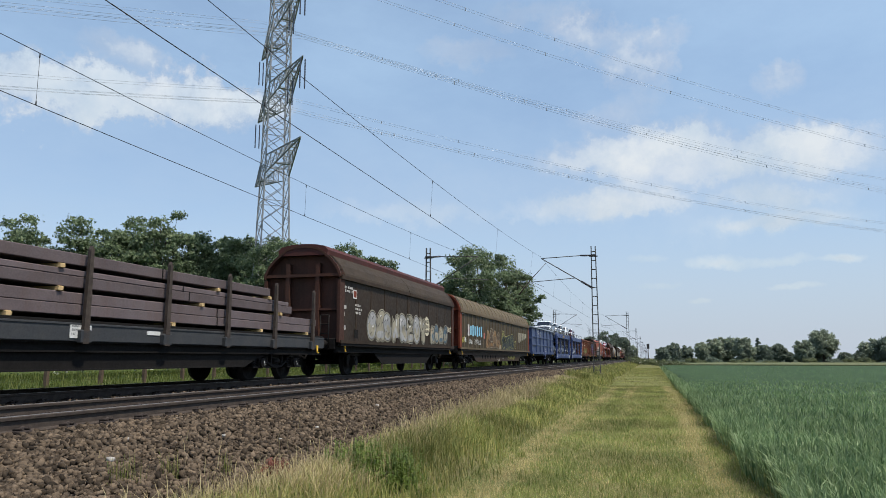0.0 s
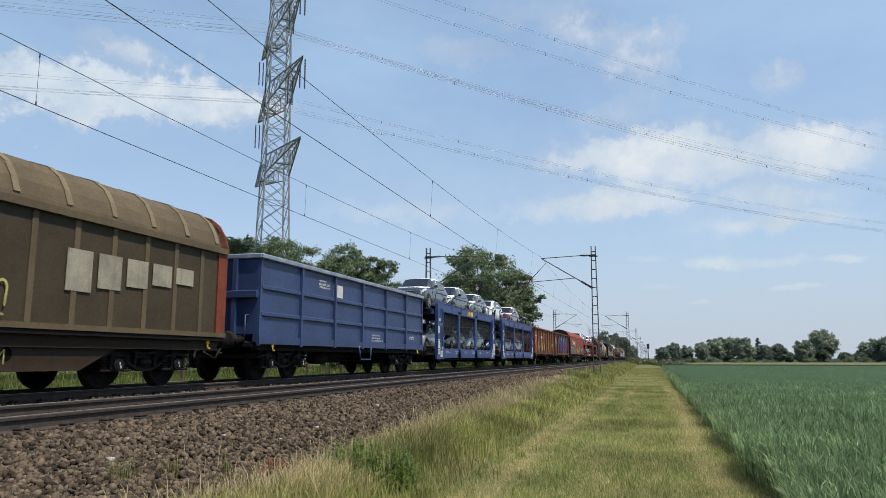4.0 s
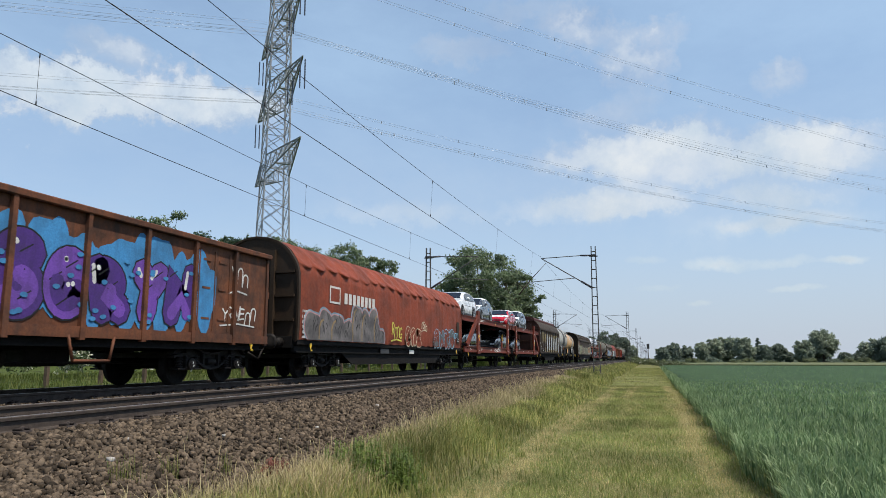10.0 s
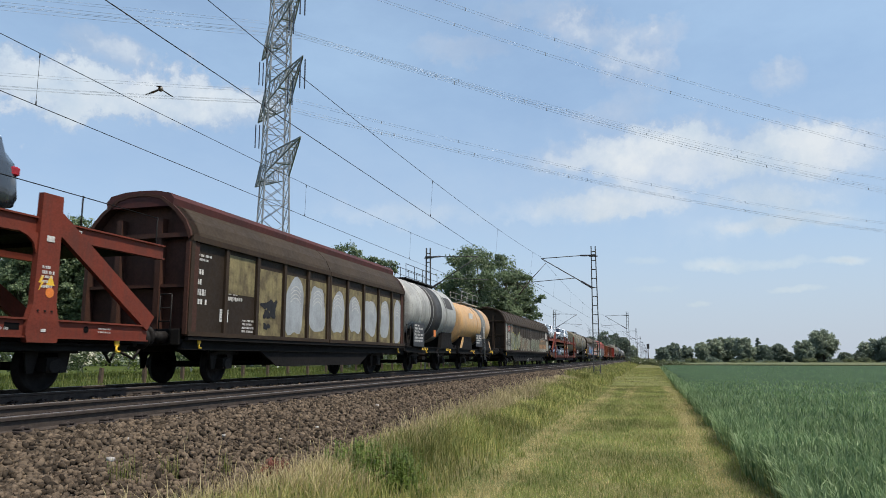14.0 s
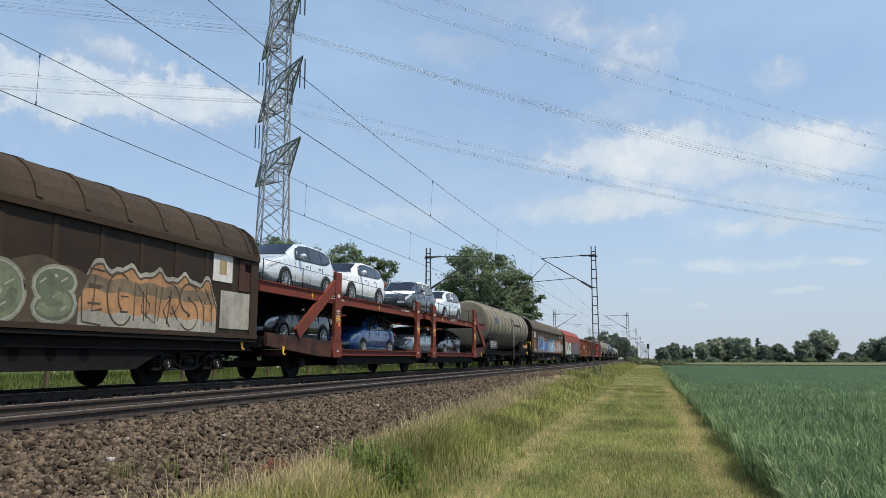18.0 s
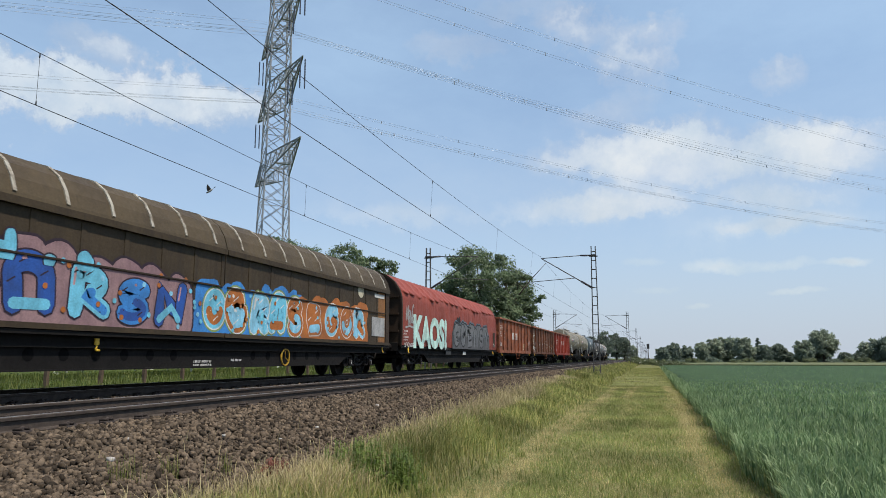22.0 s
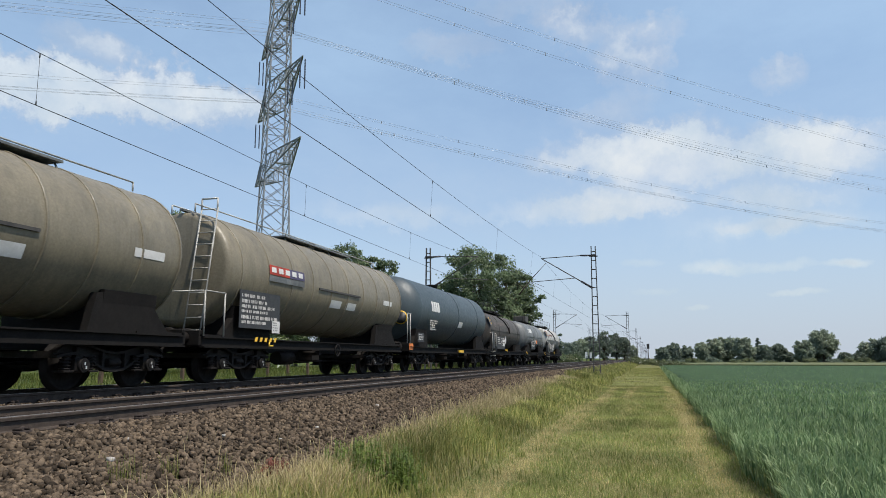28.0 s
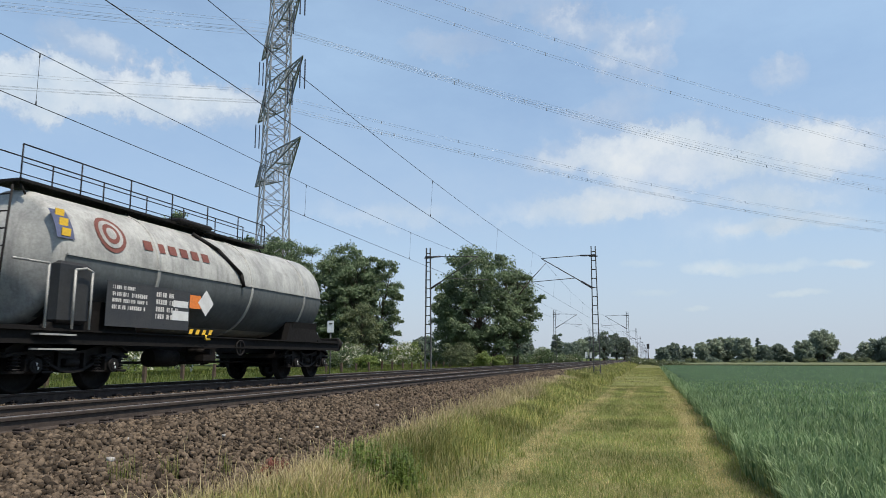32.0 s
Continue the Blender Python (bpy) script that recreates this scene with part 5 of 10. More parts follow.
def buffers(root, L, z=1.06):
    for e in (-1, 1):
        for x in (-0.875, 0.875):
            b = part("buffer", ME_BUFFER, None, root)
            b.location = (x, e * L / 2, z)
            b.rotation_euler = (0, 0, 0 if e > 0 else math.pi)
        s = Shape()
        s.box(0, e * (L / 2 + 0.2), z - 0.05, 0.12, 0.4, 0.14).rod((0, e * (L / 2 + 0.3), z - 0.12), (0, e * (L / 2 + 0.62), z - 0.3), 0.045, 6)
        s.tube([(0.35, e * L / 2, z - 0.15), (0.36, e * (L / 2 + 0.3), z - 0.48), (0.2, e * (L / 2 + 0.6), z - 0.3)], 0.03, 6)
        part("coupling", s, M_GEAR, root)
    for e in (-1, 1):
        part("head_stock", Shape().box(0, e * (L / 2 - 0.06), z, 2.5, 0.12, 0.36, c=0.02), M_UNDER, root)


def underframe(root, L, z0=0.82, z1=1.1, deep=True, mat_=None):
    m = mat_ or M_UNDER
    for e in (-1, 1):
        part("sole_bar", Shape().prism_y([(e * x, z) for x, z in ((1.17, z0), (1.34, z0), (1.34, z0 + 0.035), (1.27, z0 + 0.035), (1.27, z1 - 0.035), (1.34, z1 - 0.035), (1.34, z1 - 0.005), (1.17, z1 - 0.005))], -L / 2 + 0.1, L / 2 - 0.1), m, root)
    part("centre_sill", Shape().box(0, 0, 0.92, 0.5, L - 0.3, 0.34), M_UNDER, root)
    s = Shape()
    s.box(-0.3, L * 0.06, 0.62, 0.5, 1.1, 0.36, c=0.05).rod((0.3, -L * 0.12, 0.6), (0.3, -L * 0.12 + 0.9, 0.6), 0.2, 10)
    s.rod((0.0, -L * 0.3, 0.5), (0.0, L * 0.3, 0.5), 0.03, 6)
    part("brake_gear", s, M_GEAR, root)
    if deep:
        # fish-bellied truss between the bogies
        for e in (-1, 1):
            q = L * 0.5 - 3.4
            s = Shape()
            s.prism_x([(-q, z0), (q, z0), (q - 0.9, 0.38), (-q + 0.9, 0.38)], e * 1.25 - 0.02, e * 1.25 + 0.02)
            s.box(e * 1.27, 0, 0.395, 0.12, 2 * q - 1.9, 0.03)
            part("truss_plate", s, m, root)
        if L > 21:
            for y in [d * (1.6 + 0.75 * k) for d in (-1, 1) for k in range(6)]:
                part("lightening_hole", Shape().disc_x(1.268, 1.274, y, 0.66, 0.115, 18), M_HOLE, root, "dark round hole in the truss plate")
            bars(root, 1.276, -0.9, 0.55, 0.7, 0.16, 2, int(L * 31)), bars(root, 1.276, 0.6, 0.58, 0.5, 0.1, 1, int(L * 37))


def hooks(root, ys, z=0.98, x=1.36):
    for y in ys:
        s = Shape().box(x, y, z, 0.03, 0.10, 0.12).tube([(x, y, z - 0.05), (x + 0.03, y - 0.04, z - 0.16), (x + 0.03, y + 0.05, z - 0.16)], 0.02, 6)
        part("tow_hook", s, M_YELLOW, root, "yellow painted tow hook")


def wagon(label, y0, y1, cat="freight wagon"):
    root = new("freight_wagon", None)
    root.location = (FAR, 0, RAIL)
    tagged(root, label, cat, "wagons of the freight train")
    MOVERS.append((root, (y0 + y1) / 2))
    return root, y1 - y0


# ---- markings ----
def plate(root, x, y, z, w, h, material, name="label_plate", t=0.006, label=""):
    ob = part(name, Shape().box(x, y, z, t, w, h), material, root, label)
    if name == "label_plate" and material is M_PLAQUE and w > 0.25 and h > 0.2:
        bars(root, x + t / 2 + 0.002, y - w * 0.42, z + h * 0.40, w * 0.84, h * 0.8, max(3, int(h / 0.07)), int(abs(y) * 97 + z * 31), M_PRINT)
    return ob


def bars(root, x, y, z, w, h, rows, seed=0, material=None, name="lettering"):
    """Small unreadable writing: rows of short upright marks grouped into words; y, z its upper corner."""
    r = random.Random(seed)
    s = Shape()
    pitch = h / rows
    for k in range(rows):
        ch = pitch * r.uniform(0.5, 0.68)
        top = z - k * pitch
        p, end = y, y + w * r.uniform(0.55, 1.0)
        left = r.randint(3, 8)
        while p < end:
            cw = ch * r.uniform(0.42, 0.6)
            if r.random() < 0.75:
                s.add([(x, p, top - ch), (x, p + cw, top - ch), (x, p + cw, top), (x, p, top)], [(0, 1, 2, 3)])
            else:
                s.add([(x, p, top - ch), (x, p + cw * 0.45, top - ch), (x, p + cw * 0.45, top), (x, p, top)], [(0, 1, 2, 3)])
            p += cw + ch * 0.2
            left -= 1
            if left == 0:
                p += ch * 0.7
                left = r.randint(3, 8)
    return tagged(part(name, s, material or M_MARK, root), kind="stuff")


def blob(cy, cz, w, h, seed, n=26, rough=0.18, k=2.6):
    r = random.Random(seed)
    ph = [r.uniform(0, 6.28) for _ in range(4)]
    out = []
    for i in range(n):
        a = 2 * math.pi * i / n
        c, s = math.cos(a), math.sin(a)
        q = (abs(c) ** k + abs(s) ** k) ** (-1 / k)
        q *= 1 + rough * (0.5 * math.sin(2 * a + ph[0]) + 0.35 * math.sin(3 * a + ph[1]) + 0.3 * math.sin(5 * a + ph[2]))
        out.append((cy + c * q * w / 2, cz + s * q * h / 2))
    return out


def flat(shape, x, ring, centre=None):
    n = len(ring)
    cy = sum(p[0] for p in ring) / n
    cz = sum(p[1] for p in ring) / n
    shape.add([(x, cy, cz)] + [(x, a, b) for a, b in ring], [(0, 1 + i, 1 + (i + 1) % n) for i in range(n)])


def stroke(shape, x, a, b, w0, w1, zlo, zhi):
    """One broad painted stroke from a to b, w0 and w1 wide at its ends."""
    dy, dz = b[0] - a[0], b[1] - a[1]
    q = math.hypot(dy, dz) or 1
    ny, nz = -dz / q, dy / q
    ey, ez = dy / q * w0 * 0.25, dz / q * w0 * 0.25
    pts = [(a[0] - ey + ny * w0 / 2, a[1] - ez + nz * w0 / 2), (b[0] + ey + ny * w1 / 2, b[1] + ez + nz * w1 / 2),
           (b[0] + ey - ny * w1 / 2, b[1] + ez - nz * w1 / 2), (a[0] - ey - ny * w0 / 2, a[1] - ez - nz * w0 / 2)]
    shape.add([(x, p, min(max(z, zlo), zhi)) for p, z in pts], [(0, 1, 2, 3)])


def ribbon(shape, x, pts, w, zlo, zhi):
    """A painted band with round ends along a line of (y, z) points."""
    ring_l, ring_r = [], []
    n = len(pts)
    for i, (a, b) in enumerate(pts):
        p, q = pts[max(i - 1, 0)], pts[min(i + 1, n - 1)]
        dy, dz = q[0] - p[0], q[1] - p[1]
        m = math.hypot(dy, dz) or 1
        ring_l.append((a - dz / m * w / 2, b + dy / m * w / 2))
        ring_r.append((a + dz / m * w / 2, b - dy / m * w / 2))
    vs = [(x, p, min(max(z, zlo), zhi)) for p, z in ring_l + ring_r]
    shape.add(vs, [(i, i + 1, n + i + 1, n + i) for i in range(n - 1)])
    for (a, b) in (pts[0], pts[-1]):
        shape.add([(x + 0.0002, a + math.cos(t * 0.7854) * w / 2, min(max(b + math.sin(t * 0.7854) * w / 2, zlo), zhi)) for t in range(8)], [tuple(range(8))])


def glyph(kind, r):
    """Abstract bubble forms in a unit box, as lists of points."""
    def arc(cu, cv, ru, rv, a0, a1, n=17):
        return [(cu + ru * math.cos(a0 + (a1 - a0) * i / (n - 1)), cv + rv * math.sin(a0 + (a1 - a0) * i / (n - 1))) for i in range(n)]
    j = lambda q=0.06: r.uniform(-q, q)
    if kind == 0:
        return [[(0.16 + j(), 0.06), (0.18, 0.5)] + arc(0.5, 0.62, 0.33, 0.3, 3.1, 0.0, 13) + [(0.84 + j(), 0.08)]]
    if kind == 1:
        return [arc(0.52, 0.5, 0.36, 0.42, 0.9 + j(), 5.5), [(0.55, 0.42 + j()), (0.88, 0.40)]]
    if kind == 2:
        return [arc(0.5, 0.72, 0.32, 0.21, 0.6, 4.2, 13) + arc(0.5, 0.28, 0.32, 0.21, 1.4, -2.6, 13)]
    if kind == 3:
        return [[(0.18 + j(), 0.05), (0.2, 0.95)], arc(0.34, 0.68, 0.42, 0.25, 1.5, -1.5, 13) + [(0.86 + j(), 0.06)]]
    if kind == 4:
        return [[(0.2, 0.95), (0.16 + j(), 0.5), (0.2, 0.06), (0.84, 0.08 + j())], [(0.22, 0.52), (0.74, 0.54 + j())], [(0.22, 0.93), (0.82 + j(), 0.9)]]
    if kind == 5:
        return [[(0.14, 0.05), (0.2 + j(), 0.93), (0.52, 0.4 + j()), (0.78, 0.07), (0.86, 0.95)]]
    if kind == 6:
        return [arc(0.5, 0.5, 0.33, 0.40, 0.3, 6.4, 25)]
    return [[(0.5 + j(), 0.05), (0.52, 0.6), (0.14, 0.95)], [(0.52, 0.55), (0.88, 0.92 + j())]]


def graffiti(root, x, y, z, w, h, letters, fills, outline, shine=None, seed=0, back=None, rough=0.3, halo=None, fat=1.0):
    """A spray-painted piece of outlined bubble forms; y, z its lower corner."""
    r = random.Random(seed)
    lw = w / letters
    zlo, zhi = z - 0.04, z + h * 1.15
    lay_b, lay_h, lay_o, lay_f, lay_s = Shape(), Shape(), Shape(), [Shape() for _ in fills], Shape()
    kinds = list(range(8))
    r.shuffle(kinds)
    for k in range(letters):
        hh, ww = h * r.uniform(0.82, 1.0), lw * r.uniform(1.12, 1.35)
        c0, z0 = y + k * lw - 0.05 * lw, z + r.uniform(-0.02, 0.05) * h
        tilt = r.uniform(-0.35, 0.35)
        wd = min(lw * 0.46, hh * 0.36) * r.uniform(0.85, 1.12) * fat
        if back:
            for i in range(2):
                flat(lay_b, x + 0.0003 * i, [(p, min(max(q, zlo), zhi)) for p, q in blob(c0 + lw * (0.25 + 0.5 * i), z0 + hh * 0.47, lw * 1.1, hh * r.uniform(1.0, 1.2), seed + k * 7 + i, rough=0.22, k=4.5)])
        lift = x + 0.0016 + 0.0011 * k
        m_in = min(wd * 0.55 / hh, 0.3)
        for i, line in enumerate(glyph(kinds[k % 8], r)):
            pts = [(c0 + (m_in + (1 - 2 * m_in) * u) * ww + tilt * v * hh * 0.4, z0 + (m_in + (1 - 2 * m_in) * v) * hh) for u, v in line]
            if halo:
                ribbon(lay_h, x + 0.0012, pts, wd + 0.15, zlo, zhi)
            ribbon(lay_o, lift, pts, wd + 0.065, zlo, zhi)
            f = lay_f[k % len(fills)]
            ribbon(f, lift + 0.0006, pts, wd, zlo, zhi)
            if len(fills) > 1:
                g = lay_f[(k + 1) % len(fills)]
                lo = [p for p in pts if p[1] < z0 + hh * 0.5]
                if len(lo) > 1:
                    ribbon(g, lift + 0.0009, lo, wd * 0.55, zlo, zhi)
            if shine:
                t = max(range(len(pts)), key=lambda q: pts[q][1])
                a, b = pts[t], pts[max(t - 1, 0)] if t else pts[1]
                ribbon(lay_s, lift + 0.0010, [(a[0] - wd * 0.22, a[1] + wd * 0.12), (a[0] * 0.6 + b[0] * 0.4 - wd * 0.25, a[1] * 0.6 + b[1] * 0.4 + wd * 0.1)], wd * 0.16, zlo, zhi)
            # inner line work
            for q in pts[1::6]:
                ribbon(lay_o, lift + 0.0010, [(q[0] - wd * 0.3, q[1] - wd * 0.1), (q[0] + wd * 0.1, q[1] + wd * 0.15)], 0.028, zlo, zhi)
    for s, m in [(lay_b, back), (lay_h, halo), (lay_o, outline)] + list(zip(lay_f, fills)) + [(lay_s, shine)]:
        if m and s.v:
            tagged(part("spray_paint", s, m, root), kind="stuff")


def piece(root, x, y, z, w, h, bands, line, edge, seed, letters, dots=(), inner=None, lw_=0.085, shine=None):
    """A large panel piece: colour bands under a wavy top, with outlined forms over them."""
    r = random.Random(seed)
    n = 56
    ph = [r.uniform(0, 6.28) for _ in range(4)]
    top = [h * (0.88 + 0.06 * math.sin(i * 0.55 + ph[0]) + 0.03 * math.sin(i * 1.15 + ph[1]) + 0.012 * r.uniform(-1, 1)) * min(1.0, 0.55 + 0.12 * min(i, n - i)) for i in range(n + 1)]
    ys = [y + w * i / n for i in range(n + 1)]
    e = Shape()
    for i in range(n):
        e.add([(x, ys[i], z + top[i] * 0.5), (x, ys[i + 1], z + top[i + 1] * 0.5), (x, ys[i + 1], z + top[i + 1] + 0.09), (x, ys[i], z + top[i] + 0.09)], [(0, 1, 2, 3)])
    tagged(part("spray_paint", e, edge, root), kind="stuff")
    lo = 0.0
    for share, m in bands:
        s = Shape()
        hi = lo + share
        for i in range(n):
            w0, w1 = 0.03 * math.sin(i * 0.6 + ph[2]), 0.03 * math.sin((i + 1) * 0.6 + ph[2])
            a0, a1 = h * lo + (w0 if lo else 0), h * lo + (w1 if lo else 0)
            b0, b1 = (min(top[i], h * hi + w0), min(top[i + 1], h * hi + w1)) if hi < 0.99 else (top[i], top[i + 1])
            if b0 > a0 or b1 > a1:
                s.add([(x + 0.002, ys[i], z + min(a0, b0)), (x + 0.002, ys[i + 1], z + min(a1, b1)), (x + 0.002, ys[i + 1], z + b1), (x + 0.002, ys[i], z + b0)], [(0, 1, 2, 3)])
        tagged(part("spray_paint", s, m, root), kind="stuff")
        lo = hi
    for m in dots:
        s = Shape()
        for _ in range(int(w * h * 9)):
            flat(s, x + 0.0035 + 0.0005 * dots.index(m), blob(y + w * r.uniform(0.03, 0.97), z + h * r.uniform(0.08, 0.78), 0.11, 0.12, 1, 8, 0.05, 2.0))
        tagged(part("spray_dots", s, m, root), kind="stuff")
    lines, fill = Shape(), Shape()
    lw = w / letters
    kinds = list(range(8))
    r.shuffle(kinds)
    for k in range(letters):
        hh = h * r.uniform(0.78, 0.9)
        wd = min(lw * 0.42, hh * 0.34)
        tilt = r.uniform(-0.25, 0.25)
        m_in = 0.5 * wd / hh
        for pl in glyph(kinds[k % 8], r):
            pts = [(y + k * lw + (m_in + (1 - 2 * m_in) * u) * lw * 1.05 + tilt * v * hh * 0.4, z + 0.03 + (m_in + (1 - 2 * m_in) * v) * hh) for u, v in pl]
            if inner:
                ribbon(fill, x + 0.005 + 0.0006 * k, pts, wd * 0.8, z, z + h)
            for sg in (-0.5, 0.5):
                off = []
                for i, (p, q) in enumerate(pts):
                    p0, p1 = pts[max(i - 1, 0)], pts[min(i + 1, len(pts) - 1)]
                    dy, dz = p1[0] - p0[0], p1[1] - p0[1]
                    mg = math.hypot(dy, dz) or 1
                    off.append((min(max(p - dz / mg * wd * sg, y), y + w), q + dy / mg * wd * sg))
                ribbon(lines, x + 0.0055 + 0.0006 * k, off, lw_ * r.uniform(0.7, 1.1), z, z + h)
    ribbon(lines, x + 0.0045, [(a, z + b - 0.02) for a, b in zip(ys, top)], lw_ * 1.1, z, z + h * 1.1)
    if inner:
        tagged(part("spray_paint", fill, inner, root), kind="stuff")
    tagged(part("spray_outline", lines, line, root), kind="stuff")
    if shine:
        sh = Shape()
        for k in range(letters * 2):
            i = int((k + 0.3 + 0.3 * r.random()) * n / (letters * 2))
            i = min(max(i, 1), n - 5)
            ribbon(sh, x + 0.0125, [(ys[q], z + top[q] - lw_ * 1.6 - 0.02) for q in range(i, i + 3)], lw_ * 0.7, z, z + h)
        for k in range(letters):
            a, b = y + (k + r.uniform(0.2, 0.8)) * lw, z + h * r.uniform(0.25, 0.6)
            ribbon(sh, x + 0.0125, [(a, b), (a + 0.06, b + 0.09), (a + 0.15, b + 0.12)], lw_ * 0.6, z, z + h)
        tagged(part("spray_shine", sh, shine, root), kind="stuff")


def mass(root, x, humps, layers, z, seed):
    """Merged humps of paint, (place, width, height) each, in layers (grow, paint) that shrink inward."""
    for k, (grow, m) in enumerate(layers):
        s = Shape()
        for i, (cy, w, h) in enumerate(humps):
            flat(s, x + 0.003 * k + 0.0002 * i, [(p, max(q, z)) for p, q in blob(cy, z + h * 0.42, w + 2 * grow, h * 1.16 + 2 * grow, seed + i, 30, 0.12, 2.4)])
        tagged(part("spray_paint", s, m, root), kind="stuff")


def scrawl(root, x, y, z, w, h, material, seed=0, n=7, r_=0.02):
    """A thin sprayed tag of quick strokes."""
    r = random.Random(seed)
    s = Shape()
    lw = w / n
    for k in range(n):
        tilt, hh = r.uniform(0.1, 0.5), h * r.uniform(0.55, 1.0)
        z0 = z + r.uniform(0.0, 0.25) * h
        for i, pl in enumerate(glyph(r.randrange(8), r)):
            ribbon(s, x + 0.0004 * i + 0.0003 * (k % 3), [(y + k * lw + u * lw * 1.25 + tilt * v * hh * 0.3, z0 + v * hh) for u, v in pl], r_ * 1.7, z - 0.1, z + h * 1.4)
    if r.random() < 0.6:
        ribbon(s, x, [(y, z - 0.04), (y + w * 0.5, z + 0.03), (y + w, z - 0.02)], r_ * 1.5, z - 0.1, z + h * 1.4)
    tagged(part("spray_tag", s, material, root), kind="stuff")


def words(root, x, y, z, text, size, material, offset=0.0, name="painted_lettering", shear=0.0, stretch=1.0):
    """Readable writing on the near side; y, z its lower corner."""
    cu = bpy.data.curves.new("words", "FONT")
    cu.body, cu.size, cu.offset, cu.shear, cu.fill_mode = text, size, offset, shear, "FRONT"
    cu.resolution_u = 3
    tmp = bpy.data.objects.new("words", cu)
    me = bpy.data.meshes.new_from_object(tmp)
    bpy.data.objects.remove(tmp)
    me.transform(Matrix(((0, 0, 1, x), (1, 0, 0, y), (0, stretch, 0, z), (0, 0, 0, 1))))
    me.materials.clear()
    me.materials.append(material)
    return part(name, me, material, root)


# ---- covered sliding-wall wagons ----
ROOF_L = [(1.43, 3.16), (1.41, 3.26), (1.32, 3.52), (1.16, 3.78), (0.90, 3.98), (0.50, 4.10), (0.0, 4.16)]


# the short wagons are taller, with an angular roof under a broad ridge
ROOF_T = [(1.43, 3.30), (1.40, 3.42), (1.27, 3.68), (1.04, 3.93), (0.80, 4.11), (0.60, 4.26), (0.32, 4.33), (0.0, 4.35)]


def covered(label, y0, y1, m_wall, m_rib, m_roof, m_end, ribs, axles, batten=None, sill=None, panel_mats=None, roofcap=None, tall=False, proud=0.068, slim=0.13):
    ROOF = ROOF_T if tall else ROOF_L
    ev = ROOF[0][1]
    root, L = wagon(label, y0, y1, "covered wagon")
    H = L / 2
    # inner box so that nothing shows through
    full = ROOF + [(-x, z) for x, z in ROOF[::-1][1:]]
    part("load_box", Shape().prism_y([(-1.31, 1.12), (1.31, 1.12)] + [(x * 0.925, z - 0.05) for x, z in full], -H + 0.35, H - 0.35), m_end, root)
    for e in (-1, 1):
        # end wall with recessed panels and posts
        y = e * (H - 0.30)
        part("end_wall", Shape().prism_y([(-1.38, 1.1), (1.38, 1.1)] + [(x * 0.985, z - 0.015) for x, z in full], y - 0.04, y + 0.04), m_end, root)
        for x in (-0.55, 0.55):
            part("end_post", Shape().box(x, e * (H - 0.17), 2.35, 0.14, 0.22, 2.5 if not tall else 2.8), m_end, root)
        for x in (-1.36, 1.36):
            part("corner_post", Shape().box(x, e * (H - 0.2), 2.15, 0.10, 0.36, 2.06), m_end, root)
        part("end_rail", Shape().box(0, e * (H - 0.16), ev + 0.04, 2.8, 0.24, 0.10), m_end, root)
        part("end_rail", Shape().box(0, e * (H - 0.18), 2.2, 2.7, 0.16, 0.07), m_end, root)
        arch = Shape().ring_loft([[(a, e * (H - 0.34), b), (a, e * H, b), (a * 0.955, e * H, b - 0.07), (a * 0.955, e * (H - 0.34), b - 0.07)] for a, b in full], smooth=False)
        part("roof_arch", arch, m_end, root)
        lad = Shape()
        for x in (0.75, 1.05):
            lad.rod((x, e * (H + 0.03), 0.9), (x, e * (H + 0.03), 2.0), 0.016, 6)
        for z in (1.1, 1.4, 1.7, 2.0):
            lad.rod((0.75, e * (H + 0.03), z), (1.05, e * (H + 0.03), z), 0.014, 6)
        part("end_step", lad, M_GEAR, root)
    # sliding walls: two halves, each of ribbed panels with a roof sheet
    for side in (-1, 1):
        for half in (0, 1):
            a, b = (-H + 0.06, -0.02) if half == 0 else (0.02, H - 0.06)
            sheet = Shape()
            rings = []
            for y in (a, b):
                rings.append([(side * x, y, z) for x, z in ROOF] + [(side * x * 0.97, y, z - 0.04) for x, z in ROOF[::-1]])
            sheet.ring_loft(rings, smooth=False)
            part("roof_sheet", sheet, m_roof, root)
            n = ribs
            step = (b - a) / n
            for k in range(n):
                pm = m_wall
                if panel_mats and side > 0:
                    pm = panel_mats.get(half * n + k, m_wall)
                part("wall_panel", Shape().box(side * 1.355, a + (k + 0.5) * step, (ev + 1.08) / 2, 0.03, step - 0.05, ev - 1.16), pm, root)
            for k in range(n + 1):
                part("wall_rib", Shape().box(side * (1.355 + proud / 2), min(max(a + k * step, a + 0.06), b - 0.06), (ev + 1.08) / 2, 0.03 + proud, 0.125, ev - 1.10, c=0.006), m_rib, root)
            part("eave_rail", Shape().box(side * 1.405, (a + b) / 2, ev - 0.04, 0.11, b - a, 0.13), m_rib, root)
            part("foot_rail", Shape().box(side * 1.425, (a + b) / 2, 1.13, 0.07, b - a, 0.10), m_rib, root)
            if batten is not None and side > 0:
                nb = int((b - a) / 1.05)
                for k in range(nb):
                    y = a + (k + 0.6) * (b - a) / nb
                    bt = Shape()
                    for (p, q), (r, s) in zip(ROOF[1:5], ROOF[2:6]):
                        bt.beam((p + 0.006, y, q + 0.006), (r + 0.006, y, s + 0.006), slim, 0.03)
                    part("roof_batten", bt, batten, root)
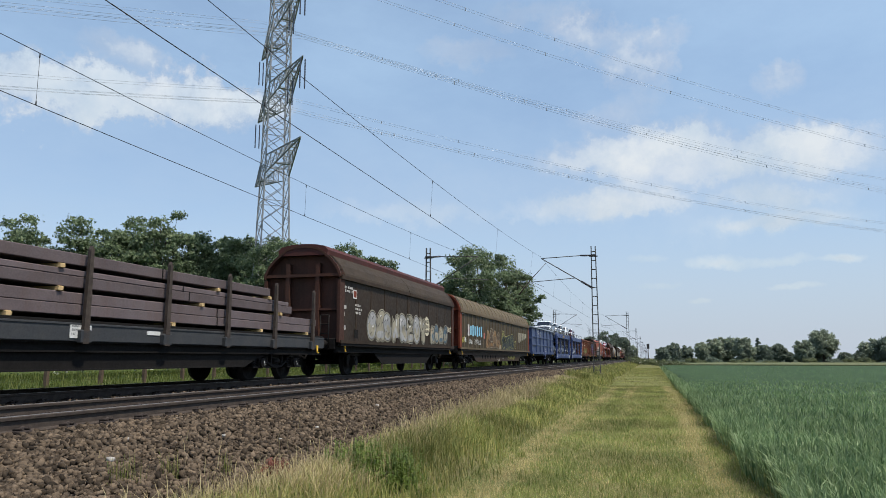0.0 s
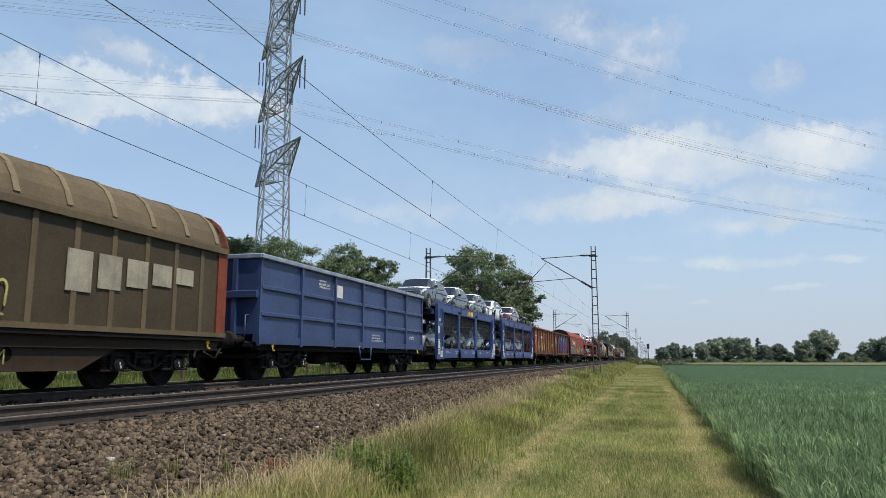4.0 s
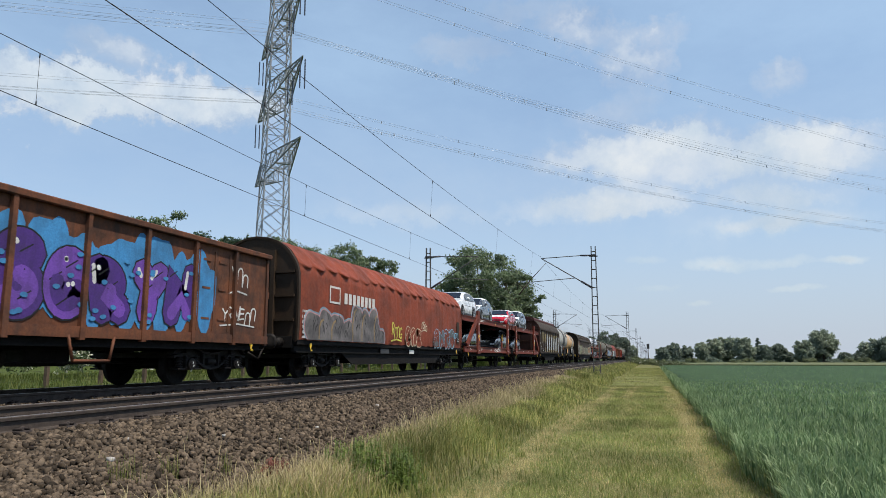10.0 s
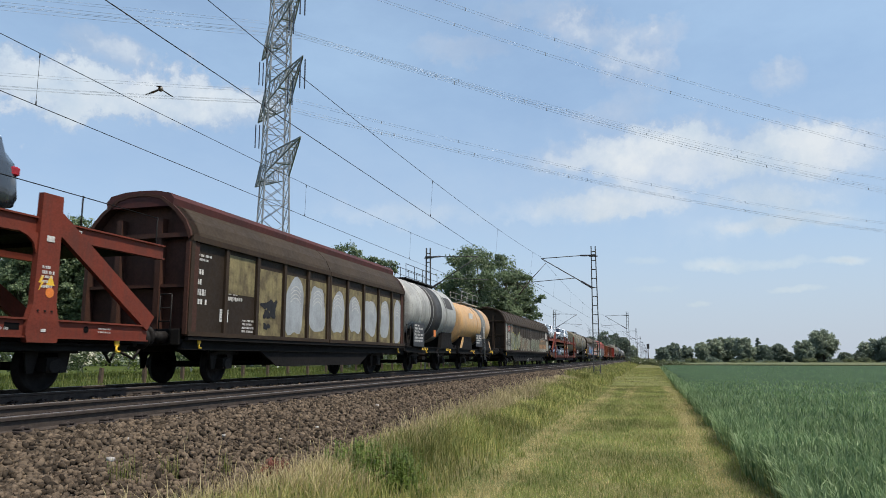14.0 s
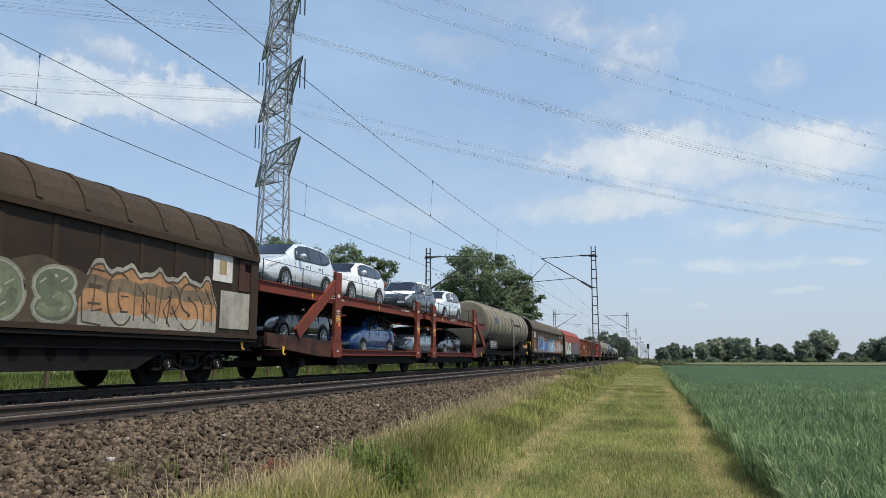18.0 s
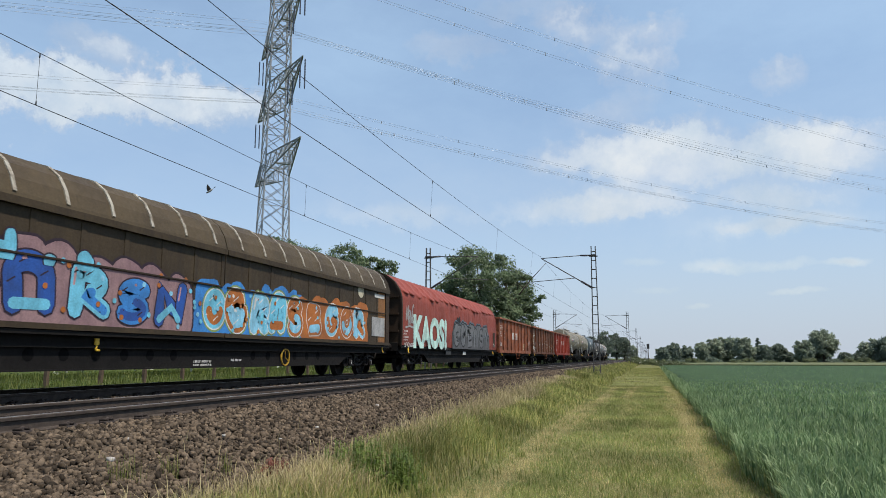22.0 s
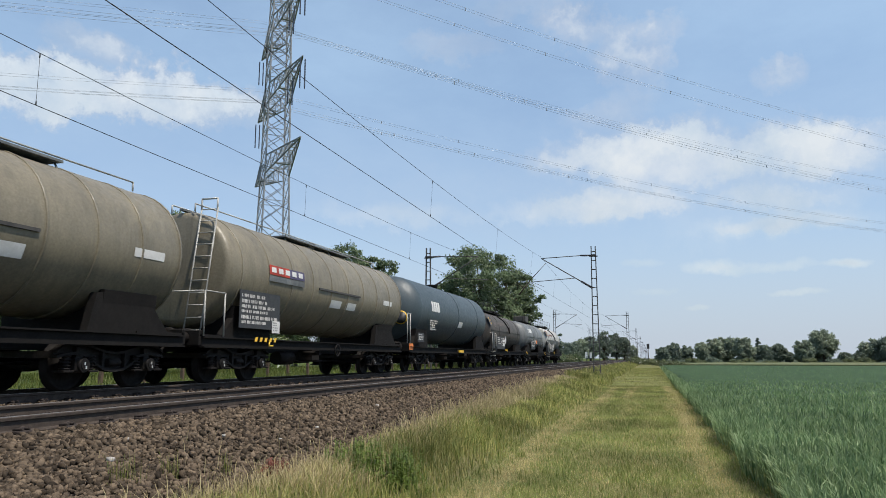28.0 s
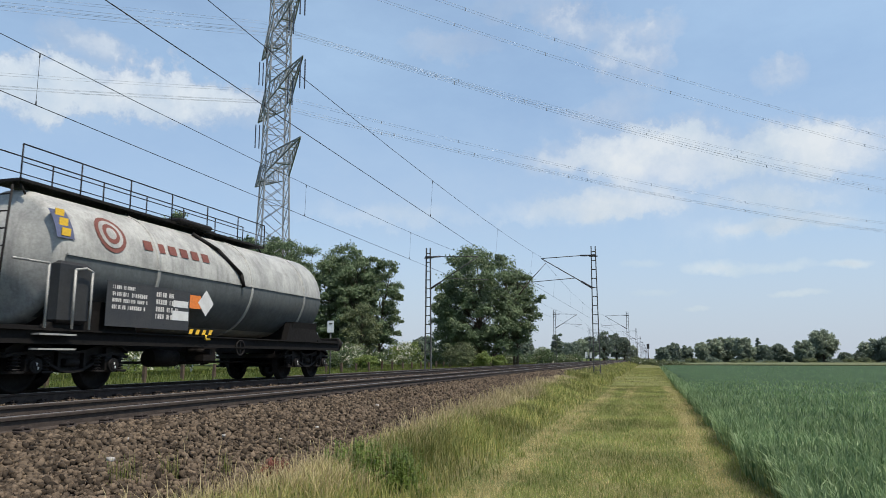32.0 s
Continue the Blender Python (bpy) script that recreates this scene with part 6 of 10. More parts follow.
    if tall:
        ring = [(0.90, 4.02), (0.92, 4.19), (0.80, 4.32), (0.42, 4.395), (0.0, 4.41)]
        part("ridge_cap", Shape().prism_y(ring + [(-x, z) for x, z in ring[::-1][1:]], -H + 0.02, H - 0.02), roofcap or m_end, root)
    else:
        part("ridge_cap", Shape().box(0, 0, 4.17, 0.50, L - 0.1, 0.07, c=0.02), roofcap or m_end, root)
    part("wall_guide_rail", Shape().box(1.40, 0, 1.03, 0.07, L - 0.2, 0.07).box(-1.40, 0, 1.03, 0.07, L - 0.2, 0.07), M_UNDER, root)
    underframe(root, L, 0.78, 1.02, deep=True, mat_=sill)
    buffers(root, L)
    if axles == 4:
        bogie(root, -H + 2.35), bogie(root, H - 2.35)
    else:
        single_axle(root, -H + 2.1), single_axle(root, H - 2.1)
    hooks(root, (-H + 0.6, H - 0.6))
    return root, L


# ---- open wagons ----
def open_wagon(label, y0, y1, m_panel, m_post, bays, doors=True, top_mat=None):
    root, L = wagon(label, y0, y1, "open wagon")
    H, Z0, Z1 = L / 2, 1.02, 3.26
    step = L / bays
    part("floor", Shape().box(0, 0, 1.22, 2.7, L - 0.1, 0.06), M_UNDER, root)
    for side in (-1, 1):
        for k in range(bays):
            part("side_panel", Shape().box(side * 1.37, -H + (k + 0.5) * step, (Z0 + Z1) / 2 + 0.05, 0.03, step - 0.01, Z1 - Z0 - 0.1), m_panel, root)
            if side > 0 and k in (1, bays - 2) and doors:
                s = Shape()
                for u in (0.12, 0.5, 0.88):
                    s.box(1.392, -H + (k + u) * step, 2.15, 0.025, 0.04, 1.86)
                for u in (0.3, 0.7):
                    for z in (1.5, 2.2, 2.85):
                        s.box(1.395, -H + (k + u) * step, z, 0.02, 0.30, 0.05)
                part("side_door", s, m_panel, root, "hinged steel loading door")
        for k in range(bays + 1):
            y = min(max(-H + k * step, -H + 0.06), H - 0.06)
            part("side_post", Shape().prism_x([(y - 0.06, 0.92), (y + 0.06, 0.92), (y + 0.045, Z1 - 0.05), (y - 0.045, Z1 - 0.05)], side * 1.375, side * (1.47 if 0 < k < bays else 1.43)), m_post, root)
        part("top_rail", Shape().box(side * 1.42, 0, Z1, 0.15, L + 0.06, 0.13, c=0.02), top_mat or m_post, root)
        part("side_sill", Shape().box(side * 1.40, 0, 1.06, 0.10, L, 0.20), m_post, root)
    for e in (-1, 1):
        part("end_wall", Shape().box(0, e * (H - 0.02), (Z0 + Z1) / 2, 2.74, 0.04, Z1 - Z0), m_panel, root)
        part("top_rail", Shape().box(0, e * (H - 0.01), Z1, 2.9, 0.15, 0.13, c=0.02), top_mat or m_post, root)
        for x in (-0.7, 0.7):
            part("end_post", Shape().box(x, e * (H + 0.05), 2.1, 0.12, 0.10, 2.2), m_post, root)
        part("end_rail", Shape().box(0, e * (H + 0.06), 2.25, 2.76, 0.12, 0.20, c=0.02), m_post, root)
        hd = Shape().tube([(1.2, e * (H + 0.12), 1.0), (1.2, e * (H + 0.3), 1.0), (1.2, e * (H + 0.3), 1.7), (1.2, e * (H + 0.08), 1.7)], 0.016, 6)
        part("hand_rail", hd, m_post, root)
    for y in (-0.3, 2.2):
        part("step_frame", Shape().tube([(1.44, y, 1.0), (1.46, y + 0.12, 0.55), (1.46, y + 1.0, 0.55), (1.44, y + 1.12, 1.0)], 0.028, 6), m_post, root)
        break
    underframe(root, L, 0.80, 1.0, deep=False)
    buffers(root, L)
    bogie(root, -H + 1.95), bogie(root, H - 1.95)
    hooks(root, (-H + 0.75, H - 0.75), 0.96, 1.42)
    return root, L


# ---- tarpaulin wagons ----
def tarp_wagon(label, y0, y1, m_tarp, seed):
    root, L = wagon(label, y0, y1, "tarpaulin wagon")
    H = L / 2
    hoops = 20
    per = 10
    n = hoops * per
    side = [(1.42, 1.12), (1.44, 1.35), (1.45, 1.7), (1.45, 2.1), (1.45, 2.5), (1.445, 2.75), (1.43, 2.95)]
    shoulder = [(1.43 - 0.25 * (k / 16) ** 1.9, 2.99 + 0.63 * k / 16) for k in range(17)]
    crown = [(1.09, 3.74), (0.98, 3.84), (0.86, 3.93), (0.72, 4.02), (0.40, 4.14), (0.0, 4.19)]
    half = side + shoulder + crown
    full = half + [(-x, z) for x, z in half[::-1][1:]]
    r = random.Random(int(seed * 7))
    # each bay: depth of its hanging pouch, height of its lip, and where along the bay it hangs
    bays = [(r.choice((0.5, 0.8, 1.0, 1.0, 1.15)), r.uniform(3.22, 3.38), r.uniform(0.40, 0.62)) for _ in range(hoops * 2)]
    rings = []
    for i in range(n + 1):
        y = -H + 0.12 + (L - 0.24) * i / n
        u = (i / per) % 1.0
        bay = min(i // per, hoops - 1)
        slack = math.sin(math.pi * u)
        ring = []
        for j, (x, z) in enumerate(full):
            s = 1 if j < len(half) else -1
            deep, lip, mid = bays[bay + (0 if s > 0 else hoops)]
            bell = max(0.0, 1 - abs((u - mid) / (mid if u < mid else 1 - mid)) ** 1.7)
            edge = lip + 0.16 * (1 - bell)
            if z >= edge:
                out = max(0.0, 1 - (z - edge) / 0.34)
            else:
                out = max(0.0, 1 - (edge - z) / 0.07)
            out *= 0.125 * deep * bell ** 0.6
            sag = 0.06 * slack * max(0.0, min(1.0, (z - 3.35) / 0.25)) * max(0.35, 1 - max(0.0, z - 3.9) / 0.25)
            crease = (0.030 * noise.noise((y * 1.5, z * 0.5 + seed, s * 3.0)) + 0.016 * noise.noise((y * 4.2, z * 0.45, s * 5.0 + seed)))
            crease *= 0.55 if z < 3.2 else 0.8
            pleat = -0.014 * math.exp(-((u if u < 0.5 else 1 - u) / 0.07) ** 2) if z < 3.3 else 0.0
            ring.append((x + s * (out + crease + pleat if abs(x) > 0.5 else 0), y, z - sag - 0.35 * out + (0.012 * math.sin(i * 0.7) if z < 1.2 else 0)))
        rings.append(ring)
    sh = Shape().ring_loft(rings, closed=False, caps=False)
    part("tarpaulin", sh, m_tarp, root, "creased tarpaulin cover sagging in pouches between roof hoops")
    for e in (-1, 1):
        y = e * (H - 0.06)
        part("end_wall", Shape().prism_y([(x * 0.95, z * 0.985) for x, z in full], y - 0.05, y - e * 0.0), M_BROWN, root, "brown steel end wall")
        arch = Shape().ring_loft([[(a, e * (H - 0.09), b), (a, e * (H + 0.03), b), (a * 0.955, e * (H + 0.03), b - 0.06), (a * 0.955, e * (H - 0.09), b - 0.06)] for a, b in full], smooth=False)
        part("end_hoop", arch, M_BROWN if e < 0 else m_tarp, root)
        for x in (-0.6, 0.6):
            part("end_post", Shape().box(x, e * (H + 0.04), 2.45, 0.12, 0.12, 2.6), M_BROWN, root)
        for z in (1.7, 2.4, 3.1):
            part("end_rail", Shape().box(0, e * (H + 0.02), z, 2.6, 0.08, 0.07), M_BROWN, root)
    part("floor_frame", Shape().box(0, 0, 1.06, 2.8, L - 0.1, 0.14), M_UNDER, root)
    underframe(root, L, 0.76, 1.0)
    buffers(root, L)
    bogie(root, -H + 2.3), bogie(root, H - 2.3)
    hooks(root, (-H + 0.9, H - 0.9), 0.98, 1.40)
    plate(root, 1.36, -2.0, 0.86, 0.9, 0.18, M_PANEL, "data_board")
    plate(root, 1.36, 1.2, 0.86, 0.6, 0.16, M_PLAQUE, "data_board")
    return root, L


# ---- tank wagons ----
def ladder(root, x, y, z0, z1, w=0.4, lean=0.0, m=None, along=True):
    s = Shape()
    for d in (-w / 2, w / 2):
        a = (x, y + d, z0) if along else (x + d, y, z0)
        b = (x - lean, y + d, z1) if along else (x + d, y + lean, z1)
        s.rod(a, b, 0.02, 6)
    k = 0
    z = z0 + 0.15
    while z < z1:
        u = (z - z0) / (z1 - z0)
        if along:
            s.rod((x - lean * u, y - w / 2, z), (x - lean * u, y + w / 2, z), 0.014, 6)
        else:
            s.rod((x - w / 2, y + lean * u, z), (x + w / 2, y + lean * u, z), 0.014, 6)
        z += 0.3
    part("ladder", s, m or M_GEAR, root)


def handrail(root, pts, m=None, r=0.016, name="hand_rail"):
    return part(name, Shape().tube(pts, r, 6), m or M_GEAR, root)


def tank(label, y0, y1, r, zc, m_tank, ends=(0.55, 0.55), dome=0.42, bands=(), band_mat=None, band_w=0.05, axles=4, platform=None, m_plat=None, rails=True):
    """A tank wagon; bands are places along the barrel as shares of its length."""
    root, L = wagon(label, y0, y1, "tank wagon")
    H = L / 2
    a, b = -H + ends[0], H - ends[1]
    if dome > 0.6:
        half = [(dome * (1 - math.cos(math.pi / 2 * k / 9)), r * math.sin(math.pi / 2 * k / 9) if k else 0.02) for k in range(10)]
    else:
        # shallow dished end with a tight knuckle
        kn = min(0.22, dome * 0.7)
        half = [((dome - kn) * (u ** 2), max(0.02, (r - kn) * u)) for u in (0, 0.25, 0.5, 0.75, 1.0)]
        half += [(dome - kn + kn * (1 - math.cos(v)), r - kn + kn * math.sin(v)) for v in (0.3, 0.7, 1.1, math.pi / 2)]
    prof = [(a + p, q) for p, q in half] + [(b - p, q) for p, q in half[::-1]]
    barrel = part("tank_barrel", Shape().lathe(prof, 40, "y", (0, 0, zc)), m_tank, root)
    for u in bands:
        y = a + (b - a) * u
        part("tank_band", Shape().lathe([(y - band_w / 2, r), (y - band_w / 2, r + 0.022), (y + band_w / 2, r + 0.022), (y + band_w / 2, r)], 40, "y", (0, 0, zc), caps=False), band_mat or m_tank, root)
    for e, y in ((-1, a + 1.4), (1, b - 1.4)):
        s = Shape()
        s.prism_y([(-1.15, 1.05), (1.15, 1.05), (1.25, zc - r * 0.62), (-1.25, zc - r * 0.62)], y - 0.75, y + 0.75)
        part("tank_saddle", s, M_UNDER, root)
        s = Shape()
        s.prism_x([(y - e * 1.1, 1.08), (y + e * 1.25, 1.08), (y + e * 0.5, zc - r * 0.66), (y - e * 0.9, zc - r * 0.66)], 1.05, 1.22)
        part("saddle_skirt", s, M_UNDER, root)
    part("valve_box", Shape().box(0.5, 0.1, 0.75, 0.5, 0.5, 0.5, c=0.04).rod((0.6, -0.5, 0.75), (1.2, -0.5, 0.75), 0.07, 8), M_GEAR, root)
    part("hand_wheel", Shape().disc_x(1.30, 1.33, 0.55, 0.85, 0.2, 16, 0.165).rod((1.2, 0.55, 0.85), (1.33, 0.55, 0.85), 0.025, 6).beam((1.315, 0.38, 0.85), (1.315, 0.72, 0.85), 0.02).beam((1.315, 0.55, 0.68), (1.315, 0.55, 1.02), 0.02), M_GEAR, root)
    underframe(root, L, 0.84, 1.1, deep=False)
    part("frame_plate", Shape().box(0, -H + 0.8, 1.12, 2.5, 1.5, 0.05).box(0, H - 0.8, 1.12, 2.5, 1.5, 0.05), M_UNDER, root)
    buffers(root, L)
    if axles == 4:
        bogie(root, -H + 1.95), bogie(root, H - 1.95)
    else:
        single_axle(root, -H + 1.9), single_axle(root, H - 1.9)
    m_plat = m_plat or M_GEAR
    top = zc + r
    if platform:
        p0, p1 = platform
        deck = part("walkway", Shape().box(0.05, (p0 + p1) / 2, top + 0.1, 0.75, p1 - p0, 0.05), m_plat, root)
        for y in np.linspace(p0 + 0.1, p1 - 0.1, 4):
            part("walkway_stay", Shape().rod((0.3, y, top + 0.08), (0.45, y, top - 0.16), 0.02, 6), m_plat, root)
        if rails:
            for x in (-0.3, 0.42):
                posts = np.linspace(p0, p1, max(3, int((p1 - p0) / 1.25) + 1))
                for y in posts:
                    part("rail_post", Shape().rod((x, y, top + 0.1), (x, y, top + 0.75), 0.015, 6), m_plat, root)
                handrail(root, [(x, p0, top + 0.75), (x, p1, top + 0.75)], m_plat, 0.015)
                handrail(root, [(x, p0, top + 0.42), (x, p1, top + 0.42)], m_plat, 0.012)
    part("manhole", Shape().lathe([(top - 0.1, 0.3), (top + 0.12, 0.3), (top + 0.14, 0.34), (top + 0.18, 0.34), (top + 0.2, 0.25), (top + 0.2, 0.0)], 16, "z", (0, 0.6 if platform else 0.0, 0)), m_plat, root)
    return root, L, a, b


def on_barrel(r, zc, deg):
    """x and z on the barrel, deg above its waist, on the near side."""
    return (r + 0.012) * math.cos(radians(deg)), zc + (r + 0.012) * math.sin(radians(deg))


def barrel_patch(root, r, zc, y0, y1, d0, d1, material, name="painted_patch", lift=0.008, label=""):
    """A painted field that follows the barrel from d0 to d1 degrees above its waist."""
    n = max(3, int(abs(d1 - d0) / 7))
    rings = []
    for y in (y0, y1):
        rings.append([((r + lift) * math.cos(radians(d0 + (d1 - d0) * k / n)), y, zc + (r + lift) * math.sin(radians(d0 + (d1 - d0) * k / n))) for k in range(n + 1)])
    return part(name, Shape().ring_loft(rings, closed=False, caps=False), material, root, label)


def hazard(root, x, y, z, w=0.9):
    """Yellow and black striped bar with a hook below."""
    s = Shape()
    k = 0
    n = int(w / 0.12)
    for k in range(n):
        if k % 2 == 0:
            s.add([(x, y + k * 0.12, z), (x, y + k * 0.12 + 0.12, z), (x, y + k * 0.12 + 0.17, z + 0.11), (x, y + k * 0.12 + 0.05, z + 0.11)], [(0, 1, 2, 3)])
    part("hazard_stripes", s, M_YELLOW, root, "yellow and black hazard stripes")
    part("tow_hook", Shape().tube([(x + 0.02, y + w * 0.65, z), (x + 0.03, y + w * 0.62, z - 0.1), (x + 0.03, y + w * 0.8, z - 0.1)], 0.022, 6), M_YELLOW, root)


# ---- flat wagon with steel billets ----
def flat_wagon():
    y0, y1 = 0.6, 20.3
    root, L = wagon("dark flat wagon with upright stanchions under a steel load", y0, y1, "flat wagon")
    H, c = L / 2, (y0 + y1) / 2
    part("deck", Shape().box(0, 0, 1.24, 2.75, L - 0.1, 0.06), M_UNDER, root)
    for e in (-1, 1):
        part("side_beam", Shape().box(e * 1.34, 0, 1.06, 0.08, L, 0.34, c=0.015).box(e * 1.37, 0, 1.2, 0.05, L, 0.03), M_PANEL, root)
        for k in range(9):
            y = -H + 0.9 + k * 2.24
            s = Shape()
            s.prism_x([(y - 0.07, 0.85), (y + 0.07, 0.85), (y + 0.06, 1.5), (y + 0.04, 2.55), (y + 0.0, 2.62), (y - 0.04, 2.55), (y - 0.06, 1.5)], e * 1.40, e * 1.47)
            part("stanchion", s, M_RAIL, root, "rusty folding stanchion")
            part("stanchion_socket", Shape().box(e * 1.42, y, 0.98, 0.1, 0.26, 0.24, c=0.02), M_PANEL, root)
    underframe(root, L, 0.70, 0.9, deep=True)
    buffers(root, L)
    bogie(root, -H + 2.4), bogie(root, H - 2.4)
    bars(root, 1.385, -3.9, 1.18, 2.1, 0.2, 2, 1)
    plate(root, 1.39, -0.05, 1.08, 0.5, 0.26, M_PLAQUE)
    plate(root, 1.39, 1.9, 1.10, 0.4, 0.08, M_PLAQUE)
    for y, m in ((1.0, M_PLAQUE), (1.7, M_PLAQUE), (2.05, M_PLAQUE)):
        plate(root, 1.2, y, 0.72, 0.10, 0.10, m)
    hooks(root, (H - 0.5,), 0.92, 1.40)
    # the load: stacked billets on timber
    def load(x, ya, yb, z, w, h):
        ob = new("steel_billet", None)
        ob.location = (FAR, 0, RAIL)
        tagged(ob, "long grey-brown rolled steel billet stacked on a flat wagon", "steel billet", "stacked steel billets")
        part("billet", Shape().box(x, 0, z + h / 2, w, yb - ya, h, c=0.012), M_BILLET, ob)
        for yy in (-(yb - ya) * 0.27, (yb - ya) * 0.22):
            part("strapping", Shape().box(x, yy, z + h / 2, w + 0.012, 0.03, h + 0.012), M_UNDER, ob)
        MOVERS.append((ob, (ya + yb) / 2))

    def wood(y, z, w=2.5):
        ob = new("dunnage_timber", None)
        ob.location = (FAR, 0, RAIL)
        tagged(ob, "pale wooden packing timber between steel billets", "timber", "packing timbers")
        part("timber", Shape().box(0, 0, z, w, 0.11, 0.08, c=0.008), M_WOOD, ob)
        MOVERS.append((ob, y))
    for y in (3.0, 8.9, 13.0, 16.6, 19.2):
        wood(y, 1.31, 2.74)
        if y < 18:
            wood(y + 1.0, 1.80, 2.74)
    for y in (4.0, 10.2, 14.9, 17.3):
        wood(y - 0.3, 2.2, 2.74)
    for k in range(8):
        x = -1.17 + k * 0.335
        load(x, 1.5, 19.85 - (k % 2) * 0.1, 1.35, 0.31, 0.20)
        load(x, 1.3, 19.95 - (k % 3) * 0.15, 1.555, 0.31, 0.20)
        load(x, 1.4, 18.15 + (k % 2) * 0.1, 1.845, 0.31, 0.20)
        load(x, 1.1, 17.95 + (k % 3) * 0.1, 2.05, 0.31, 0.11)
        load(x, 1.2, 16.9 + (k % 2) * 0.12, 2.245, 0.31, 0.21)


flat_wagon()

# ---- covered, open and tarpaulin wagons in train order ----
S = 1.374
M_ENDBR = mat("brown_red_end", (0.075, 0.034, 0.024), (0.045, 0.026, 0.02), rough=0.65, s1=1.2, s2=24, streak=0.5)
M_RIM = mat("worn_pale_blue_rim", (0.25, 0.29, 0.34), (0.12, 0.15, 0.22), rough=0.6, s1=3, s2=25)
M_BATTEN = mat("pale_roof_batten", (0.20, 0.16, 0.10), (0.14, 0.11, 0.07), rough=0.65, s1=2, s2=30)
P_GREYD = paint("dull_grey", (0.16, 0.165, 0.17))
P_FADEC = paint("faded_cream", (0.34, 0.31, 0.23))
P_NIGHT = paint("blue_black", (0.022, 0.030, 0.036))
M_RIDGE = mat("dark_red_ridge", (0.085, 0.03, 0.026), (0.05, 0.026, 0.024), rough=0.6, s1=1.0, s2=24)
SR = 1.386           # paint over shallow ribs
r_, L_ = covered("short brown covered wagon with faded silver graffiti", 21.35, 35.45, M_BROWNDOOR, M_BROWN, M_BROWNROOF, M_ENDBR, 5, 2, roofcap=M_RIDGE, tall=True, proud=0.013)
bars(r_, SR, -6.9, 3.0, 1.0, 0.25, 2, 2), bars(r_, SR, -6.9, 2.35, 0.5, 0.9, 4, 3), bars(r_, SR, -5.7, 2.45, 0.7, 0.4, 3, 4)
plate(r_, SR, -5.75, 2.78, 0.32, 0.3, M_PLAQUE), plate(r_, SR + 0.004, -5.75, 2.78, 0.24, 0.22, M_ENDRED)
graffiti(r_, SR, -4.7, 1.18, 7.0, 1.35, 8, (P_SILVER, P_FADEC), P_BLACK, P_WHITE, 11, halo=P_FADEC, fat=1.1)
graffiti(r_, SR, 3.0, 1.26, 2.8, 1.0, 4, (P_FADEC, P_STEEL), P_BLACK, P_PEACH, 12, halo=P_FADEC)
s = Shape()
flat(s, SR + 0.002, blob(2.5, 2.02, 0.85, 0.85, 5, rough=0.05, k=2.0))
tagged(part("spray_paint", s, P_CREAM, r_), kind="stuff")
for k_, w_ in enumerate(("WASTE", "YOUR", "BRAIN!")):
    words(r_, SR + 0.006, 2.2, 2.16 - k_ * 0.22, w_, 0.2, P_BLACK, 0.006)
scrawl(r_, SR + 0.004, 5.7, 1.9, 0.9, 0.25, P_CREAM, 3)
plate(r_, SR, -5.6, 1.42, 0.35, 0.3, M_UNDER)

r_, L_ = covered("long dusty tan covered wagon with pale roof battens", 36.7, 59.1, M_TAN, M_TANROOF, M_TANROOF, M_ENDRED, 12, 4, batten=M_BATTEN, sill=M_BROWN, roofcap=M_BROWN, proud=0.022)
ST = 1.396
P_BROWNISH = paint("brown_smear", (0.10, 0.068, 0.04))
for k_ in range(7):
    plate(r_, ST, -9.25 + k_ * 0.52, 2.15, 0.34, 0.62 - 0.1 * (k_ % 2), P_SKY if k_ else M_MARK, "faded_lettering")
plate(r_, ST, -5.35, 1.95, 0.3, 0.35, paint("brick", (0.45, 0.14, 0.1)), "faded_lettering")
graffiti(r_, ST, -4.9, 1.14, 4.0, 1.4, 4, (paint("gold_brown", (0.24, 0.125, 0.04)), paint("umber_stain", (0.10, 0.062, 0.033))), P_FADEC, P_FADEC, 27, halo=P_BROWNISH, fat=0.8)
graffiti(r_, ST, -1.3, 1.12, 1.0, 0.4, 3, (P_FADEC,), P_RUSTY, None, 23)
mass(r_, ST, [(0.5, 1.3, 0.95), (1.5, 1.2, 1.0), (2.5, 1.2, 1.05), (3.5, 1.2, 0.95)], ((0.035, P_OLIVEY), (0.0, P_NIGHT)), 1.13, 220)
graffiti(r_, ST + 0.008, -0.1, 1.13, 4.4, 1.25, 4, (P_NIGHT,), P_OLIVEY, None, 22, fat=1.25)
scrawl(r_, ST + 0.016, -0.1, 2.0, 0.8, 0.5, P_OLIVEY, 24, 3, 0.025), scrawl(r_, ST + 0.012, 4.6, 1.3, 0.5, 0.5, P_OLIVEY, 25, 2, 0.025)
for k_ in range(5):
    plate(r_, ST, 6.6 + k_ * 0.75, 2.15 + 0.05 * k_, 0.6, 0.75 - 0.1 * k_, P_FADEC, "faded_lettering")
bars(r_, ST, -11.0, 3.0, 0.7, 0.08, 1, 5), scrawl(r_, ST, -10.9, 1.4, 1.0, 0.35, P_YELLOW, 6), scrawl(r_, ST, -9.2, 1.35, 0.8, 0.35, P_WHITE, 7), scrawl(r_, ST, -7.9, 1.35, 1.6, 0.35, P_WHITE, 8)
plate(r_, ST, -10.0, 1.62, 0.3, 0.25, M_PLAQUE)
words(r_, 1.278, 2.6, 0.5, "2015 SIMSALABIM", 0.36, P_OLIVEY, -0.004)

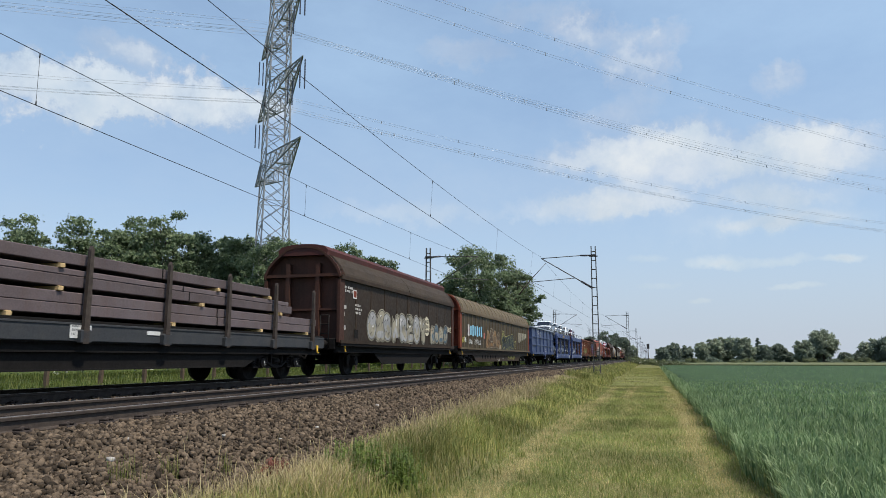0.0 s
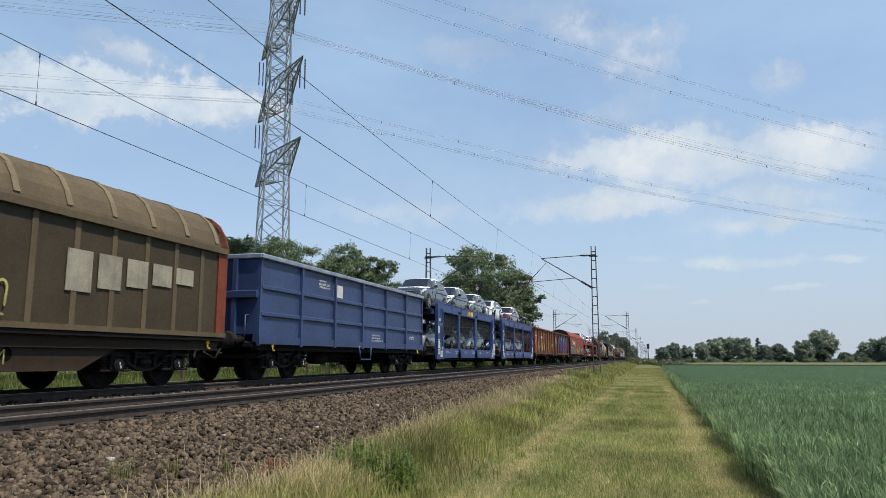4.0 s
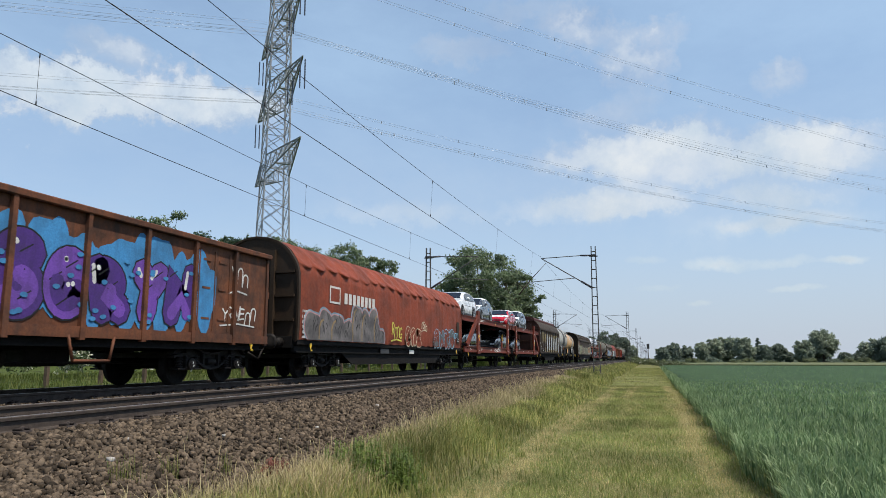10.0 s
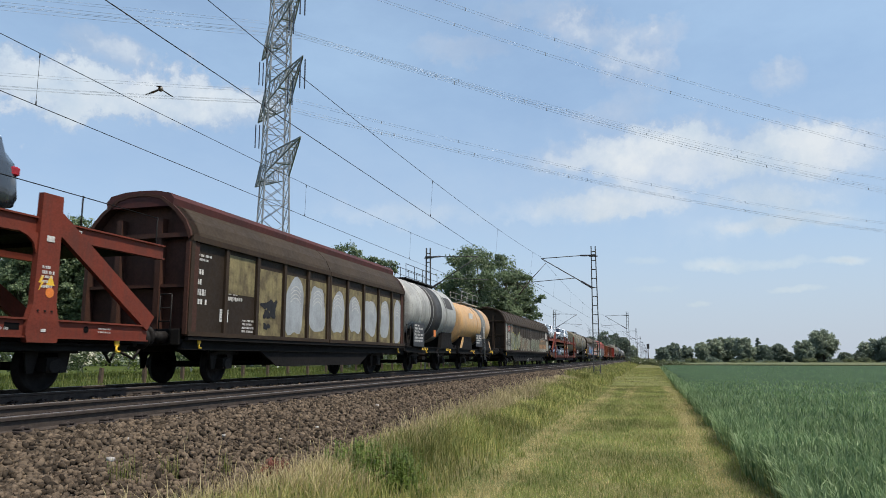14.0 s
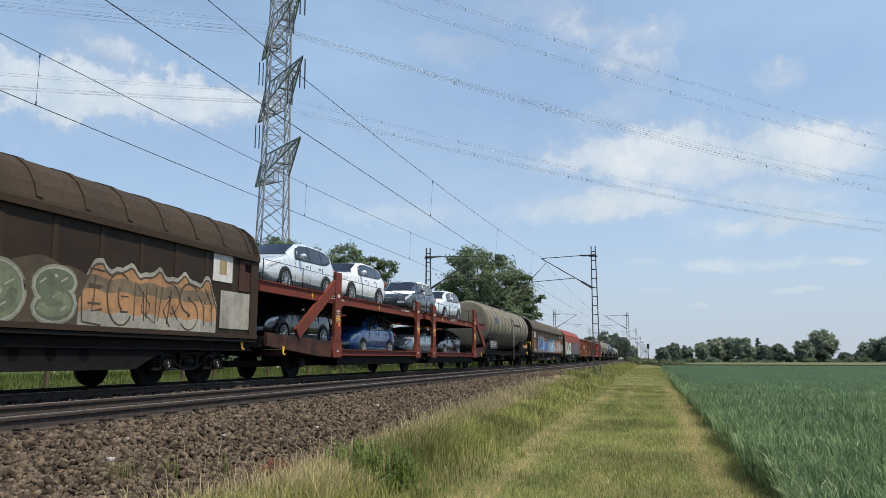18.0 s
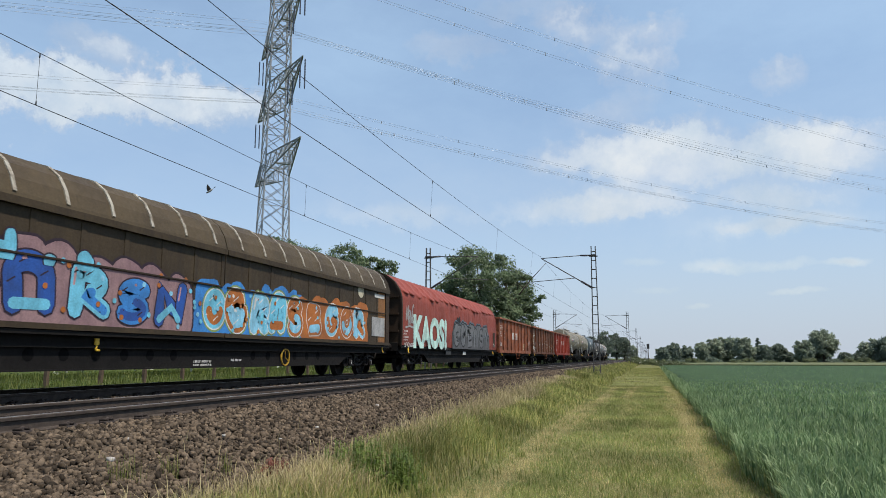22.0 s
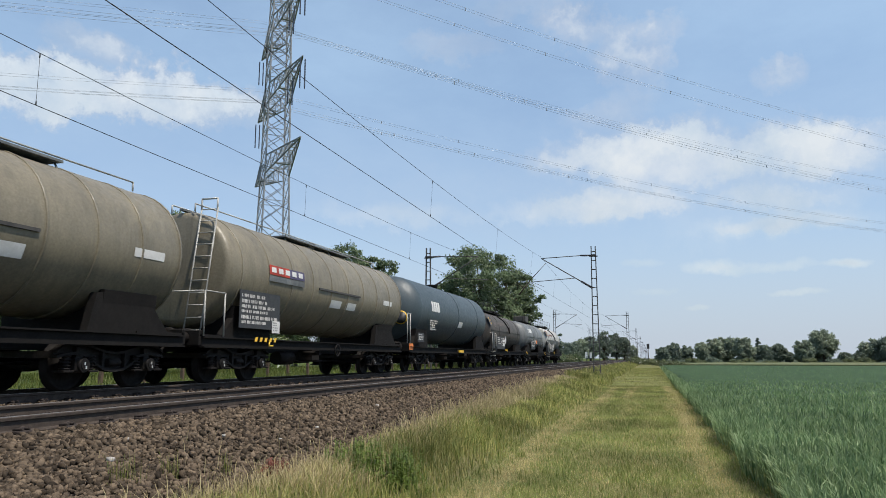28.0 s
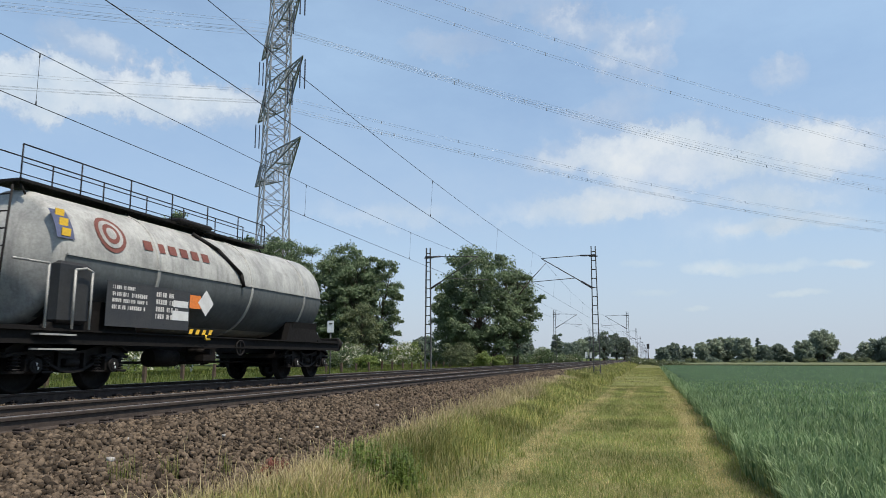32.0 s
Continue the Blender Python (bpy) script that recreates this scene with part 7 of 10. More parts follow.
r_, L_ = open_wagon("faded blue open wagon with ribbed steel sides", 60.6, 74.4, M_BLUE, M_BLUE, 6, doors=False, top_mat=M_RIM)
for side_bay in range(6):
    y_ = -L_ / 2 + (side_bay + 0.5) * L_ / 6
    for z_ in (1.75, 2.45):
        part("side_rib", Shape().box(1.41, y_, z_, 0.07, L_ / 6 - 0.16, 0.12, c=0.02), M_BLUE, r_)
bars(r_, 1.39, -3.4, 3.0, 0.8, 0.3, 3, 31), plate(r_, 1.392, -2.0, 2.75, 0.7, 0.4, M_MARK), bars(r_, 1.39, 1.0, 1.45, 1.2, 0.3, 3, 32), bars(r_, 1.39, 5.2, 1.5, 0.7, 0.15, 2, 33)

r_, L_ = open_wagon("rusty red open wagon with green graffiti", 106.5, 119.1, M_RED, M_RED2, 8, top_mat=M_RED)
G = 1.392
bars(r_, G, -6.2, 2.85, 1.0, 0.35, 3, 41), bars(r_, G, -6.2, 2.4, 0.5, 0.5, 4, 42), bars(r_, G, -5.3, 2.6, 0.45, 0.6, 5, 43)
graffiti(r_, G, -4.6, 1.1, 3.2, 1.15, 3, (P_GREEN, P_CREAM), P_ORANGE, None, 44)
graffiti(r_, G, -0.7, 1.3, 1.0, 0.85, 2, (P_GREEN,), P_GREEN, None, 45), scrawl(r_, G + 0.004, 0.9, 1.5, 1.6, 0.7, P_GREEN, 46, 4, 0.05)
scrawl(r_, G, 4.4, 1.4, 1.2, 0.7, P_WHITE, 47, 4), plate(r_, G, -2.2, 2.5, 1.1, 0.16, M_MARK, "faded_lettering")
s = Shape()
flat(s, G, blob(4.9, 2.75, 0.75, 0.7, 8, rough=0.3))
tagged(part("spray_paint", s, paint("scarlet", (0.5, 0.05, 0.02)), r_), kind="stuff")
plate(r_, 1.42, -6.0, 1.5, 0.35, 0.3, M_BLACKP)

r_, L_ = open_wagon("brown-red open wagon with purple and blue graffiti", 120.3, 133.1, M_RED2, M_RED2, 8, top_mat=M_RED2)
bars(r_, G, -6.2, 2.7, 1.2, 0.9, 5, 51), plate(r_, G, -4.4, 2.75, 0.4, 0.35, M_PLAQUE)
P_VIOLET, P_AZURE = paint("deep_violet", (0.075, 0.035, 0.19)), paint("azure", (0.06, 0.24, 0.48))
s = Shape()
rn = random.Random(57)
for k_ in range(26):
    flat(s, G + 0.0002 * k_, [(p, min(max(q, 1.12), 3.1)) for p, q in blob(-3.2 + 6.9 * k_ / 25 + rn.uniform(-0.1, 0.1), rn.uniform(1.7, 2.5), rn.uniform(0.7, 1.2), rn.uniform(1.0, 1.5), 500 + k_, rough=0.3, k=2.0)])
tagged(part("spray_cloud", s, P_AZURE, r_, "ragged blue sprayed cloud"), kind="stuff")
graffiti(r_, G + 0.008, -3.0, 1.14, 6.2, 1.72, 6, (P_PURPLE, P_VIOLET), P_BLACK, P_WHITE, 52, fat=1.28)
s = Shape()
for k_ in range(34):
    flat(s, G + 0.024 + 0.0001 * k_, blob(-2.9 + 6.2 * rn.random(), 1.3 + 1.3 * rn.random(), 0.16, 0.09, k_, 10, 0.1, 2.0))
tagged(part("spray_dots", s, P_AZURE, r_), kind="stuff")
scrawl(r_, G + 0.004, 4.6, 2.2, 0.8, 0.6, P_WHITE, 53, 3, 0.025), scrawl(r_, G + 0.004, 4.3, 1.4, 1.5, 0.5, P_WHITE, 54, 6, 0.025)

r_, L_ = tarp_wagon("long wagon under a creased orange-red tarpaulin", 134.8, 153.2, M_TARP, 3.0)
TX = 1.468
plate(r_, TX, -6.8, 2.6, 0.8, 0.55, M_MARK, "faded_lettering"), plate(r_, TX + 0.004, -6.8, 2.6, 0.66, 0.42, M_TARP, "faded_lettering")
for k_ in range(8):
    plate(r_, TX, -5.95 + k_ * 0.35, 2.55, 0.24, 0.36, M_MARK, "faded_lettering")
HUMPS = [(-8.3, 1.1, 0.8), (-7.5, 1.0, 0.9), (-6.7, 1.2, 0.85), (-5.75, 0.85, 0.7), (-5.0, 0.9, 1.25), (-4.3, 0.9, 1.12), (-3.45, 1.05, 1.15), (-2.75, 0.8, 0.5)]
mass(r_, TX, HUMPS, ((0.09, paint("washed_blue", (0.20, 0.30, 0.36))), (0.035, P_PINK), (0.0, paint("grimy_grey", (0.17, 0.155, 0.15), to=(0.075, 0.07, 0.07)))), 1.14, 611)
s = Shape()
rn = random.Random(61)
for cy_, w_, h_ in HUMPS:
    for k_ in range(5):
        a_, b_ = cy_ + rn.uniform(-0.3, 0.3) * w_, 1.2 + h_ * rn.uniform(0.1, 0.65)
        ribbon(s, TX + 0.010 + 0.0002 * k_, [(a_, b_), (a_ + rn.uniform(-0.06, 0.1), b_ + 0.1), (a_ + rn.uniform(-0.1, 0.14), b_ + rn.uniform(0.15, 0.28))], rn.uniform(0.025, 0.06), 1.14, 2.5)
# dark strokes that draw creases into the grey mass
tagged(part("spray_tag", s, paint("soot_smear", (0.045, 0.042, 0.042)), r_), kind="stuff")
s = Shape()
for cy_, h_ in ((-5.25, 1.1), (-4.45, 0.95), (-3.3, 1.0), (-6.9, 0.6), (-7.8, 0.6)):
    ribbon(s, TX + 0.0115, [(cy_ - 0.1, 1.2), (cy_ - 0.12, 1.2 + h_ * 0.5), (cy_, 1.2 + h_ * 0.85), (cy_ + 0.15, 1.2 + h_ * 0.95)], 0.07, 1.14, 2.6)
tagged(part("spray_tag", s, paint("stale_ochre", (0.30, 0.21, 0.10)), r_), kind="stuff")
scrawl(r_, TX, -1.6, 1.3, 1.2, 0.8, P_YELLOW, 62, 4, 0.04), graffiti(r_, TX, 0.1, 1.0, 2.0, 1.05, 3, (M_TARP,), P_CREAM, None, 63), scrawl(r_, TX, 2.2, 1.8, 0.8, 0.4, P_CREAM, 64, 4, 0.025)
graffiti(r_, TX, 4.0, 1.0, 3.6, 1.1, 4, (M_TARP, P_GREY), P_SKY, None, 65)
words(r_, TX + 0.004, 6.6, 1.75, "HOY", 0.4, P_SKY, 0.01), words(r_, TX + 0.004, 7.45, 1.6, "HOY", 0.4, P_SKY, 0.01)
plate(r_, TX, 8.4, 1.9, 0.5, 1.1, M_BROWN, "data_board"), bars(r_, TX + 0.005, 8.2, 1.6, 0.4, 0.2, 2, 66)
bars(r_, TX, -9.0, 2.0, 0.6, 0.9, 6, 67)

r_, L_ = covered("short dark brown covered wagon with pale scrubbed panels", 181.5, 195.9, M_BROWNDOOR, M_BROWN, M_BROWNROOF, M_ENDBR, 5, 2, roofcap=M_RIDGE, tall=True)
bars(r_, S, -7.0, 2.95, 0.9, 0.2, 2, 71), bars(r_, S, -6.9, 2.6, 0.5, 0.9, 4, 72), bars(r_, S, -5.7, 2.4, 0.6, 0.5, 3, 73), plate(r_, S, -5.7, 1.6, 0.35, 0.3, M_PLAQUE)
M_PEEL = mat("scrubbed_yellowed_paint", (0.24, 0.20, 0.10), (0.12, 0.095, 0.055), rough=0.6, s1=2.2, s2=20, mix=1.0, streak=0.7, streak_col=(0.07, 0.055, 0.035))
M_RUB = mat("scrubbed_grey_metal", (0.34, 0.36, 0.37), (0.22, 0.23, 0.23), rough=0.42, s1=2.0, s2=24, streak=0.4, streak_col=(0.17, 0.17, 0.16))
half_ = (L_ / 2 - 0.08) / 5
for k_ in range(9):
    y_ = (-L_ / 2 + 0.06 + (k_ + 1.5) * half_) if k_ < 4 else 0.02 + (k_ - 3.5) * half_
    plate(r_, S, y_, 2.62 if k_ == 0 else 2.05, half_ - 0.2, 0.95 if k_ == 0 else 1.75, M_PEEL, "scrubbed_patch")
    if k_ > 1:
        rn = random.Random(70 + k_)
        s = Shape()
        flat(s, S + 0.008, blob(y_ + rn.uniform(-0.06, 0.06), 2.05, rn.uniform(0.85, 1.15), rn.uniform(1.2, 1.65), 70 + k_, rough=0.16, k=3.2))
        part("scrubbed_patch", s, M_RUB, r_)
        s = Shape()
        for q_ in range(4):
            ribbon(s, S + 0.012, [(y_ - 0.3 + 0.6 * u / 6, 2.5 - q_ * 0.11 + 0.14 * math.sin(math.pi * u / 6)) for u in range(7)], 0.025, 1.2, 3.1)
        part("scrub_marks", s, M_MARK, r_)
s = Shape()
for q_ in range(7):
    rn = random.Random(q_)
    flat(s, S + 0.010 + 0.0005 * q_, blob(-L_ / 2 + 0.06 + 2.5 * half_ + rn.uniform(-0.3, 0.3), 1.75 + rn.uniform(-0.4, 0.35), rn.uniform(0.15, 0.45), rn.uniform(0.15, 0.4), q_, rough=0.6))
part("peeled_paint", s, P_BLACK, r_)
for y_, z_, h_ in ((-5.7, 2.45, 0.5), (-4.9, 1.55, 0.35)):
    bars(r_, S, y_, z_, 0.8, h_, 4, 98)

pm = {0: M_ALU, 1: M_ALU, 2: M_ALU}
P_MOSS, P_CLAY, P_LOAM = paint("dark_moss", (0.065, 0.072, 0.045)), paint("faded_clay", (0.20, 0.15, 0.095), to=(0.13, 0.10, 0.065)), paint("loam_brown", (0.085, 0.066, 0.043))
r_, L_ = covered("long brown covered wagon with pale end panels and graffiti", 217.1, 239.1, M_BROWNDOOR, M_BROWN, M_BROWNROOF, M_BROWN, 10, 4, batten=M_BROWNROOF, panel_mats=pm, roofcap=M_BROWN, proud=0.013)
bars(r_, SR, -10.95, 3.0, 0.7, 0.5, 4, 81), bars(r_, SR, -10.9, 2.2, 0.9, 0.6, 3, 82), plate(r_, SR, -10.2, 1.65, 0.3, 0.3, M_PANEL)
plate(r_, SR, -9.35, 2.72, 0.74, 0.56, M_ENDBR, "emblem_plate"), plate(r_, SR + 0.004, -9.35, 2.72, 0.60, 0.44, M_ALU, "emblem_plate"), plate(r_, SR + 0.008, -9.35, 2.72, 0.53, 0.37, M_RED3, "emblem_plate"), plate(r_, SR + 0.011, -9.47, 2.72, 0.15, 0.22, M_ALU, "emblem_plate"), plate(r_, SR + 0.011, -9.23, 2.72, 0.15, 0.22, M_ALU, "emblem_plate"), plate(r_, SR, -8.25, 2.72, 0.52, 0.5, P_CLAY, "emblem_plate"), part("emblem_ring", Shape().disc_x(SR + 0.004, SR + 0.008, -8.25, 2.72, 0.19, 20, 0.15), M_ENDRED, r_)
words(r_, SR + 0.006, -9.72, 1.75, "SOCIO", 0.27, P_BLACK, 0.006, shear=0.2), words(r_, SR + 0.006, -9.74, 1.45, "ROMEO", 0.27, P_BLACK, 0.006, shear=0.2)
P_SAGE, P_FADED, P_APRI = paint("sage", (0.12, 0.14, 0.09)), paint("faded_white", (0.36, 0.34, 0.28)), paint("apricot", (0.42, 0.23, 0.11))
P_LICHEN, P_STALE = paint("lichen_grey", (0.25, 0.26, 0.19)), paint("stale_green", (0.17, 0.19, 0.12))
graffiti(r_, SR, -8.7, 1.15, 3.7, 1.4, 3, (P_LICHEN, P_STALE), P_MOSS, P_FADED, 88, halo=P_OLIVEY, fat=1.35)
graffiti(r_, SR, -4.9, 1.15, 4.6, 1.15, 5, (P_CLAY, P_LICHEN, P_CLAY), P_LOAM, P_FADED, 84, back=P_LOAM, halo=P_FADED, fat=1.0)
graffiti(r_, SR, 0.3, 1.12, 4.7, 1.15, 4, (P_STALE, P_SAGE), P_FADED, P_FADED, 85, back=P_LOAM, halo=P_LICHEN, fat=0.9)
piece(r_, SR, 5.0, 1.12, 4.2, 1.3, ((0.25, P_FADED), (0.3, P_APRI), (0.2, P_CLAY), (0.25, P_APRI)), P_LOAM, P_FADED, 86, 6, lw_=0.04)
plate(r_, SR, 9.4, 2.75, 0.8, 0.7, M_MARK, "emblem_plate"), plate(r_, SR + 0.004, 9.4, 2.75, 0.3, 0.35, M_YELP, "emblem_plate"), plate(r_, SR, 10.6, 2.85, 0.5, 0.2, M_MARK), plate(r_, SR, 10.1, 1.75, 1.5, 0.9, P_FADED, "pale_repaint"), plate(r_, SR, 10.5, 2.65, 0.8, 0.8, M_ENDBR, "brown_repaint")
plate(r_, 1.44, 0.0, 2.1, 0.07, 1.95, M_ALU, "door_edge")

M_ORBR = mat("orange_brown_primer", (0.26, 0.12, 0.045), (0.19, 0.095, 0.042), rough=0.6, streak=0.4, streak_col=(0.08, 0.05, 0.03))
# umber roof about half again as light as the umber walls
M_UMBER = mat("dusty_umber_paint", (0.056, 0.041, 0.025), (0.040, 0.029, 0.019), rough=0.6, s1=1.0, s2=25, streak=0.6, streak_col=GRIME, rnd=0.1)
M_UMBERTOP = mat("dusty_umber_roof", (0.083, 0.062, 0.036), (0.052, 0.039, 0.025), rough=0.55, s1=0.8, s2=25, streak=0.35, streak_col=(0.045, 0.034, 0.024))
M_WORNBAR = mat("worn_white_batten", (0.40, 0.37, 0.31), (0.14, 0.11, 0.08), rough=0.6, s1=5, s2=40, mix=0.9)
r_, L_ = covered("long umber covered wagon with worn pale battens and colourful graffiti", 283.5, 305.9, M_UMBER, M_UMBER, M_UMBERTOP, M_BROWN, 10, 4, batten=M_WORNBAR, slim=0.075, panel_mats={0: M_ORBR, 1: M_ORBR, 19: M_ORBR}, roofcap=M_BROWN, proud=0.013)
plate(r_, SR, -9.4, 2.65, 0.7, 0.45, M_PLAQUE), plate(r_, SR - 0.002, -10.0, 2.5, 0.6, 0.55, M_ENDBR, "brown_repaint"), plate(r_, SR - 0.002, -10.15, 1.7, 0.45, 0.9, M_BROWNDOOR, "brown_repaint"), plate(r_, SR, -10.6, 1.6, 0.25, 0.3, M_BLACKP), scrawl(r_, SR, -9.7, 1.2, 1.0, 0.2, P_MINT, 91)
P_DEEP, P_CYAN, P_RUSTO = paint("deep_blue", (0.03, 0.09, 0.33)), paint("cyan", (0.16, 0.50, 0.66)), paint("burnt_orange", (0.42, 0.14, 0.035))
P_MAUVE, P_PLUM = paint("dusty_mauve", (0.235, 0.145, 0.155), to=(0.30, 0.19, 0.19)), paint("plum_black", (0.035, 0.022, 0.035))
mass(r_, SR, [(-7.3, 1.3, 1.5), (-6.5, 1.2, 1.35), (-5.7, 1.2, 1.45), (-4.9, 1.3, 1.4), (-4.1, 1.2, 1.3), (-3.3, 1.2, 1.35), (-2.5, 1.2, 1.3), (-1.7, 1.0, 1.25)], ((0.05, P_PLUM), (0.0, P_MAUVE)), 1.14, 921)
graffiti(r_, SR + 0.008, -7.4, 1.2, 6.0, 1.25, 5, (P_BLUE, P_DEEP, P_CYAN), P_PLUM, P_PINK, 92, fat=0.8)
mass(r_, SR + 0.012, [(-6.2, 0.5, 0.3), (-6.0, 0.25, 0.5), (-4.4, 0.4, 0.35), (-5.2, 0.25, 0.2)], ((0.03, P_PLUM), (0.0, P_CYAN)), 2.15, 922)
graffiti(r_, SR, -0.9, 1.14, 4.9, 1.3, 5, (P_CYAN, P_RUSTO, P_SKY), P_WHITE, P_WHITE, 93, back=P_BLUE, halo=P_GREEN, fat=1.05)
mass(r_, SR, [(4.6, 1.1, 0.5), (5.5, 1.2, 0.55), (6.4, 1.2, 0.5), (7.3, 1.2, 0.55), (8.2, 1.2, 0.5)], ((0.0, P_DEEP),), 1.14, 941)
graffiti(r_, SR + 0.003, 4.2, 1.16, 4.6, 1.25, 4, (P_RUSTO, P_SKY), P_WHITE, None, 94, back=P_RUSTO, fat=1.1)
rn = random.Random(95)
for m_ in (P_CYAN, P_RUSTO, P_SKY):
    s = Shape()
    for k_ in range(30):
        flat(s, SR + 0.016 + 0.0001 * k_, blob(-7.0 + 15.8 * rn.random(), 1.25 + 1.1 * rn.random(), 0.11, 0.11, k_, 10, 0.05, 2.0))
    tagged(part("spray_dots", s, m_, r_), kind="stuff")
for e_ in (-1, 1):
    part("wall_crease", Shape().box(1.405, e_ * 5.5, 2.28, 0.02, 10.8, 0.045, c=0.008), M_BROWNDOOR, r_)
    part("end_grip", Shape().rod((1.3, e_ * 11.25, 1.3), (1.3, e_ * 11.25, 1.95), 0.022, 6).rod((1.3, e_ * 11.25, 1.95), (0.9, e_ * 11.25, 1.95), 0.022, 6).rod((0.9, e_ * 11.25, 1.95), (0.9, e_ * 11.25, 1.3), 0.022, 6), M_YELLOW, r_, "yellow shunter's grip")
for y_, m_ in ((3.2, M_BRASSY),):
    part("brake_wheel", Shape().lathe([(-0.02, 0.24), (0.02, 0.24), (0.02, 0.21), (-0.02, 0.21), (-0.02, 0.24)], 20, "x", (1.33, y_, 0.62), caps=False).rod((1.33, y_, 0.62), (1.33, y_, 0.85), 0.014, 5).rod((1.33, y_, 0.62), (1.33, y_ + 0.2, 0.5), 0.014, 5).rod((1.22, y_, 0.62), (1.22, y_ - 0.2, 0.5), 0.014, 5), m_, r_, "dull yellow hand brake wheel")
hooks(r_, (-3.9,), 0.9, 1.32)
plate(r_, SR, 10.1, 1.75, 1.3, 0.7, P_SILVER), plate(r_, SR, 10.2, 2.9, 1.0, 0.14, M_MARK)
s = Shape()
flat(s, SR, blob(8.4, 2.95, 0.5, 0.5, 3, rough=0.03, k=2.0))
tagged(part("spray_paint", s, P_CREAM, r_), kind="stuff")
scrawl(r_, 1.17, 1.5, 0.6, 1.6, 0.3, P_WHITE, 95, 6, 0.02)

r_, L_ = tarp_wagon("long wagon under a rose-red tarpaulin with mint graffiti letters", 307.3, 325.7, M_TARP2, 9.0)
words(r_, TX + 0.004, -7.85, 1.12, "KAOS!", 1.82, P_MINT, 0.10, stretch=1.0, name="graffiti_letters")
scrawl(r_, TX, -8.8, 1.9, 1.0, 1.0, P_SILVER, 101, 4, 0.05), scrawl(r_, TX, -9.0, 1.05, 1.4, 0.2, P_WHITE, 102)
bars(r_, TX + 0.006, -3.2, 1.1, 1.3, 0.16, 2, 103, P_BLACK)
P_SLATE = paint("slate_grey", (0.10, 0.10, 0.105))
piece(r_, TX, -1.6, 1.08, 8.6, 1.55, ((0.45, P_SLATE), (0.55, P_GREYD)), P_BLACK, P_STEEL, 104, 6, lw_=0.075, inner=P_GREYD)
s = Shape()
flat(s, TX, blob(-0.4, 2.45, 0.7, 0.6, 31, rough=0.5))
tagged(part("spray_paint", s, P_BLACK, r_), kind="stuff")
plate(r_, TX, 8.4, 1.75, 0.5, 0.9, M_BROWN, "data_board"), bars(r_, TX + 0.005, 8.2, 1.5, 0.4, 0.2, 2, 105), bars(r_, TX, -9.05, 1.75, 0.6, 0.5, 4, 106)

r_, L_ = open_wagon("bright rust-red open wagon with worn white lettering", 326.8, 339.7, M_RED, M_RED, 9, top_mat=M_RED)
for k_ in range(6):
    if k_ != 3:
        plate(r_, G, -1.9 + k_ * 0.44, 2.2, 0.3, 0.5, M_MARK, "faded_lettering")
bars(r_, G, -5.9, 2.8, 1.0, 0.3, 3, 111), bars(r_, G, -5.9, 2.4, 0.5, 0.4, 3, 112), bars(r_, G, -5.0, 2.3, 0.6, 0.5, 4, 113), plate(r_, 1.43, -5.9, 1.55, 0.3, 0.25, M_PLAQUE)
scrawl(r_, G, 3.0, 1.3, 1.0, 0.5, P_CREAM, 114, 5, 0.03), scrawl(r_, G, 5.3, 1.5, 0.6, 0.4, P_WHITE, 115, 3, 0.02)

r_, L_ = open_wagon("dark rust-brown open wagon with white scrawled tags", 341.0, 355.2, M_RED2, M_RED2, 9, top_mat=M_RED)
bars(r_, G, -6.9, 2.7, 1.2, 0.35, 3, 121), bars(r_, G, -6.9, 2.25, 0.5, 0.5, 3, 122), bars(r_, G, -5.9, 2.15, 0.8, 0.5, 4, 123), plate(r_, 1.43, -6.8, 1.5, 0.4, 0.25, M_PLAQUE)
scrawl(r_, G, -6.5, 1.2, 1.0, 0.4, P_WHITE, 124, 4, 0.02), scrawl(r_, G, 3.2, 1.4, 3.2, 0.45, P_FADED, 127, 7, 0.02)
s, rn = Shape(), random.Random(125)
for k_ in range(22):
    # what is left of a white outline between the posts
    a_, b_, t_ = -4.0 + 6.2 * rn.random(), rn.uniform(1.3, 2.1), rn.uniform(0.3, 2.6)
    q_ = rn.uniform(0.15, 0.4)
    ribbon(s, G + 0.0003 * k_, [(a_, b_), (a_ + q_ * 0.5 * math.cos(t_), b_ + q_ * 0.5 * math.sin(t_)), (a_ + q_ * math.cos(t_ + 0.5), b_ + q_ * math.sin(t_ + 0.5))], rn.uniform(0.02, 0.05), 1.15, 2.6)
tagged(part("spray_tag", s, P_WHITE, r_), kind="stuff")
plate(r_, G, -1.5, 2.55, 0.35, 0.5, M_RED, "scraped_patch"), bars(r_, G, -1.2, 1.2, 0.9, 0.15, 1, 128)

r_, L_ = open_wagon("freshly painted red open wagon", 356.6, 369.6, M_RED3, M_RED3, 9, top_mat=M_RED)
for k_ in range(6):
    if k_ not in (3,):
        plate(r_, G, -1.9 + k_ * 0.44, 2.3, 0.3, 0.5, M_MARK, "faded_lettering")
bars(r_, G, -6.0, 2.7, 1.2, 0.7, 4, 131), plate(r_, 1.43, -6.1, 1.5, 0.3, 0.25, M_PLAQUE)

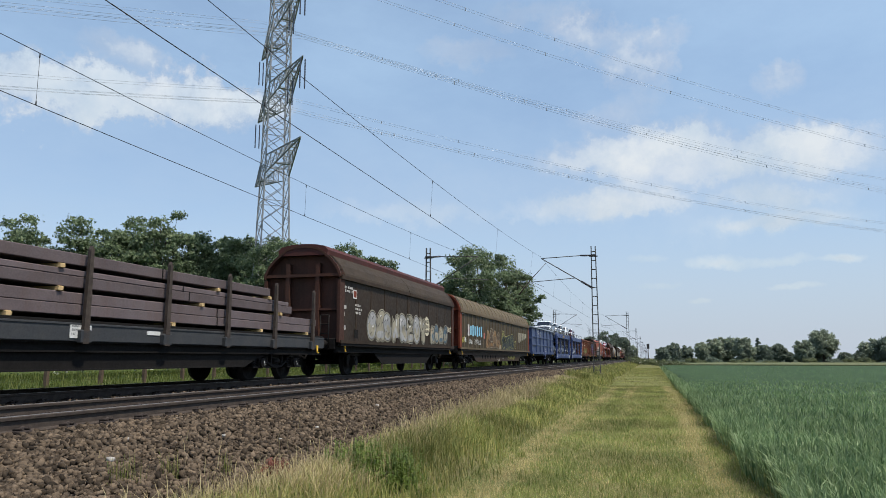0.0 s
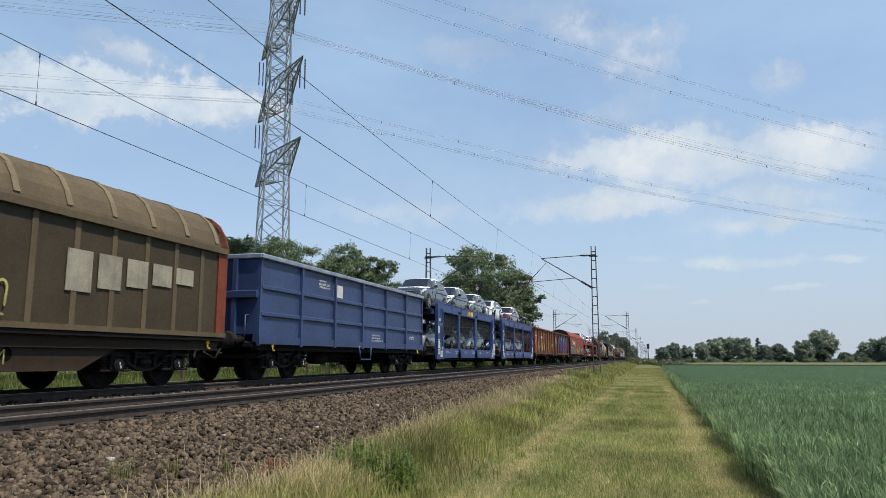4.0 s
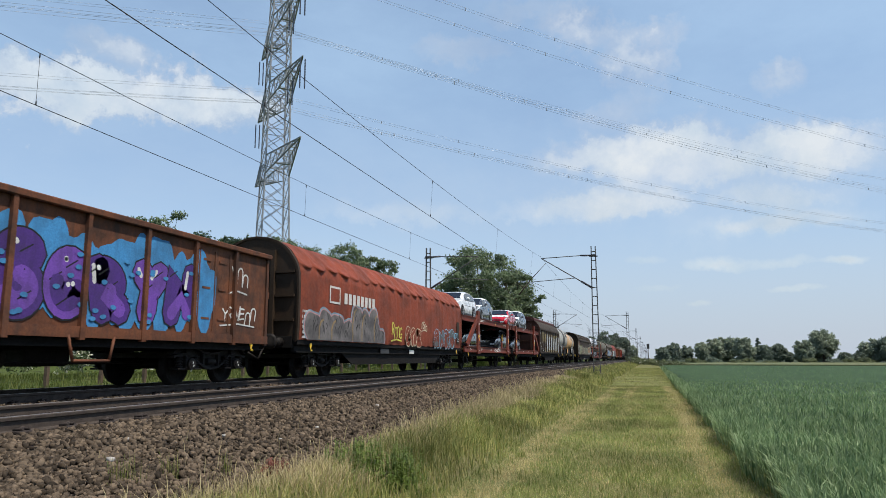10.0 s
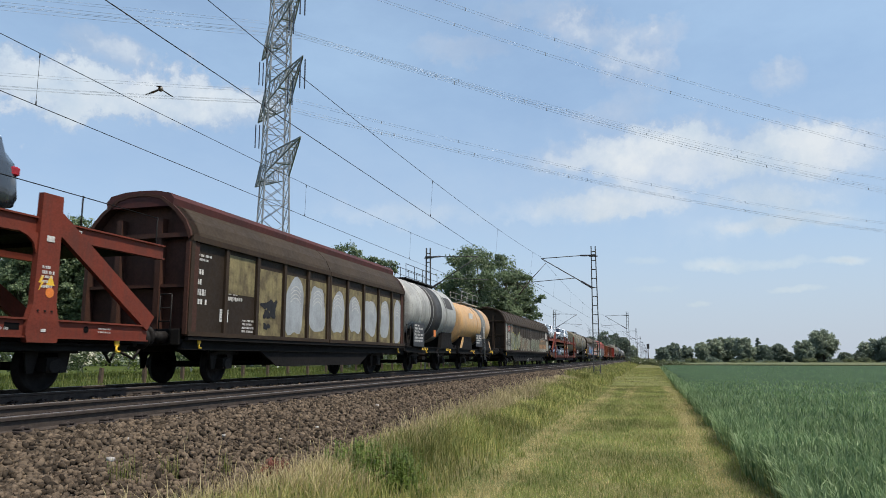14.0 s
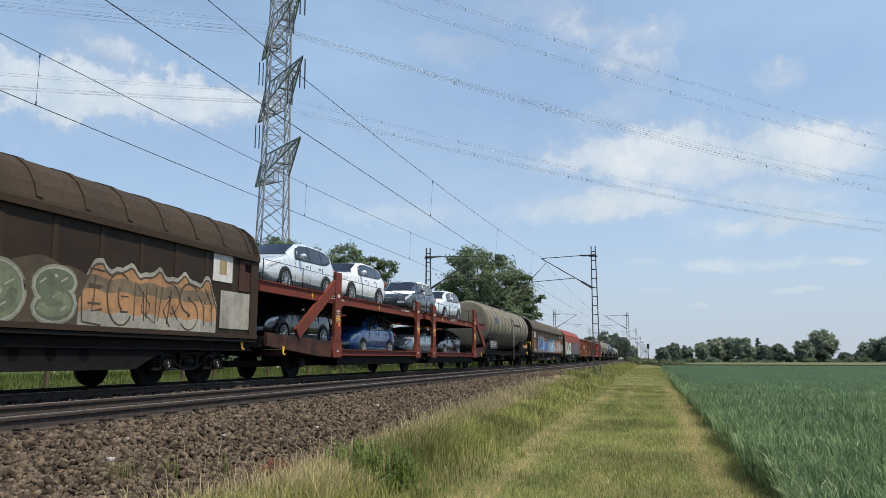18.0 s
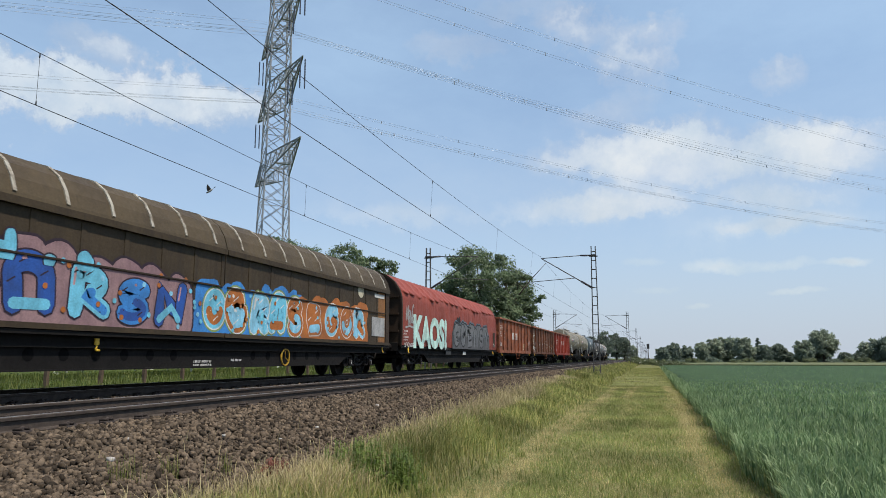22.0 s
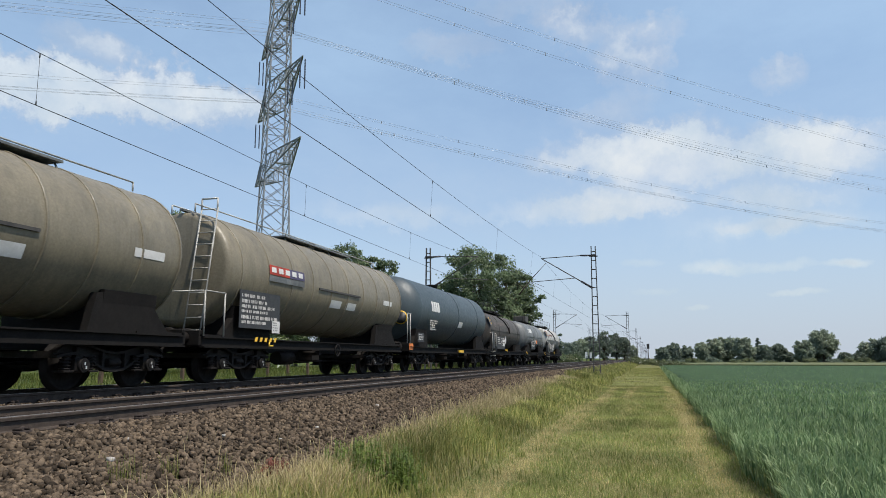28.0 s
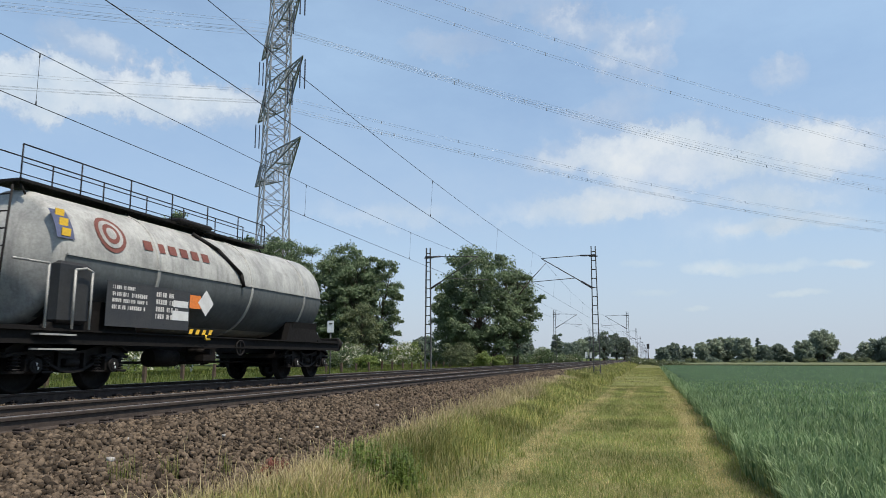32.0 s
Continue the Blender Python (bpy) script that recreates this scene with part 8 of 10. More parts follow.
# ---- tank wagons in train order ----
r_, L_, a_, b_ = tank("short grey tank wagon with a black middle band", 196.4, 204.6, 1.42, 2.75, M_TANKLIGHT, (0.35, 0.2), 0.35, (0.2, 0.42, 0.72), axles=2, platform=(-1.6, 3.4))
part("tank_band", Shape().lathe([(-0.9, 1.425), (-0.9, 1.436), (0.9, 1.436), (0.9, 1.425)], 40, "y", (0, 0, 2.75), caps=False), M_BAND, r_, "soot-stained black band")
barrel_patch(r_, 1.42, 2.75, 1.6, 3.0, 12, 38, M_BAND), plate(r_, 1.40, -2.6, 1.6, 1.5, 1.0, M_PANEL, "data_board"), bars(r_, 1.405, -3.2, 2.05, 1.2, 0.8, 6, 141)
hazard(r_, 1.40, -2.2, 0.95), hazard(r_, 1.40, 1.7, 0.95)
plate(r_, 1.39, -0.2, 1.75, 0.35, 0.3, M_ORANGE)
handrail(r_, [(1.3, -4.0, 1.1), (1.3, -4.0, 2.0), (1.3, -3.5, 2.0), (1.3, -3.5, 1.1)])

r_, L_, a_, b_ = tank("short faded orange tank wagon with grey streaks", 205.1, 214.2, 1.25, 2.55, M_TANKORANGE, (0.7, 0.9), 0.4, (0.5,), axles=2, platform=(-0.6, 3.3), m_plat=M_TANKLIGHT)
part("tank_band", Shape().lathe([(0.9, 1.255), (0.9, 1.266), (2.0, 1.266), (2.0, 1.255)], 36, "y", (0, 0, 2.55), caps=False), M_TANKGREY, r_, "grey soot-stained band")
plate(r_, 1.30, 0.1, 1.65, 1.7, 0.75, M_PANEL, "data_board"), bars(r_, 1.305, -0.6, 1.95, 1.4, 0.55, 4, 151)
for e_ in (-1, 1):
    part("saddle_wing", Shape().prism_x([(e_ * 1.6, 1.1), (e_ * 3.8, 1.1), (e_ * 3.2, 1.75), (e_ * 1.6, 1.75)], 1.12, 1.2), M_TANKORANGE, r_)
hazard(r_, 1.40, -2.4, 0.95), hazard(r_, 1.40, 2.6, 0.95), ladder(r_, 1.36, 1.4, 0.5, 3.0, 0.3, 0.1, M_TANKLIGHT)
plate(r_, on_barrel(1.25, 2.55, 20)[0] + 0.02, -1.6, 3.0, 0.9, 0.3, M_MARK, "faded_lettering")

RIBS_A = tuple(k / 12 for k in range(13))
r_, L_, a_, b_ = tank("large grimy beige tank wagon with dark hoops", 266.1, 281.9, 1.47, 2.79, M_TANKBEIGE, (0.6, 0.5), 0.28, [0.02 + 0.96 * u for u in RIBS_A], M_BAND, 0.045, platform=(-1.0, 3.0), rails=False)
for k_ in range(3):
    barrel_patch(r_, 1.47, 2.79, -5.75 + k_ * 0.42, -5.42 + k_ * 0.42, 2, 18, M_TANKSLATE, "emblem", 0.014)
plate(r_, 1.42, -6.0, 1.45, 2.2, 0.5, M_PANEL, "data_board"), bars(r_, 1.426, -7.0, 1.68, 2.0, 0.4, 4, 161)
ladder(r_, 1.53, 0.4, 0.45, 3.2, 0.4, 0.0, M_TANKGREY), ladder(r_, 1.50, 0.4, 3.2, 4.25, 0.4, 0.85, M_TANKGREY), part("catwalk_bar", Shape().box(1.47, 2.2, 3.05, 0.08, 2.6, 0.07), M_BAND, r_)
for y_, m_ in ((5.2, M_ORANGE), (6.6, M_ORANGE)):
    plate(r_, 1.43, y_, 1.52, 0.4, 0.25, m_, "hazard_plate")
for y_ in (5.75, 6.1):
    s = Shape()
    flat(s, 1.432, [(y_ - 0.17, 1.5), (y_, 1.33), (y_ + 0.17, 1.5), (y_, 1.67)])
    part("hazard_diamond", s, M_PLAQUE, r_)
hazard(r_, 1.40, 6.3, 1.0)

for a0, b0, sd, bits in ((370.2, 382.8, 171, True), (383.3, 397.0, 181, True)):
    r_, L_, a_, b_ = tank("large olive-brown tank wagon with thin hoops and roof walkway", a0, b0, 1.45, 2.79, M_TANKOLIVE, (0.75, 0.35), 0.25, [0.05 + 0.93 * k / 9 for k in range(10)], M_TANKOLIVE, 0.05, platform=(-1.5, 3.4), m_plat=M_TANKGREY, rails=False)
    barrel_patch(r_, 1.45, 2.79, -4.2, -3.1, 1, 11, paint("logo_red", (0.45, 0.06, 0.04)), "emblem", 0.03), barrel_patch(r_, 1.45, 2.79, -3.1, -2.2, 1, 11, paint("logo_blue", (0.10, 0.09, 0.16)), "emblem", 0.03), barrel_patch(r_, 1.45, 2.79, -4.2, -2.2, -6, 0, M_TANKGREY, "emblem", 0.03)
    for k_ in range(5):
        barrel_patch(r_, 1.45, 2.79, -4.1 + k_ * 0.38, -3.85 + k_ * 0.38, 3.5, 9, M_PLAQUE, "emblem", 0.036)
    plate(r_, 1.42, -4.5, 1.82, 2.0, 0.95, M_PANEL, "data_board"), bars(r_, 1.426, -5.4, 2.2, 1.8, 0.8, 6, sd), plate(r_, 1.43, -3.7, 1.42, 0.4, 0.32, M_PLAQUE)
    part("catwalk_bar", Shape().box(1.44, 0.4, 2.7, 0.09, 3.2, 0.06), M_BAND, r_)
    for y_, z_ in ((-0.2, 18), (1.0, 18)):
        barrel_patch(r_, 1.45, 2.79, y_, y_ + 0.8, -24, -14, M_PLAQUE)
    barrel_patch(r_, 1.45, 2.79, 4.3, 5.2, -8, -1, M_PLAQUE)
    hazard(r_, 1.40, -4.7, 1.02, 1.1)
    ladder(r_, 0.78, -L_ / 2 + 0.36, 1.1, 4.3, 0.46, 0.5, M_TANKLIGHT, along=False)
    for x_ in (-0.32, 0.36):
        handrail(r_, [(x_, -L_ / 2 + 0.85, 4.22), (x_, -L_ / 2 + 0.85, 4.42), (x_, L_ / 2 - 0.9, 4.42), (x_, L_ / 2 - 0.9, 4.22)], M_TANKLIGHT, 0.02)
    part("ladder_top", Shape().tube([(0.55, -L_ / 2 + 0.85, 4.25), (0.55, -L_ / 2 + 0.85, 4.52), (1.0, -L_ / 2 + 0.85, 4.52), (1.0, -L_ / 2 + 0.85, 4.2)], 0.022, 6), M_TANKLIGHT, r_)
    for x_ in (1.3, -1.3):
        handrail(r_, [(x_, -L_ / 2 + 0.1, 1.1), (x_, -L_ / 2 + 0.1, 2.15), (x_, -L_ / 2 + 0.9, 2.15), (x_, -L_ / 2 + 0.9, 1.1)], M_TANKLIGHT, 0.02)
    handrail(r_, [(-1.25, -L_ / 2 + 0.1, 2.15), (1.25, -L_ / 2 + 0.1, 2.15)], M_TANKLIGHT, 0.018)
    part("walkway_edge", Shape().box(0, 0, 4.28, 0.12, L_ - 1.6, 0.05), M_TANKGREY, r_)

r_, L_, a_, b_ = tank("smooth slate-blue gas tank wagon with white emblem", 397.9, 412.8, 1.47, 2.80, M_TANKSLATE, (0.45, 0.12), 0.9, (0.50, 0.79), M_TANKSLATE, 0.07)
for k_ in range(4):
    barrel_patch(r_, 1.47, 2.80, -4.7 + k_ * 0.33, -4.43 + k_ * 0.33, -2, 16, M_PLAQUE, "emblem", 0.012)
bars(r_, 1.455, -4.9, 2.35, 1.3, 0.5, 5, 191)
barrel_patch(r_, 1.47, 2.80, 0.3, 1.1, -24, -12, M_PLAQUE), plate(r_, 1.43, -6.2, 1.5, 0.9, 0.4, M_PANEL, "data_board"), bars(r_, 1.436, -6.5, 1.65, 0.7, 0.3, 3, 192)
part("valve_wheel", Shape().lathe([(-L_ / 2 + 0.42, 0.30), (-L_ / 2 + 0.40, 0.30), (-L_ / 2 + 0.40, 0.24)], 20, "y", (0.75, 0.1, 2.35), caps=True), M_YELLOW, r_, "yellow ringed warning disc")
part("warning_disc", Shape().lathe([(-L_ / 2 + 0.40, 0.26), (-L_ / 2 + 0.385, 0.26), (-L_ / 2 + 0.385, 0.0)], 20, "y", (0.75, 0.1, 2.35), caps=True), M_BLACKP, r_)
handrail(r_, [(1.2, -L_ / 2 + 0.1, 1.1), (1.2, -L_ / 2 + 0.1, 2.5), (1.2, -L_ / 2 + 0.45, 2.5), (1.2, -L_ / 2 + 0.45, 1.1)], M_TANKLIGHT, 0.025)
plate(r_, 1.30, -L_ / 2 + 0.3, 1.08, 0.5, 0.28, M_ORANGE), part("tow_hook", Shape().box(1.42, 0.8, 0.95, 0.05, 0.9, 0.12), M_YELLOW, r_)


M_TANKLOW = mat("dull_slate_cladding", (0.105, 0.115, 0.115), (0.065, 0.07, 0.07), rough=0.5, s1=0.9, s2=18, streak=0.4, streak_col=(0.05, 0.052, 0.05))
M_TANKDARK2 = mat("dark_grey_tank", (0.15, 0.157, 0.155), (0.095, 0.10, 0.098), rough=0.5, s1=0.8, s2=18, streak=0.45, streak_col=(0.05, 0.052, 0.052))


def jacketed(label, y0, y1, m_tank, m_low, emblem, seed, dark):
    r_, L_, a_, b_ = tank(label, y0, y1, 1.26, 2.42, m_tank, (0.95, 1.0), 0.55, (0.27, 0.6, 0.86), m_tank, 0.09, platform=(-5.4, 3.0), m_plat=M_GEAR)
    y_ = L_ / 2
    # below its waist the barrel takes m_low, darker on the pale tank
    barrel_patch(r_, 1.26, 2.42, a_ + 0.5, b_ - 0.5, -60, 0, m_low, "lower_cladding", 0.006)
    part("waist_seam", Shape().box(1.275, 0, 2.43, 0.03, b_ - a_ - 1.0, 0.03), m_tank, r_)
    # round emblem and faded name on the upper flank
    x0, z0 = on_barrel(1.26, 2.42, 25)
    for rad, m_, lift in ((0.40, emblem, 0.012), (0.31, m_tank, 0.016), (0.22, emblem, 0.020), (0.13, m_tank, 0.024)):
        rings, n = [], 20
        s = Shape()
        pts = []
        for i in range(n):
            a = 2 * math.pi * i / n
            deg = 27 + math.degrees(rad * math.sin(a) / 1.26)
            pts.append(((1.26 + lift) * math.cos(radians(deg)), -3.9 + rad * math.cos(a), 2.42 + (1.26 + lift) * math.sin(radians(deg))))
        s.add([((1.26 + lift + 0.01) * math.cos(radians(27)), -3.9, 2.42 + (1.26 + lift + 0.01) * math.sin(radians(27)))] + pts, [(0, 1 + i, 1 + (i + 1) % n) for i in range(n)])
        part("emblem", s, m_, r_)
    for k_ in range(6):
        barrel_patch(r_, 1.26, 2.42, -3.0 + k_ * 0.4, -2.74 + k_ * 0.4, 18, 28, emblem, "emblem", 0.014)
    plate(r_, 1.40, -2.95, 1.62, 2.5, 0.85, M_PANEL, "data_board"), bars(r_, 1.406, -4.05, 1.98, 1.0, 0.5, 4, seed), bars(r_, 1.406, -2.8, 1.95, 0.9, 0.6, 4, seed + 1), plate(r_, 1.406, -2.0, 1.75, 0.5, 0.14, M_PLAQUE), plate(r_, 1.406, -2.0, 1.5, 0.55, 0.2, M_PLAQUE)
    plate(r_, 1.30, -1.35, 1.85, 0.4, 0.3, M_ORANGE, "hazard_plate")
    s = Shape()
    flat(s, 1.305, [(-0.95 - 0.3, 1.85), (-0.95, 1.55), (-0.95 + 0.3, 1.85), (-0.95, 2.15)])
    part("hazard_diamond", s, M_PLAQUE, r_)
    hazard(r_, 1.42, -1.7, 1.12, 0.95)
    # heating valve cover, bent bands and the round inspection cap
    part("drain_cover", Shape().box(1.22, -4.9, 1.75, 0.2, 0.7, 1.1, c=0.06), M_BLACKP, r_)
    handrail(r_, [(1.38, -5.55, 1.1), (1.38, -5.55, 2.2), (1.38, -6.0, 2.2), (1.38, -6.3, 2.2)], M_TANKLIGHT, 0.022)
    handrail(r_, [(1.42, -5.0, 1.1), (1.42, -5.0, 2.15), (1.42, -4.75, 2.2), (1.42, -4.6, 2.15), (1.42, -4.6, 1.1)], M_TANKLIGHT, 0.022)
    part("drain_pipe", Shape().tube([(on_barrel(1.3, 2.42, 60)[0], -0.7, on_barrel(1.3, 2.42, 60)[1]), (on_barrel(1.3, 2.42, 38)[0], -0.2, on_barrel(1.3, 2.42, 38)[1]), (on_barrel(1.3, 2.42, 12)[0], 0.5, on_barrel(1.3, 2.42, 12)[1]), (on_barrel(1.3, 2.42, -2)[0], 0.6, on_barrel(1.3, 2.42, -2)[1])], 0.05, 8), M_GEAR, r_)
    barrel_patch(r_, 1.26, 2.42, a_ + 0.30, a_ + 0.70, 13, 40, paint("warning_blue", (0.10, 0.115, 0.19)), "warning_board", 0.02)
    s = Shape()
    for deg in (36, 27, 18):
        x1, z1 = on_barrel(1.29, 2.42, deg)
        s.box(x1, a_ + 0.5, z1, 0.01, 0.2, 0.14)
    part("warning_signs", s, M_YELLOW, r_)
    ladder(r_, 0.7, -y_ + 0.42, 1.1, 3.5, 0.4, 0.15, M_GEAR, along=False)
    for z_ in (0.75, 1.0):
        part("step_board", Shape().box(1.35, -5.3, z_, 0.2, 0.8, 0.03), M_TANKLIGHT, r_)
    part("dome_cover", Shape().box(0.1, -0.4, 3.85, 0.9, 1.3, 0.12, c=0.04), M_GEAR, r_)
    return r_, L_


jacketed("soot-black jacketed tank wagon with roof walkway", 413.0, 426.5, M_TANKDARK, M_TANKDARK, mat("faint_emblem", (0.13, 0.11, 0.10), bump=0), 201, True)

r_, L_, a_, b_ = tank("streaked grey tank wagon with a box on its roof", 426.9, 438.3, 1.27, 2.43, M_TANKDARK2, (1.0, 0.35), 0.75, (0.38, 0.62), M_TANKGREY, 0.06, platform=(-1.5, 3.4), m_plat=M_GEAR)
# the middle of the barrel is lighter, from below the waist upward
barrel_patch(r_, 1.27, 2.43, -0.9, 2.2, -20, 75, M_TANKGREY, "scrubbed_cladding", 0.005)
part("waist_seam", Shape().box(1.285, 0, 2.42, 0.03, b_ - a_ - 1.2, 0.03), M_TANKDARK2, r_)
part("roof_box", Shape().box(0.1, -0.6, 4.0, 1.1, 1.5, 0.5, c=0.03), M_TANKDARK, r_, "dark steel box on the roof walkway")
for k_ in range(3):
    barrel_patch(r_, 1.27, 2.43, -2.85 + k_ * 0.42, -2.5 + k_ * 0.42, 14, 30, M_PLAQUE, "emblem", 0.014)
s = Shape()
for dy_, dd in ((-0.18, 17), (0.02, 28), (0.2, 17)):
    x1, z1 = on_barrel(1.28, 2.43, dd)
    s.add([(x1, -3.3 + dy_ - 0.12, z1 - 0.1), (x1, -3.3 + dy_ + 0.12, z1 - 0.1), (x1, -3.3 + dy_, z1 + 0.14)], [(0, 1, 2)])
part("emblem", s, M_PLAQUE, r_)
plate(r_, 1.38, -1.85, 1.72, 2.0, 0.75, M_PANEL, "data_board"), bars(r_, 1.386, -2.8, 2.05, 0.8, 0.6, 5, 211), bars(r_, 1.386, -1.8, 2.05, 0.9, 0.6, 4, 212)
plate(r_, 1.30, 0.5, 2.0, 0.6, 0.3, M_ORANGE, "hazard_plate")
for yy in (-0.4, 0.0):
    s = Shape()
    flat(s, 1.30, [(yy - 0.17, 2.05), (yy, 1.88), (yy + 0.17, 2.05), (yy, 2.22)])
    part("hazard_diamond", s, M_PLAQUE, r_)
hazard(r_, 1.40, -L_ / 2 + 0.05, 1.02, 0.4), hazard(r_, 1.40, L_ / 2 - 1.0, 1.02, 0.5)
for e_ in (-1, 1):
    part("saddle_wing", Shape().prism_x([(e_ * 2.2, 1.1), (e_ * 4.9, 1.1), (e_ * 3.6, 1.75), (e_ * 2.2, 1.75)], 1.1, 1.2), M_UNDER, r_)

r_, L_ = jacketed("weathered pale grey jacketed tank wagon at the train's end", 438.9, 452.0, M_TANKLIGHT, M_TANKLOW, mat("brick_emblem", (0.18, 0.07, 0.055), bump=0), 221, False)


# ---- car-carrier wagons ----
def blue_carrier(y0, y1, stair):
    root, L = wagon("blue double-deck car carrier with mesh sides", y0, y1, "car carrier")
    H = L / 2
    part("lower_deck", Shape().box(0, 0, 0.80, 2.7, L + 2.3, 0.10), M_UNDER, root)
    part("upper_deck", Shape().box(0, 0, 2.88, 2.6, L + 2.2, 0.09), M_UNDER, root)
    for side in (-1, 1):
        part("lower_chord", Shape().box(side * 1.44, 0, 0.83, 0.10, L - 0.1, 0.46, c=0.02), M_CARBLUE, root)
        part("upper_chord", Shape().box(side * 1.44, 0, 3.02, 0.10, L - 0.1, 0.42, c=0.02).box(side * 1.47, 0, 2.86, 0.08, L - 0.1, 0.05).box(side * 1.47, 0, 3.24, 0.08, L - 0.1, 0.04), M_CARBLUE, root)
        n = 4
        for e in (-1, 1):
            w = 1.25
            part("end_frame", Shape().prism_x([(e * H, 0.55), (e * (H - w), 0.55), (e * (H - w * 0.86), 0.95), (e * (H - w * 0.80), 1.3), (e * (H - w * 0.80), 2.6), (e * (H - w), 3.05), (e * (H - w), 3.3), (e * (H - 0.1), 3.36), (e * H, 3.2)], side * 1.40, side * 1.50), M_CARBLUE, root)
            for d in (0.035, w * 0.5, w * 0.74):
                part("end_rib", Shape().box(side * 1.515, e * (H - d), 1.95, 0.05, 0.05, 2.35 if d < 0.1 else 2.0), M_CARBLUE, root)
        posts = [-H * 0.36, H * 0.22, ] if stair else [-H * 0.30, H * 0.28]
        spans = [-H + 1.0] + posts + [H - 1.0]
        for y in posts:
            part("side_post", Shape().prism_x([(y - 0.32, 0.6), (y + 0.32, 0.6), (y + 0.17, 1.15), (y + 0.15, 2.6), (y + 0.28, 3.0), (y - 0.28, 3.0), (y - 0.15, 2.6), (y - 0.17, 1.15)], side * 1.41, side * 1.49), M_CARBLUE, root)
        for a, b in zip(spans, spans[1:]):
            part("mesh_screen", Shape().box(side * 1.40, (a + b) / 2, 2.27, 0.012, b - a, 1.08), M_NET, root, "dark fine wire mesh screen")
            for k in range(1, 5):
                y = a + (b - a) * k / 5
                part("screen_bar", Shape().box(side * 1.41, y, 2.27, 0.014, 0.014, 1.08), M_UNDER, root)
            part("screen_bar", Shape().box(side * 1.41, (a + b) / 2, 1.73, 0.02, b - a, 0.022), M_UNDER, root)
            part("low_rail", Shape().box(side * 1.41, (a + b) / 2, 1.24, 0.035, b - a, 0.04), M_UNDER, root)
            for k in range(1, 4):
                part("rail_stay", Shape().box(side * 1.41, a + (b - a) * k / 4, 1.14, 0.03, 0.05, 0.2), M_UNDER, root)
        part("wheel_guide", Shape().rod((side * 1.3, -H + 1, 1.15), (side * 1.3, H - 1, 1.15), 0.025, 6), M_GEAR, root)
        for y in np.linspace(-H + 0.8, H - 0.8, 7):
            part("chord_stay", Shape().box(side * 1.46, y, 3.06, 0.10, 0.07, 0.40), M_CARBLUE, root)
        s = Shape()
        for a, b in ((-H - 0.3, -H + 2.6), (-H + 2.7, -0.4), (-0.3, H * 0.5), (H * 0.52, H + 0.3)):
            s.tube([(side * 1.48, a, 3.3), (side * 1.48, a + 0.18, 3.66), (side * 1.48, b - 0.18, 3.66), (side * 1.48, b, 3.3)], 0.02, 6)
        part("hand_rail", s, M_UNDER, root)
    for e in (-1, 1):
        part("end_beam", Shape().box(0, e * (H + 0.1), 2.78, 2.7, 0.3, 0.22).box(0, e * (H + 0.24), 2.92, 2.6, 0.04, 0.10), M_CARBLUE, root)
        part("end_brace", Shape().beam((1.30, e * (H + 0.2), 2.72), (0.5, e * (H + 0.9), 2.55), 0.07).beam((-1.30, e * (H + 0.2), 2.72), (-0.5, e * (H + 0.9), 2.55), 0.07), M_UNDER, root)
        lad = Shape()
        for x in (1.06, 1.42):
            lad.tube([(x, e * (H + 0.34), 0.55), (x, e * (H + 0.30), 3.3), (x, e * (H + 0.30), 3.75), (x, e * (H - 0.05), 3.85), (x, e * (H - 0.2), 3.4)], 0.024, 6)
        for k in range(9):
            z = 0.7 + k * 0.3
            lad.rod((1.06, e * (H + 0.33), z), (1.42, e * (H + 0.33), z), 0.018, 6)
        if (e > 0) == stair:
            part("ladder", lad, M_UNDER, root)
        for k, (dy, z, w, h) in enumerate(((0.27, 1.28, 0.42, 0.42), (0.74, 0.90, 0.36, 0.48), (0.27, 0.9, 0.36, 0.24), (0.84, 1.95, 0.2, 0.18), (0.3, 1.95, 0.2, 0.34), (0.72, 2.2, 0.3, 0.16), (0.45, 2.42, 0.2, 0.12))):
            plate(root, 1.506, e * (H - dy), z, w, h, M_PLAQUE if k != 3 else M_PANEL)
    for k in range(6):
        bars(root, 1.494, -H + 1.6 + k * 1.75, 0.95, 0.8, 0.14, 2, 300 + k)
    underframe(root, L - 0.6, 0.52, 0.62, deep=False)
    buffers(root, L, 0.98)
    single_axle(root, -H + 1.7), single_axle(root, H - 1.7)
    return root, L


M_CREDD = mat("sooty_oxide_red", (0.075, 0.035, 0.025), (0.03, 0.022, 0.02), rough=0.75, s1=2.0, s2=18, mix=1.0)


